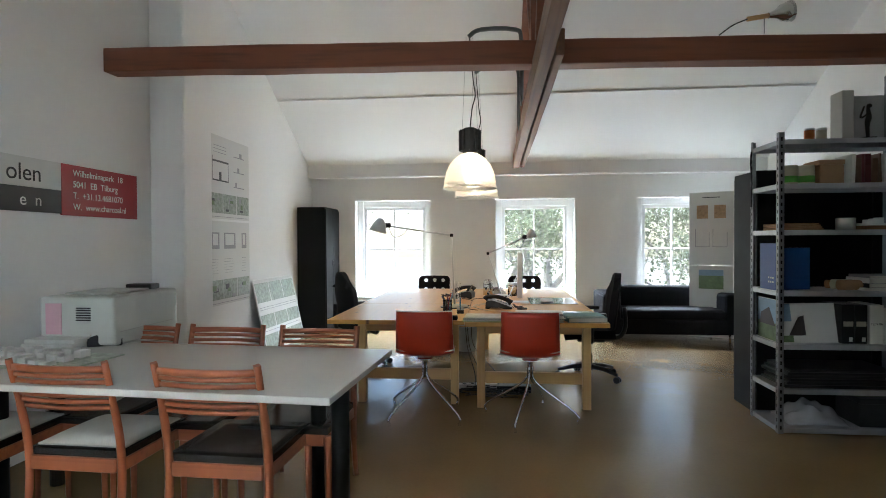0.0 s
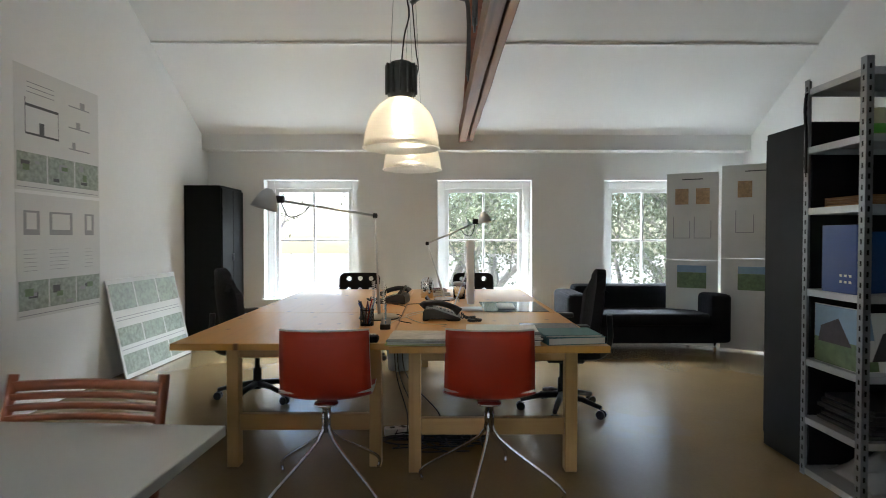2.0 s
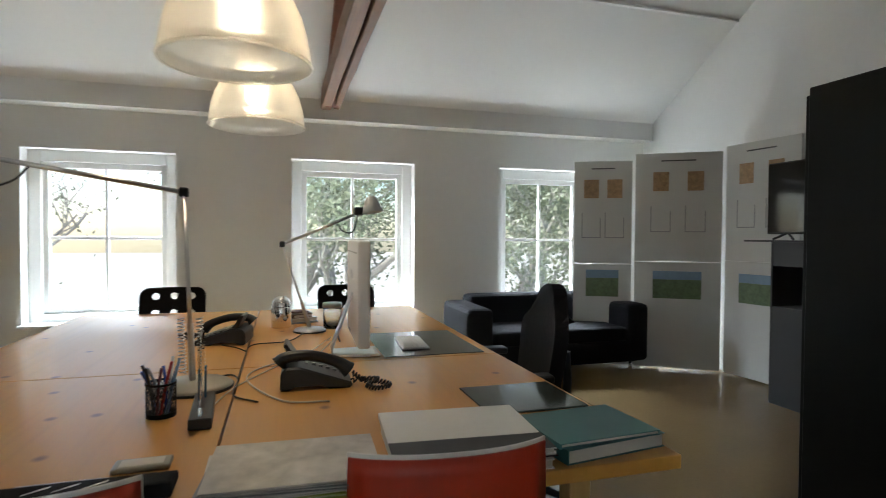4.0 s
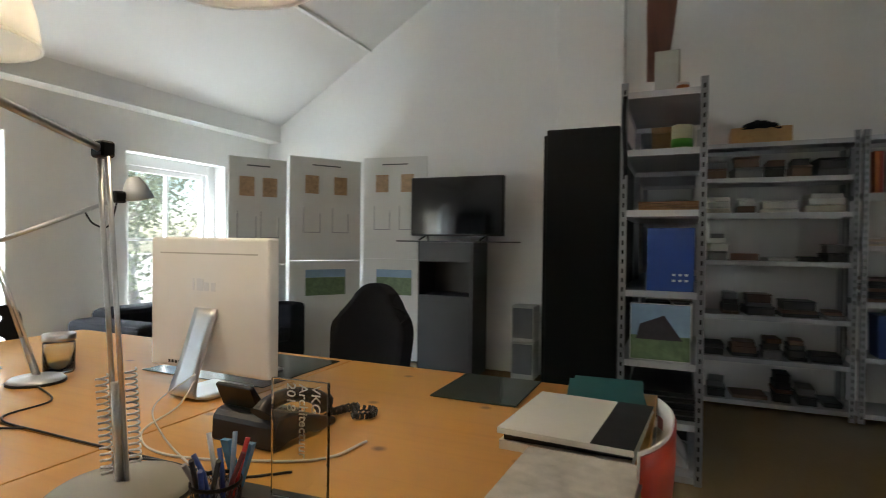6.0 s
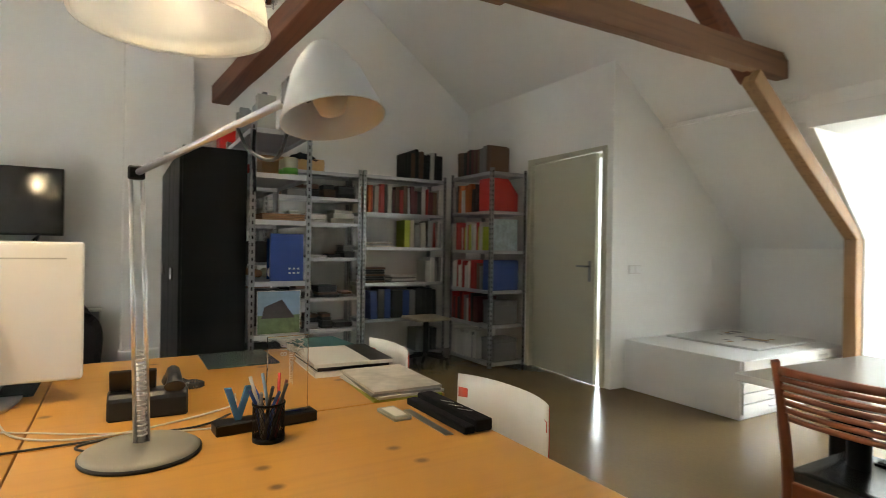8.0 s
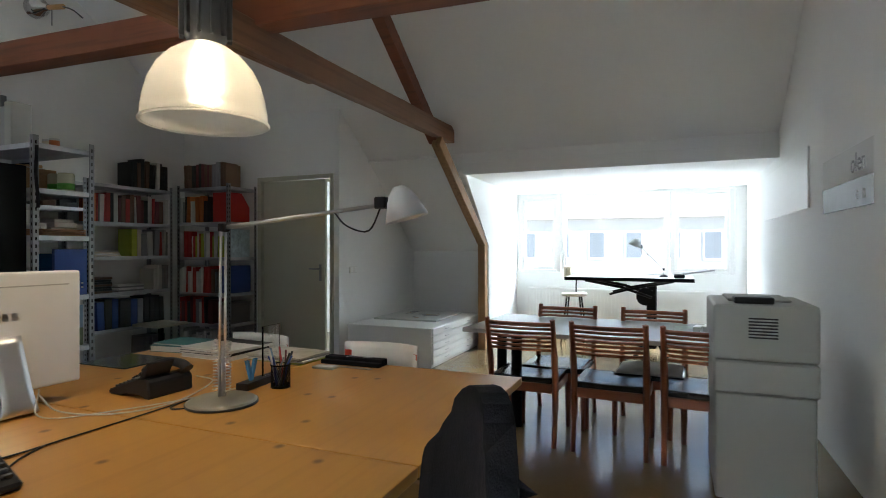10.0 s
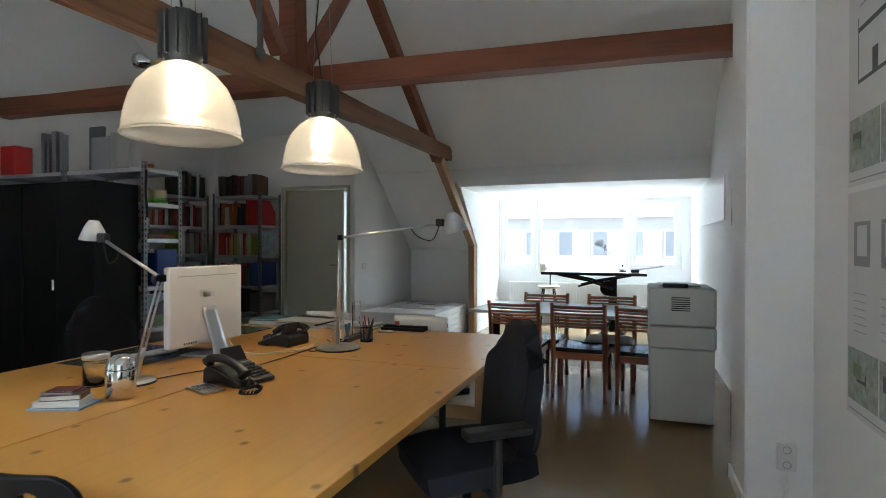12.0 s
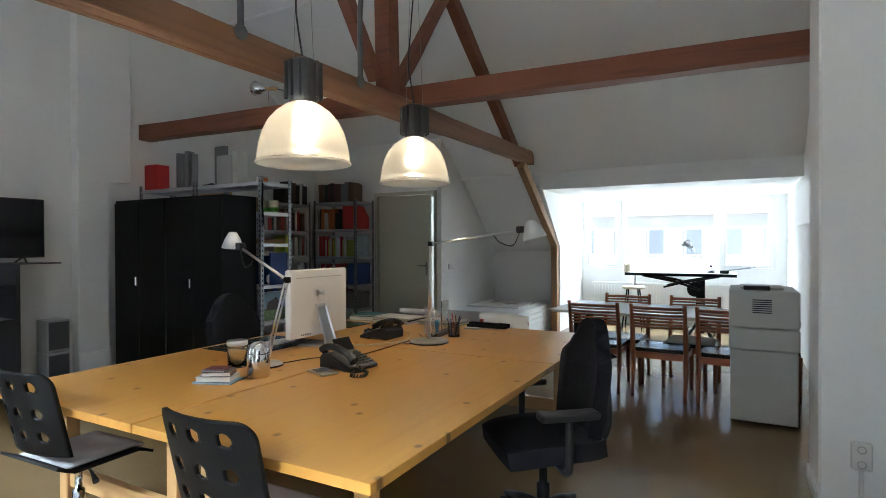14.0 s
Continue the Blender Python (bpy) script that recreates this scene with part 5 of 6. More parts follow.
def cable(points, mat=BLACK_PLASTIC, r=0.003, label="thin black cable lying across the table"):
    return tagged(tube("cable", None, mat, smooth_line(points, 8), r, "", 6), label, "cable", "cables on the tables")


z = 0.7345
cable([(1.46, 5.2, 0.8), (1.38, 5.18, z + 0.01), (1.2, 5.1, z), (1.13, 4.9, z), (1.25, 4.6, z), (1.4, 4.55, z)], WHITE_CABLE, 0.003, "thin white cable from the computer across the table")
cable([(1.46, 5.2, 0.82), (1.36, 5.25, z + 0.01), (1.22, 5.05, z), (1.1, 4.8, z), (1.05, 4.6, z)], WHITE_CABLE, 0.0025, "thin white cable from the computer across the table")
cable([(1.36, 5.8, z), (1.28, 5.6, z), (1.12, 5.55, z), (1.1, 5.3, z), (1.1, 4.9, z)])
cable([(0.98, 5.58, z), (1.05, 5.5, z), (1.1, 5.4, z)])
cable([(0.97, 4.9, z), (1.06, 4.98, z), (1.1, 4.9, z), (1.1, 4.7, z), (1.18, 4.6, z)])

# ---- under the tables ----
ps = thing("power_strip", "white power strip in a tangle of cables on the floor", "power strip", pose(1.2, 4.75, 0, 0, 0, 10))
box("body", ps, WHITE_SHELL, (-0.2, -0.03, 0), (0.2, 0.03, 0.045), 0.005)
for k in range(5):
    lathe("socket", ps, BLACK_PLASTIC, [(0, 0.0452), (0.018, 0.0452), (0.018, 0.047), (0, 0.047)], (-0.15 + 0.075 * k, 0, 0), 12)
dv = thing("network_box", "flat black network box on the floor under the tables", "network box", pose(1.5, 4.7, 0))
box("body", dv, BLACK_PLASTIC, (-0.15, -0.1, 0), (0.15, 0.1, 0.06), 0.006)
bm = bmesh.new()
rnd = random.Random(5)
for k in range(14):
    cx, cy = 1.3 + rnd.uniform(-0.2, 0.2), 4.55 + rnd.uniform(-0.12, 0.1)
    pts = [(cx + rnd.uniform(-0.2, 0.2), cy + rnd.uniform(-0.14, 0.14), 0.008 + rnd.uniform(0, 0.04)) for _ in range(6)]
    bm_tube(bm, smooth_line(pts, 5), 0.004, 5)
tagged(finish("cable_tangle", bm, BLACK_PLASTIC), "tangle of black cables on the floor under the tables", "cable", kind="stuff")
for k, (a, b) in enumerate(((1.08, 1.2), (1.12, 1.35), (1.06, 1.15))):
    cable([(a, 4.75, 0.69), (a + 0.02, 4.7, 0.4), (b, 4.68, 0.15), (b, 4.65, 0.02)], BLACK_PLASTIC, 0.004, "black cable hanging down below the table")
wb = thing("waste_basket", "pale blue-grey plastic waste basket under the table", "waste basket", pose(0.98, 6.48, 0))
lathe("basket", wb, material("pale_blue_plastic", (0.4, 0.45, 0.5), 0.5), [(0, 0), (0.11, 0), (0.14, 0.3), (0.145, 0.3), (0.145, 0.306), (0.136, 0.306), (0.107, 0.006), (0, 0.006)], (0, 0, 0), 28)

# ---- shelf contents ----
BOOK_MESH = {}


def spine(name, w, d, h, colour, m, label, category, group):
    """One upright volume, its mesh shared between volumes of the same size and colour."""
    key = (w, d, h, colour)
    if key not in BOOK_MESH:
        bm = bmesh.new()
        bm_box(bm, (0.001, 0, 0), (w - 0.001, d, h))
        o = finish(name, bm, COVER[colour], 0.0015)
        BOOK_MESH[key] = o.data
    else:
        o = new(name, BOOK_MESH[key])
    o.matrix_basis = m
    return tagged(o, label, category, group)


rnd = random.Random(11)


def row(start, step, length, depth, z, heights, colours, face, name="book", label="upright book in a shelf row", group="books on the shelves", fill=1.0, widths=(0.018, 0.028, 0.04)):
    """Volumes along a shelf; start and step lie in the plan, face is the turn of each volume."""
    t = 0.0
    while t < length * fill:
        w = rnd.choice(widths)
        h = rnd.choice(heights)
        c = rnd.choice(colours)
        if t + w > length:
            break
        p = Vector((start[0] + step[0] * t, start[1] + step[1] * t, z))
        lean = rnd.choice((0, 0, 0, 0, 2, -2))
        spine(name, w, depth, h, c, Matrix.Translation(p) @ pose(0, 0, 0, 0, lean, face), "%s %s" % (c.replace("darkred", "dark red"), label), name, group)
        t += w + (0.002 if lean == 0 else 0.012)


MIXED = ("white", "black", "brown", "white", "cream", "red", "white", "lime", "black", "sky")
# south unit: spines face north, against the partition wall
SOUTH_ROWS = ((0.052, 0.56, ("white", "white", "grey", "white", "white")), (0.442, 0.56, ("red", "black", "white", "darkred", "white", "grey")), (0.802, 0.6, ("white", "red", "white", "grey", "white", "brown", "red")), (1.222, 0.66, ("white", "lime", "white", "white", "red", "white", "cream", "lime")), (1.637, 0.5, ("white", "black", "white", "orange", "black", "white", "grey")))
for z, length, cs in SOUTH_ROWS:
    row((4.84, 1.58), (-1, 0), length, 0.26, z, (0.25, 0.28, 0.3, 0.31), cs, 180, widths=(0.02, 0.035, 0.055))
row((4.8, 1.55), (-1, 0), 0.66, 0.24, 2.047, (0.27, 0.28, 0.29), ("brown", "darkred", "black", "grey", "brown"), 180, widths=(0.028, 0.04, 0.05))
# east unit beside it: spines face west
row((5.12, 1.7), (0, 1), 0.92, 0.22, 1.612, (0.26, 0.29, 0.31), ("darkred", "red", "brown", "black", "white", "white", "orange", "darkred"), 90, widths=(0.02, 0.035, 0.05))
row((5.12, 1.7), (0, 1), 0.5, 0.22, 1.242, (0.25, 0.28, 0.3), ("lime", "red", "white", "white", "cream", "lime", "grey"), 90, widths=(0.03, 0.05, 0.07))
row((5.12, 1.7), (0, 1), 0.24, 0.22, 0.852, (0.24, 0.28), ("white", "grey", "white"), 90)
for k in range(7):
    tagged(box("folder", None, COVER["black" if k % 3 else "brown"], (4.9, 2.4 + 0.006 * (k % 3), 0.852 + 0.024 * k), (5.15, 2.64 - 0.01 * (k % 3), 0.874 + 0.024 * k), 0.002), "dark folder in a flat pile on a shelf", "folder", "folders in piles")
for k in range(4):
    tagged(box("folder", None, COVER["white" if k % 2 else "grey"], (4.9, 2.02, 0.852 + 0.02 * k), (5.15, 2.34 - 0.014 * (k % 3), 0.87 + 0.02 * k), 0.002), "pale folder in a flat pile on a shelf", "folder", "folders in piles")
    tagged(box("folder", None, COVER["white" if k % 2 else "cream"], (4.9, 2.3 + 0.01 * k, 1.242 + 0.016 * k), (5.14, 2.64, 1.256 + 0.016 * k), 0.002), "pale folder in a flat pile on a shelf", "folder", "folders in piles")
row((5.12, 1.75), (0, 1), 0.85, 0.22, 0.462, (0.3, 0.32), ("black", "grey", "blue", "black", "blue"), 90, name="binder", label="binder standing on a shelf", group="binders on the shelves", widths=(0.055, 0.07, 0.08))
row((5.12, 1.75), (0, 1), 0.3, 0.22, 0.072, (0.25, 0.3), ("black", "black", "grey"), 90, name="binder", label="binder standing on a shelf", group="binders on the shelves", widths=(0.05, 0.07))
row((5.12, 1.7), (0, 1), 0.5, 0.22, 2.012, (0.28, 0.31, 0.33), ("brown", "black", "darkred", "black", "white"), 90, widths=(0.03, 0.045))
# pieces for the long unit behind the cabinets, seen from the south
for k in range(2):
    fb = thing("binder", "black box file with two pale labels on a shelf", "binder", pose(3.74 + 0.085 * k, 3.78, 0.622), "box files on the shelf")
    box("body", fb, COVER["black"], (0, 0, 0), (0.08, 0.25, 0.27), 0.003)
    box("paper_label", fb, COVER["cream"], (0.008, -0.0012, 0.12), (0.072, -0.0002, 0.155), 0)
    box("logo", fb, COVER["white"], (0.045, -0.0012, 0.015), (0.068, -0.0002, 0.045), 0)
wf = thing("binder", "white box file with a handwritten spine on a shelf", "binder", pose(3.92, 3.78, 0.622))
box("body", wf, COVER["white"], (0, 0, 0), (0.09, 0.25, 0.27), 0.003)
words("lettering", "12.N.06", 0.024, pose(0.006, -0.001, 0.13, 90, 0, 0), BLACK_PLASTIC, wf)
for k, (w, h, c) in enumerate(((0.3, 0.02, "white"), (0.26, 0.03, "black"), (0.27, 0.035, "white"), (0.24, 0.018, "grey"))):
    flat_book(4.02, 3.87, 0.992 + (0, 0.021, 0.052, 0.088)[k], w, 0.22, h, 3 * (k % 3), c, "large book in a flat pile on a steel shelf")
row((3.34, 3.75), (1, 0), 0.3, 0.24, 0.622, (0.26, 0.28), ("black",), 0, name="binder", label="binder standing on a shelf", group="binders on the shelves", fill=0.0)
row((4.02, 3.76), (1, 0), 0.2, 0.24, 0.622, (0.24, 0.25), ("black", "black", "white"), 0, name="binder", label="binder with a white label standing on a shelf", group="binders on the shelves", widths=(0.07, 0.075))
row((3.78, 3.76), (1, 0), 0.4, 0.2, 1.737, (0.17, 0.2), ("brown", "white", "brown", "darkred"), 0, fill=1.0)
row((4.32, 3.76), (1, 0), 0.85, 0.22, 1.737, (0.18, 0.2), MIXED, 0)
row((4.32, 3.76), (1, 0), 0.85, 0.22, 0.992, (0.25, 0.28), MIXED, 0)
row((4.32, 3.76), (1, 0), 0.85, 0.22, 0.622, (0.25, 0.28), MIXED, 0)


def crate(x, y, z, w, d, h, mat, label, name="box", rz=0, lid=True):
    b = thing(name, label, name.replace("_", " "), pose(x, y, z, 0, 0, rz), "boxes on the shelves")
    box("body", b, mat, (-w / 2, -d / 2, 0), (w / 2, d / 2, h * (0.8 if lid else 1)), 0.004)
    if lid:
        box("lid", b, mat, (-w / 2 - 0.004, -d / 2 - 0.004, h * 0.8 + 0.001), (w / 2 + 0.004, d / 2 + 0.004, h), 0.003)
    return b


CARD = material("brown_cardboard", (0.3, 0.18, 0.09), 0.8, 0, 0.12, 8, 0.1)
GREENBOX = material("pale_printed_carton", (0.42, 0.4, 0.28), 0.7, 0, 0.1, 8, 0.05)
GREEN_INK = material("green_ink", (0.08, 0.3, 0.03), 0.6)
CORK = material("cork_board", (0.25, 0.13, 0.06), 0.9, 0, 0.3, 40, 0.4)
for x in (3.42, 3.53):
    g = thing("pot", "round pale pot with a green printed band", "pot", pose(x, 3.84, 1.736), "printed pots on the shelf")
    lathe("body", g, GREENBOX, [(0, 0), (0.05, 0), (0.053, 0.01), (0.053, 0.125), (0.048, 0.135), (0, 0.135)], (0, 0, 0), 24)
    lathe("printed_band", g, GREEN_INK, [(0.0535, 0.015), (0.054, 0.015), (0.054, 0.06), (0.0535, 0.06)], (0, 0, 0), 24)
crate(3.68, 3.9, 1.735, 0.16, 0.2, 0.17, CARD, "plain brown cardboard box on a steel shelf")
for k in range(4):
    tagged(box("cork_sheet", None, CORK, (3.34, 3.75, 1.417 + k * 0.012), (3.6 - 0.01 * k, 4.05, 1.427 + k * 0.012), 0.001), "thin brown board in a flat pile", "board", "flat boards on the shelves")
tin = thing("round_tin", "round brushed metal tin", "tin", pose(3.8, 3.85, 1.415))
lathe("body", tin, ALUMINIUM, [(0, 0), (0.06, 0), (0.06, 0.08), (0.056, 0.084), (0, 0.084)], (0, 0, 0), 28)
md = thing("site_model", "white architectural site model on a board", "model", pose(4.1, 3.9, 1.415))
box("board", md, PAPER, (-0.22, -0.14, 0.03), (0.22, 0.14, 0.045), 0.002)
for k in range(7):
    box("block", md, WHITE_SHELL, (-0.19 + 0.055 * k, -0.1 + 0.03 * (k % 3), 0.0455), (-0.15 + 0.055 * k, -0.05 + 0.03 * (k % 3), 0.07 + 0.008 * (k % 3)), 0.001)
box("support", md, CORK, (-0.18, -0.1, 0), (0.18, 0.1, 0.029), 0)
fd = thing("folder_box", "glossy dark blue folder box standing on a shelf", "folder", pose(3.46, 3.9, 0.99, 0, 0, 12))
box("body", fd, material("blue_gloss_card", (0.02, 0.07, 0.2), 0.2, 0, 0.3, 4, 0), (-0.1, -0.04, 0), (0.12, 0.04, 0.3), 0.002)
box("spine_label", fd, PAPER, (0.1205, -0.03, 0.05), (0.1215, 0.03, 0.2), 0)
ck = thing("round_disc", "small grey round disc leaning at the shelf post", "disc", pose(3.35, 3.95, 1.05, 0, 90, 0))
lathe("disc", ck, PAPER, [(0, 0), (0.055, 0), (0.055, 0.012), (0, 0.012)], (0, 0, 0), 28)
for k, (r, L, mt_) in enumerate(((0.035, 0.7, CARD), (0.035, 0.75, GREENBOX), (0.03, 0.7, CORK))):
    rl = tube("paper_roll", None, mt_, [(3.75, 3.84 + 0.072 * k, 0.99 + r + 0.002), (3.75 + L, 3.84 + 0.072 * k, 0.99 + r + 0.002)], r, "", 16)
    tagged(rl, "brown cardboard drawing tube lying on a shelf", "tube", "drawing tubes on the shelf")
for k in range(3):
    ph = thing("photo_board", "photo board of a dark house leaning on a shelf", "photo board", pose(3.42 + 0.09 * k, 3.79 + 0.008 * k, 0.622, -12, 0, 6))
    box("board", ph, PAPER, (-0.08, 0, 0), (0.32, 0.006, 0.28), 0.001)
    if k == 0:
        box("sky_print", ph, PHOTO_SKY, (-0.075, -0.001, 0.15), (0.315, -0.0002, 0.275), 0)
        box("ground_print", ph, PHOTO_GREEN, (-0.075, -0.001, 0.005), (0.315, -0.0002, 0.05), 0)
        bm = bmesh.new()
        bm_prism(bm, [(-0.02, 0.0505), (0.28, 0.0505), (0.27, 0.16), (0.22, 0.23), (0.06, 0.18)], "y", -0.0018, -0.0011)
        part("house_print", bm, material("dark_house_print", (0.05, 0.04, 0.045), 0.4, 0, 0.5, 30, 0), ph)
pb = thing("photo_board", "photo board of a dark house at the shelf end", "photo board", pose(3.325, 3.78, 0.622, 0, 0, 90))
box("board", pb, PAPER, (0, 0, 0), (0.3, 0.006, 0.3), 0.001)
box("sky_print", pb, PHOTO_SKY, (0.004, 0.0062, 0.13), (0.296, 0.0072, 0.296), 0)
box("ground_print", pb, PHOTO_GREEN, (0.004, 0.0062, 0.004), (0.296, 0.0072, 0.13), 0)
bm = bmesh.new()
bm_prism(bm, [(0.04, 0.11), (0.27, 0.11), (0.25, 0.19), (0.13, 0.24)], "y", 0.0073, 0.0078)
part("house_print", bm, material("dark_house_print", (0.05, 0.04, 0.045), 0.4, 0, 0.5, 30, 0), pb)
bf = thing("blue_folder", "upright blue folder with small white print", "folder", pose(3.325, 3.75, 0.992, 0, 0, 90))
box("body", bf, COVER["blue"], (0.02, 0, 0), (0.25, 0.03, 0.33), 0.002)
for k in range(6):
    box("print", bf, PAPER, (0.05 + 0.03 * (k % 3), 0.0302, 0.05 + 0.03 * (k // 3)), (0.065 + 0.03 * (k % 3), 0.031, 0.062 + 0.03 * (k // 3)), 0)
for k in range(6):
    tagged(box("portfolio", None, COVER["black"], (3.35 + 0.02 * (k % 3), 3.75 + 0.01 * (k % 2), 0.312 + k * 0.022), (4.1 - 0.03 * (k % 4), 4.1, 0.332 + k * 0.022), 0.003), "flat black portfolio in a low pile", "portfolio", "black portfolios on the shelf")
bag = bmesh.new()
bm_grid(bag, lambda u, v: (3.4 + 0.4 * u, 3.78 + 0.3 * v, 0.045 + 0.16 * math.sin(math.pi * u) ** 0.6 * math.sin(math.pi * v) ** 0.6 * (0.75 + 0.5 * noise.noise((u * 5, v * 5, 0.3)))), 26, 20, 0.004)
tagged(finish("plastic_bag", bag, material("translucent_plastic_bag", (0.35, 0.36, 0.37), 0.25, 0, 0.1, 5, 0.1)), "crumpled pale plastic bag on the bottom shelf", "bag")
crate(3.98, 3.92, 0.04, 0.24, 0.28, 0.2, COVER["black"], "black box on the bottom shelf")
crate(4.6, 3.92, 0.04, 0.4, 0.3, 0.24, CARD, "brown cardboard box on the bottom shelf")
# east shelf, northern unit: boxes and models
for i, z in enumerate((0.072, 0.392, 0.712, 1.122, 1.482, 1.742)):
    y = 2.75
    while y < 3.55:
        w, zz = rnd.choice((0.13, 0.2, 0.26)), z
        dark = i < 3 or rnd.random() < 0.3
        for layer in range(rnd.choice((1, 2, 3, 4)) if i < 5 else 2):
            h = rnd.choice((0.025, 0.035, 0.05, 0.065)) if i < 5 else rnd.choice((0.05, 0.08))
            m = COVER[rnd.choice(("black", "black", "grey", "brown", "black") if dark else ("cream", "white", "grey", "brown", "white"))]
            crate(5.04 + rnd.uniform(-0.02, 0.02), y + w / 2, zz + 0.0005, 0.24 - 0.02 * layer, w * (0.95 - 0.08 * layer), h, m, "%s flat box in a pile on a steel shelf" % ("dark" if dark else "pale"), rz=rnd.uniform(-5, 5), lid=h > 0.06)
            zz += h + 0.0005
        y += w + 0.025
cr = thing("wooden_crate", "open wooden crate with dark fabric on the top shelf", "crate", pose(5.05, 3.3, 2.0))
for a, b in (((-0.14, -0.2, 0), (0.14, -0.19, 0.12)), ((-0.14, 0.19, 0), (0.14, 0.2, 0.12)), ((-0.14, -0.19, 0), (-0.13, 0.19, 0.12)), ((0.13, -0.19, 0), (0.14, 0.19, 0.12)), ((-0.13, -0.19, 0), (0.13, 0.19, 0.01))):
    box("board", cr, PINE_RAIL, a, b, 0.002)
bm = bmesh.new()
bm_grid(bm, lambda u, v: (-0.15 + 0.3 * u, -0.13 + 0.26 * v, 0.11 + 0.08 * math.sin(math.pi * u) ** 0.5 * math.sin(math.pi * v) ** 0.5 + 0.02 * noise.noise((u * 6, v * 6, 2))), 14, 14, 0.006)
part("cloth", bm, BLACK_FABRIC, cr, "dark folded cloth")
mgz = thing("magazine_file", "red magazine file with a slanted top", "magazine file", pose(4.075, 1.24, 1.637))
bm = bmesh.new()
bm_prism(bm, [(0.34, 0), (0.0, 0), (0.0, 0.18), (0.13, 0.34), (0.34, 0.34)], "x", 0, 0.24)
part("body", bm, COVER["red"], mgz, "", 0.003)
bb2 = thing("blue_box", "blue plastic box on the bookshelf", "box", pose(4.17, 1.4, 0.802))
box("body", bb2, COVER["blue"], (-0.1, -0.18, 0), (0.06, 0.18, 0.32), 0.01)
gb = thing("photo_binder", "blue and white printed binder on the bookshelf", "binder", pose(4.075, 1.24, 1.222))
box("body", gb, material("blue_white_print", (0.1, 0.2, 0.3), 0.4, 0, 0.9, 14, 0, 40, tint=(0.4, 0.5, 0.55)), (0, 0, 0), (0.05, 0.32, 0.33), 0.002)
wc = crate(4.19, 1.38, 0.052, 0.22, 0.3, 0.24, COVER["grey"], "grey archive box on the bottom shelf")
wc2 = crate(4.18, 1.38, 0.442, 0.2, 0.3, 0.25, COVER["grey"], "grey archive box on a shelf")

# ---- on top of the cabinets and shelves ----
rb = thing("red_box", "bright red plastic box on top of the shelving", "box", pose(5.13, 4.0, 2.042))
box("body", rb, material("bright_red_plastic", (0.5, 0.012, 0.01), 0.35), (-0.11, -0.09, 0), (0.11, 0.09, 0.3), 0.02, "", 3)
for k, (x, h, w) in enumerate(((4.76, 0.42, 0.05), (4.7, 0.34, 0.03), (4.6, 0.43, 0.06), (4.53, 0.4, 0.02))):
    tagged(box("steel_profile", None, STEEL, (x, 3.9, 2.042), (x + w, 3.98, 2.042 + h), 0.003), "short upright sample of a steel window profile", "profile", "profile samples on the shelving")
tagged(box("grey_panel", None, GREY_STEEL, (4.08, 3.86, 2.042), (4.26, 3.9, 2.5), 0.004), "grey sample panel standing on the shelving", "panel")
tagged(box("grey_panel", None, PRINTER_DARK, (3.78, 3.86, 2.042), (3.86, 4.0, 2.4), 0.004), "pale grey upright sample standing on the shelving", "panel")
tagged(box("grey_panel", None, PALE_INK, (3.9, 3.95, 2.042), (4.14, 3.97, 2.38), 0.004), "pale grey upright sample standing on the shelving", "panel")
st = bmesh.new()
bm_box(st, (3.93, 3.86, 2.042), (4.01, 3.92, 2.07))
bm_tube(st, smooth_line([(3.97, 3.89, 2.07), (3.965, 3.89, 2.16), (3.975, 3.89, 2.22), (3.97, 3.89, 2.28), (3.99, 3.89, 2.3)], 4), [0.012, 0.012, 0.013, 0.014, 0.016, 0.018, 0.02, 0.02, 0.018, 0.016, 0.014, 0.012, 0.012, 0.016, 0.018, 0.016, 0.01], 8)
bm_tube(st, smooth_line([(3.975, 3.89, 2.24), (3.92, 3.89, 2.21), (3.945, 3.89, 2.29)], 4), 0.007, 6)
tagged(finish("statuette", st, material("dark_bronze", (0.03, 0.027, 0.022), 0.4, 0.7)), "small dark bronze statuette on the shelving", "statuette")
for x, c in ((3.55, "orange"), (3.63, "cream")):
    jj = thing("jar", "small jar with dark contents on the shelving", "jar", pose(x, 3.84, 2.042))
    lathe("body", jj, COVER[c], [(0, 0), (0.033, 0), (0.033, 0.075), (0, 0.075)], (0, 0, 0), 18)
    lathe("lid", jj, ALUMINIUM, [(0, 0.076), (0.034, 0.076), (0.034, 0.09), (0, 0.09)], (0, 0, 0), 18)

# ---- work lamp clipped above the cross beam ----
wl = thing("clamp_lamp", "old chromed work lamp chained to the beam", "lamp", pose(3.3, 4.0, 3.0, 0, 0, 180))
bm = bmesh.new()
bm_lathe(bm, [(0.02, 0), (0.03, 0.05), (0.06, 0.09), (0.075, 0.16), (0.072, 0.16), (0.056, 0.095), (0.02, 0.05), (0.018, 0)], 24)
bmesh.ops.transform(bm, matrix=pose(-0.05, 0, 0.0, 0, -80, 0), verts=bm.verts)
part("reflector", bm, CHROME, wl)
tube("handle", wl, PINE_RAIL, [(0.1, 0, -0.02), (-0.05, 0, 0)], 0.018)
tube("chain", wl, STEEL, [(-0.02, 0, -0.01), (-0.02, 0, -0.13)], 0.004)
tube("cord", wl, BLACK_PLASTIC, smooth_line([(0.1, 0, -0.02), (0.2, 0, -0.06), (0.3, 0.0, -0.13)], 5), 0.005)

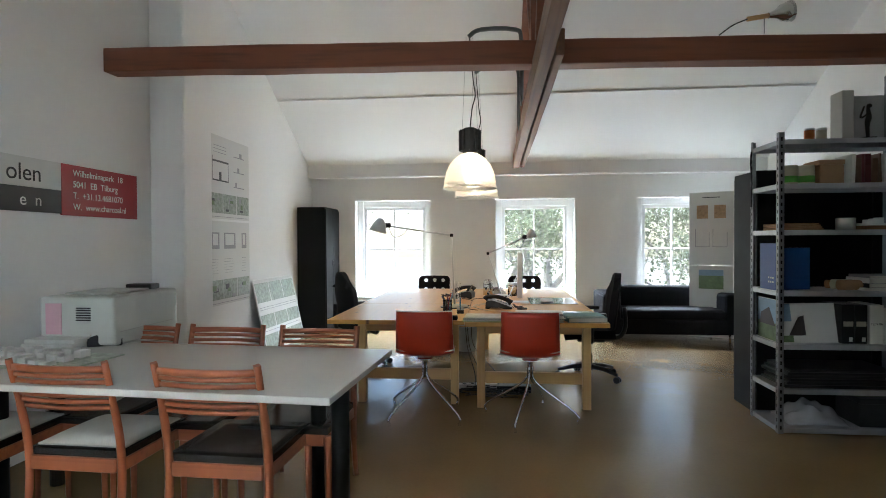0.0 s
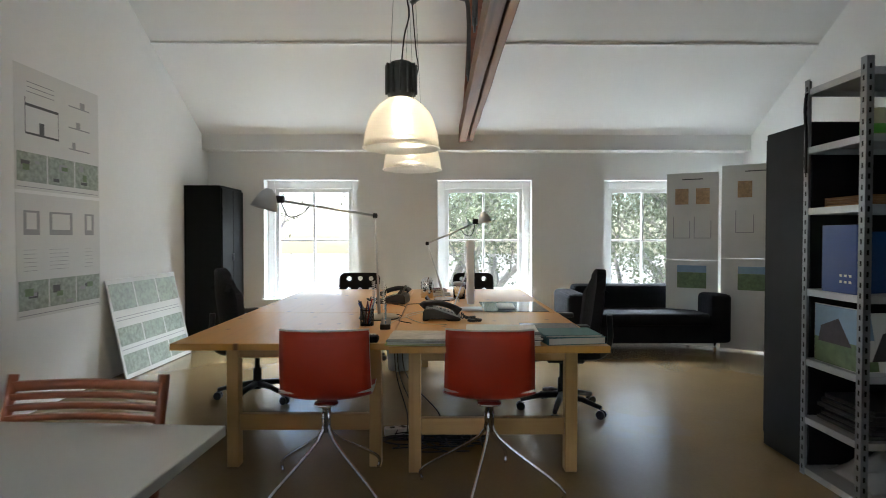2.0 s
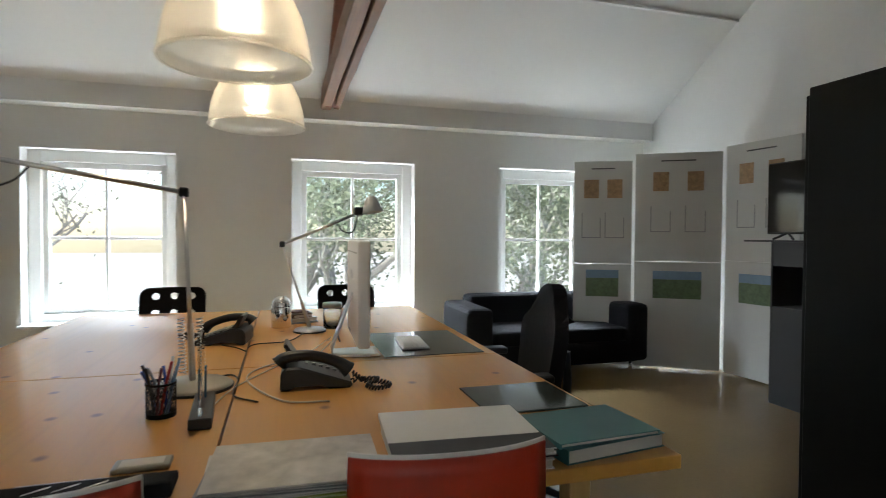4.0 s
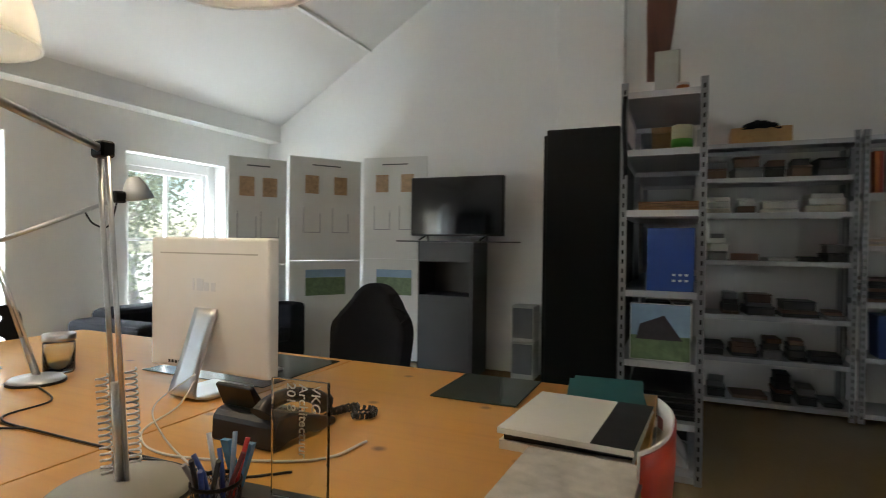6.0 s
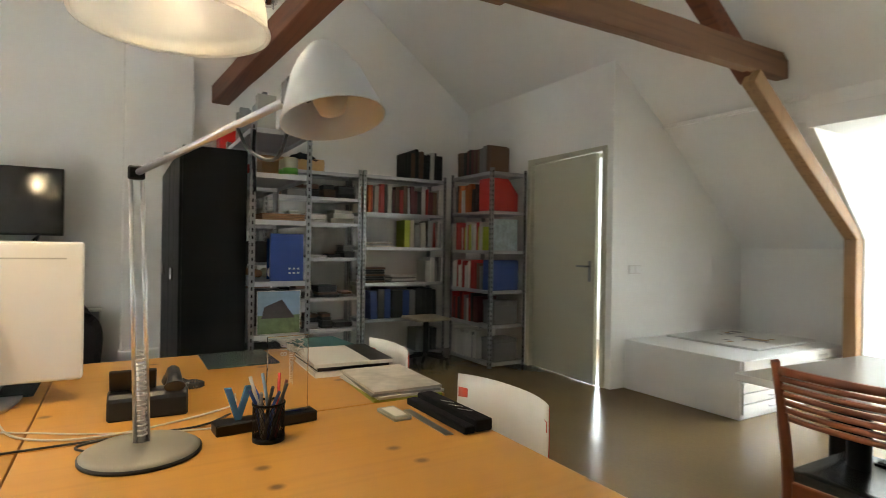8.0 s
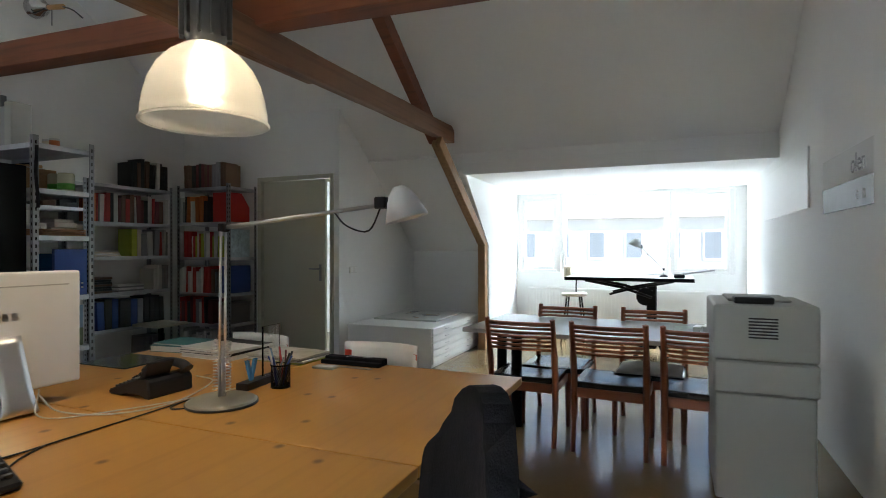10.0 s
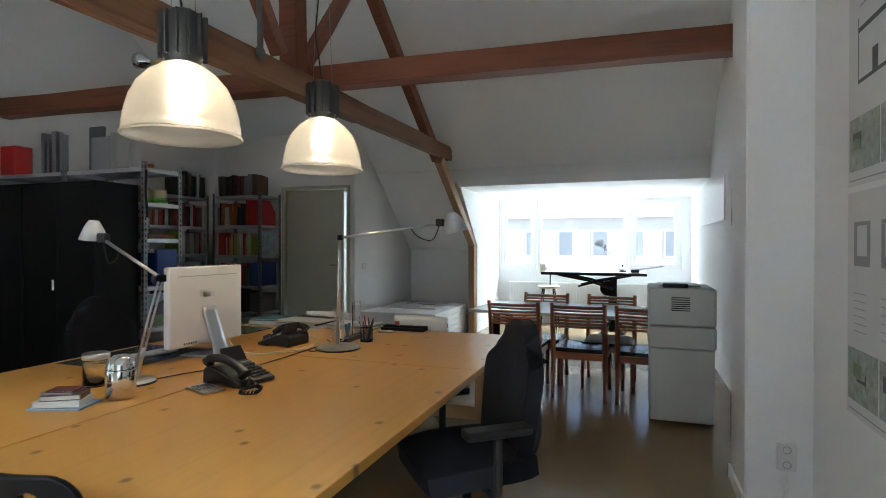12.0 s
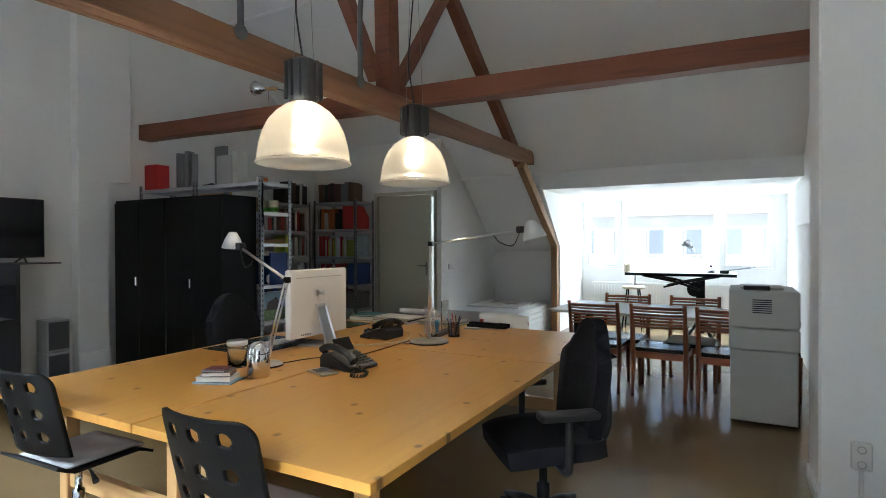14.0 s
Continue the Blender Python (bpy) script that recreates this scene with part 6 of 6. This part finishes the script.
# ---- typist stool between the shelves ----
tb = thing("stool", "low stool with a pale square seat between the shelves", "stool", pose(4.6, 2.05, 0))
box("seat", tb, COVER["cream"], (-0.2, -0.2, 0.47), (0.2, 0.2, 0.5), 0.012, "", 2)
lathe("column", tb, BLACK_METAL, [(0, 0.08), (0.03, 0.08), (0.03, 0.469), (0, 0.469)], (0, 0, 0), 14)
for k in range(5):
    a = k * math.tau / 5
    leg = tube("base_arm", tb, BLACK_METAL, [(0, 0, 0.1), (0.26 * math.cos(a), 0.26 * math.sin(a), 0.06)], [0.025, 0.015])
    lathe("castor", leg, BLACK_PLASTIC, [(0, 0), (0.02, 0.004), (0.025, 0.028), (0.02, 0.052), (0, 0.056)], (0.26 * math.cos(a), 0.26 * math.sin(a), 0), 12)

# ---- loudspeakers beside the chimney breast ----
for k in range(2):
    sp = thing("loudspeaker", "small grey loudspeaker in a stack of two on the floor", "loudspeaker", pose(5.12, 5.13, 0.02 + 0.325 * k), "stacked loudspeakers")
    box("cabinet", sp, PRINTER_DARK, (-0.1, -0.105, -0.02 if k == 0 else 0.0), (0.1, 0.105, 0.32), 0.006)
    box("grille", sp, GREY_STEEL, (-0.104, -0.092, 0.03), (-0.1005, 0.092, 0.3), 0.001)

# ---- west wall ----
sg = thing("sign", "long red, white and black office sign with white lettering", "sign", pose(XW, -0.17, 0.0))
box("white_board", sg, PAPER, (0.0, 2.3, 1.705), (0.012, 3.33, 1.89), 0.001)
box("black_board", sg, BLACK_PLASTIC, (0.0, 2.3, 1.55), (0.012, 3.33, 1.7045), 0.001)
box("red_board", sg, RED_SIGN, (0.0, 3.331, 1.54), (0.013, 4.11, 1.89), 0.001)
for k, (t, y) in enumerate((("Wilhelminapark  18", 3.43), ("5041  EB  Tilburg", 3.43), ("T.  +31.13.4681070", 3.43), ("W.  www.charcoal.nl", 3.43))):
    words("lettering", t, 0.064, pose(0.0138, y, 1.815 - 0.078 * k, 90, 0, 90), WHITE_SHELL, sg)
words("lettering", "olen", 0.15, pose(0.0128, 3.17, 1.745, 90, 0, 90), BLACK_PLASTIC, sg, "RIGHT")
words("lettering", "e  n", 0.11, pose(0.0128, 3.17, 1.59, 90, 0, 90), PAPER, sg, "RIGHT")
tagged(box("wall_panel", None, WHITE_PAINT, (XW, -0.3, 1.62), (XW + 0.015, 1.7, 2.08), 0.002), "plain white panel on the wall inside the dormer", "panel")

PX = XW
for k, (z0, z1) in enumerate(((1.6, 2.48), (0.68, 1.575))):
    po = thing("poster", "white architecture poster with drawings and a strip of photographs", "poster", pose(PX, 5.06, 0), "posters beside the chimney breast")
    box("sheet", po, PAPER, (0, 0, z0), (0.002, 0.94, z1), 0)
    for j in range(3):
        box("photo", po, PHOTO_GREY, (0.0021, 0.015 + 0.308 * j, z0 + 0.06), (0.003, 0.31 + 0.308 * j, z0 + 0.27), 0)
        for i in range(4):
            rn = random.Random(10 * k + 3 * j + i)
            ya, za = 0.03 + 0.308 * j + rn.uniform(0, 0.17), z0 + 0.07 + rn.uniform(0, 0.13)
            box("photo_shape", po, (PHOTO_GREY, INK, PALE_INK, PHOTO_GREEN)[i], (0.0031, ya, za), (0.0034 + 0.0002 * i, ya + rn.uniform(0.04, 0.1), za + rn.uniform(0.02, 0.06)), 0)
    box("text_line", po, PALE_INK, (0.0021, 0.02, z0 + 0.02), (0.0026, 0.92, z0 + 0.025), 0)
    if k == 0:
        for p, q in (((0.1, z0 + 0.4), (0.106, z0 + 0.66)), ((0.44, z0 + 0.4), (0.446, z0 + 0.62)), ((0.106, z0 + 0.6), (0.44, z0 + 0.62)), ((0.106, z0 + 0.4), (0.44, z0 + 0.415)), ((0.24, z0 + 0.415), (0.29, z0 + 0.5))):
            box("drawing", po, INK, (0.0021, *p), (0.0026, *q), 0)
        for j in range(3):
            box("drawing", po, PALE_INK, (0.0021, 0.56, z0 + 0.36 + 0.17 * j), (0.0026, 0.82, z0 + 0.37 + 0.17 * j), 0)
            box("drawing", po, PALE_INK, (0.0021, 0.6 + 0.05 * j, z0 + 0.3705 + 0.17 * j), (0.0026, 0.64 + 0.06 * j, z0 + 0.42 + 0.17 * j), 0)
            box("text_line", po, PALE_INK, (0.0021, 0.12, z0 + 0.7 + 0.035 * j), (0.0026, 0.4, z0 + 0.706 + 0.035 * j), 0)
    else:
        for j, w in enumerate((0.16, 0.26, 0.12)):
            y = (0.07, 0.33, 0.74)[j]
            box("drawing", po, PALE_INK, (0.0021, y, z0 + 0.6), (0.0026, y + w, z0 + 0.64), 0)
            box("drawing", po, PALE_INK, (0.0021, y, z0 + 0.76), (0.0026, y + w, z0 + 0.775), 0)
            for i in range(2):
                box("drawing", po, PALE_INK, (0.0021, y + i * (w - 0.03), z0 + 0.6405), (0.0026, y + 0.03 + i * (w - 0.03), z0 + 0.7595), 0)
            for i in range(6):
                box("text_line", po, PALE_INK, (0.0021, y, z0 + 0.34 + 0.03 * i), (0.0026, y + w * 0.8, z0 + 0.343 + 0.03 * i), 0)

lb = thing("presentation_board", "white presentation board with photographs leaning against the wall", "board", pose(-1.4, 6.05, 0.0, 0, -12, -2))
box("board", lb, PAPER, (0, 0, 0.005), (0.012, 1.18, 0.9), 0.002)
for r_, (za, zb) in enumerate(((0.56, 0.78), (0.27, 0.42), (0.04, 0.2))):
    for j in range(3):
        box("photo", lb, PHOTO_GREY, (0.0121, 0.03 + 0.38 * j, za * 1.1), (0.013, 0.39 + 0.38 * j, zb * 1.1), 0)
for zz in (0.5, 0.475, 0.235):
    box("text_line", lb, PALE_INK, (0.0121, 0.04, zz * 1.1), (0.0126, 1.12, zz * 1.1 + 0.006), 0)

sk = thing("wall_socket", "white double wall socket with a short conduit", "socket", pose(-1.46, 4.601, 0.27, 0, 0, 90))
box("plate", sk, WHITE_SHELL, (0, -0.045, -0.03), (0.03, 0.045, 0.11), 0.006)
for zz in (0.0, 0.075):
    bm = bmesh.new()
    bm_lathe(bm, [(0.02, 0), (0.02, 0.002), (0.016, 0.002), (0.015, -0.004), (0, -0.004)], 18)
    bmesh.ops.transform(bm, matrix=pose(0.031, 0, zz, 0, 90, 0), verts=bm.verts)
    part("outlet", bm, PRINTER_DARK, sk)
tube("conduit", sk, WHITE_SHELL, [(0.01, 0, -0.03), (0.01, 0, -0.27)], 0.01)
sw = thing("light_switch", "white double light switch on the partition wall", "light switch", pose(ROOM_X, 0.83, 1.07))
box("plate", sw, WHITE_SHELL, (-0.012, -0.08, -0.04), (0, 0.08, 0.04), 0.003)
for s in (-0.04, 0.04):
    box("rocker", sw, WHITE_PAINT, (-0.018, s - 0.03, -0.03), (-0.0122, s + 0.03, 0.03), 0.002)
bm = bmesh.new()
bm_box(bm, (-1.28, 4.16, 0), (-1.265, 4.59, 0.08))
structure("baseboard", bm, WHITE_PAINT, "low white baseboard along the chimney breast", "baseboard", 0.003)

# ---- meeting table clutter ----
for k in range(5):
    sh = tagged(box("paper_stack", None, PAPER, (-1.33 + 0.01 * k, 2.55 + 0.012 * (k % 2), 0.751 + 0.012 * k), (-1.02 + 0.008 * k, 2.8 + 0.01 * (k % 3), 0.762 + 0.012 * k), 0.001), "sheaf of white paper in a pile on the meeting table", "paper", "papers on the meeting table")
tp = thing("tape_dispenser", "black tape dispenser on the meeting table", "tape dispenser", pose(-0.93, 2.72, 0.751, 0, 0, 25))
bm = bmesh.new()
bm_prism(bm, [(-0.09, 0), (0.09, 0), (0.09, 0.045), (0.05, 0.03), (0.0, 0.03), (-0.03, 0.07), (-0.09, 0.05)], "y", -0.03, 0.03)
part("body", bm, BLACK_PLASTIC, tp, "", 0.005)
bm = bmesh.new()
bm_tube(bm, [(-0.045, -0.012, 0.055), (-0.045, 0.012, 0.055)], 0.032, 20)
part("tape_roll", bm, COVER["cream"], tp)
mo = thing("site_model", "white cardboard model of a housing block on a printed board", "model", pose(-0.95, 2.3, 0.751, 0, 0, -6))
box("board", mo, PHOTO_GREY, (-0.38, -0.18, 0), (0.3, 0.2, 0.008), 0.001)
for i in range(9):
    for j in range(3):
        h = 0.02 + 0.008 * ((i * 3 + j * 5) % 4)
        box("block", mo, WHITE_SHELL, (-0.36 + 0.06 * i, -0.14 + 0.1 * j, 0.0082), (-0.315 + 0.06 * i, -0.08 + 0.1 * j, 0.008 + h), 0.001)

# ---- drafting table in the dormer ----
dt = thing("drafting_table", "old drafting table with a flat board on a black iron stand", "drafting table", pose(-0.17, -0.95, 0))
box("board", dt, LAMINATE, (-0.72, -0.5, 0.93), (0.78, 0.42, 0.965), 0.003)
box("edge", dt, BLACK_METAL, (-0.72, 0.42, 0.925), (0.78, 0.44, 0.967), 0.003)
for s in (-0.2, 0.25):
    tube("bracket", dt, BLACK_METAL, [(0.55, s, 0.92), (0.1, s, 0.84), (-0.25, s, 0.72)], 0.018)
    tube("bracket", dt, BLACK_METAL, [(-0.5, s, 0.92), (0.0, s, 0.82), (0.25, s, 0.75)], 0.014)
box("column", dt, BLACK_METAL, (-0.3, -0.06, 0.06), (-0.18, 0.06, 0.86), 0.015)
bm = bmesh.new()
bm_tube(bm, [(-0.17, 0.1, 0.72), (-0.17, 0.13, 0.72)], 0.11, 24)
part("hand_wheel", bm, BLACK_METAL, dt)
for s in (-1, 1):
    tube("foot", dt, BLACK_METAL, smooth_line([(-0.24, 0, 0.3), (-0.24 + 0.1 * s, 0.2, 0.14), (-0.24 + 0.18 * s, 0.42, 0.02)], 4), 0.025)
    tube("foot", dt, BLACK_METAL, smooth_line([(-0.24, 0, 0.3), (-0.24 + 0.1 * s, -0.2, 0.14), (-0.24 + 0.18 * s, -0.42, 0.02)], 4), 0.025)
tube("parallel_arm", dt, STEEL, [(-0.5, 0.2, 1.0), (-0.95, 0.1, 1.06)], 0.01)
box("drafting_head", dt, BLACK_METAL, (-0.62, 0.12, 0.966), (-0.5, 0.24, 1.01), 0.01)
arm_lamp("black arm lamp standing on the drafting table", (-0.55, -0.95, 0.966), (-0.55, -0.95, 1.06), (-0.28, -0.95, 1.34), (0.4, 0.0, -1), 0.05, (0.09, 0.11), BLACK_METAL, False)
ch = thing("stool", "pale round stool with a low curved back behind the drafting table", "stool", pose(0.62, -1.35, 0))
lathe("seat", ch, COVER["cream"], [(0, 0.66), (0.17, 0.66), (0.18, 0.68), (0.17, 0.7), (0, 0.7)], (0, 0, 0), 24)
bm = bmesh.new()
bm_grid(bm, lambda u, v: (0.17 * math.cos(-1.0 - 1.2 * u + 2.2 + 0.0), -0.17 * math.sin(1.0 + 1.2 * u), 0.9 + 0.16 * v), 8, 4, 0.02)
part("backrest", bm, COVER["cream"], ch)
for k in range(4):
    a = math.radians(45 + 90 * k)
    tube("leg", ch, BLACK_METAL, [(0.12 * math.cos(a), 0.12 * math.sin(a), 0.66), (0.22 * math.cos(a), 0.22 * math.sin(a), 0)], 0.012)
tube("back_post", ch, BLACK_METAL, [(0.0, -0.16, 0.66), (0.0, -0.19, 0.92)], 0.01)

ra = thing("radiator", "long white panel radiator under the dormer window", "radiator", pose(0.1, YS + 0.06, 0))
bm = bmesh.new()
bm_box(bm, (-1.3, 0, 0.18), (1.3, 0.05, 0.72))
part("panel", bm, WHITE_PAINT, ra, "", 0.006)
for k in range(52):
    x = -1.275 + 0.05 * k
    box("rib", ra, WHITE_PAINT, (x - 0.012, 0.05, 0.21), (x + 0.012, 0.06, 0.69), 0)
box("grille", ra, WHITE_PAINT, (-1.3, -0.03, 0.721), (1.3, 0.055, 0.73), 0.002)
for s in (-1.2, 1.2):
    tube("pipe", ra, WHITE_PAINT, [(s, 0.02, 0.18), (s, 0.02, 0.0)], 0.01)


# ---- outside ----
GRASS = material("pale_paving", (0.4, 0.39, 0.36), 0.9, 0, 0.4, 0.6, 0.5, 20)
bm = bmesh.new()
bm_box(bm, (-150, -150, -3.4), (150, 150, -3.2))
structure("ground", bm, GRASS, "pale paving around the building", "ground")
BARK = material("pale_grey_bark", (0.3, 0.28, 0.25), 0.9, 0, 0.3, 6, 0.5, 30)
LEAF = material("sunlit_leaves", (0.1, 0.13, 0.06), 0.5, 0, 0.45, 0.8, 0.0, 6, tint=(0.2, 0.22, 0.14))


def tree(x, y, h, seed, leaves, label):
    rn = random.Random(seed)
    t = thing("tree", label, "tree", pose(x, y, -3.2), "trees behind the building")
    bm = bmesh.new()
    tips = []

    def limb(p, d, length, r, depth):
        pts, q = [p], p.copy()
        for _ in range(4):
            d = (d + Vector((rn.uniform(-0.25, 0.25), rn.uniform(-0.25, 0.25), rn.uniform(-0.1, 0.2)))).normalized()
            q = q + d * length / 4
            pts.append(q.copy())
        bm_tube(bm, pts, [r, r * 0.86, r * 0.74, r * 0.62, r * 0.5], 5 if depth > 1 else 7)
        tips.extend(pts[2:])
        if depth < 4:
            for k in range(4 if depth == 0 else 3):
                a = rn.uniform(0, math.tau)
                nd = (d * 0.7 + Vector((math.cos(a), math.sin(a), rn.uniform(0.0, 0.5))) * 0.8).normalized()
                limb(pts[rn.randint(2, 4)], nd, length * rn.uniform(0.55, 0.75), r * 0.5, depth + 1)
    limb(Vector((0, 0, 0)), Vector((0, 0, 1)), h * 0.45, h * 0.022, 0)
    part("trunk", bm, BARK, t)
    verts, faces = [], []
    for _ in range(leaves):
        c = rn.choice(tips) + Vector((rn.gauss(0, 0.35), rn.gauss(0, 0.35), rn.gauss(0, 0.3)))
        s = rn.uniform(0.035, 0.08)
        u = Vector((rn.uniform(-1, 1), rn.uniform(-1, 1), rn.uniform(-1, 1))).normalized()
        w = u.cross(Vector((rn.uniform(-1, 1), rn.uniform(-1, 1), rn.uniform(-1, 1)))).normalized()
        n = len(verts)
        verts += [c + u * s, c + w * s * 0.55, c - u * s, c - w * s * 0.55]
        faces.append((n, n + 1, n + 2, n + 3))
    me = bpy.data.meshes.new("crown")
    me.from_pydata(verts, [], faces)
    me.materials.append(LEAF)
    o = new("crown", me)
    o.parent = t


tree(-3.2, 15.5, 9.5, 3, 900, "nearly bare tree with pale twisted branches")
tree(-0.5, 18.0, 10.5, 8, 1600, "half-bare tree with pale branches")
tree(3.2, 16.0, 9.0, 21, 9000, "leafy tree with thin pale branches")
tree(6.4, 15.0, 8.5, 34, 9000, "leafy tree with thin pale branches")
tree(9.5, 17.5, 9.5, 55, 9000, "leafy tree with thin pale branches")
tree(1.2, 21.0, 11.0, 77, 6000, "leafy tree with thin pale branches")
tree(13.0, 20.0, 11.0, 91, 8000, "leafy tree with thin pale branches")

BRICK = material("pale_facade", (0.78, 0.76, 0.72), 0.85, 0, 0.1, 1, 0.2, 12)
DARK_PANE = material("facade_pane", (0.3, 0.33, 0.36), 0.1)
TILE = material("pale_grey_roof_tiles", (0.36, 0.34, 0.32), 0.8, 0, 0.2, 3, 0.3)
ho = thing("row_house", "row of pale houses across the street with narrow windows", "house", pose(0, -26, -3.2))
box("wall", ho, BRICK, (-16, -6, 0), (16, 0, 6.2), 0)
bm = bmesh.new()
bm_prism(bm, [(0.3, 6.2), (-3, 9.4), (-6.3, 6.2)], "x", -16.2, 16.2)
part("roof", bm, TILE, ho)
for i in range(16):
    for z in (0.9, 3.9):
        w = box("window", ho, WHITE_PAINT, (-15.2 + 2 * i, 0.0, z), (-14.2 + 2 * i, 0.06, z + 1.6), 0.01)
        box("pane", w, DARK_PANE, (-15.1 + 2 * i, 0.061, z + 0.1), (-14.3 + 2 * i, 0.07, z + 1.5), 0)
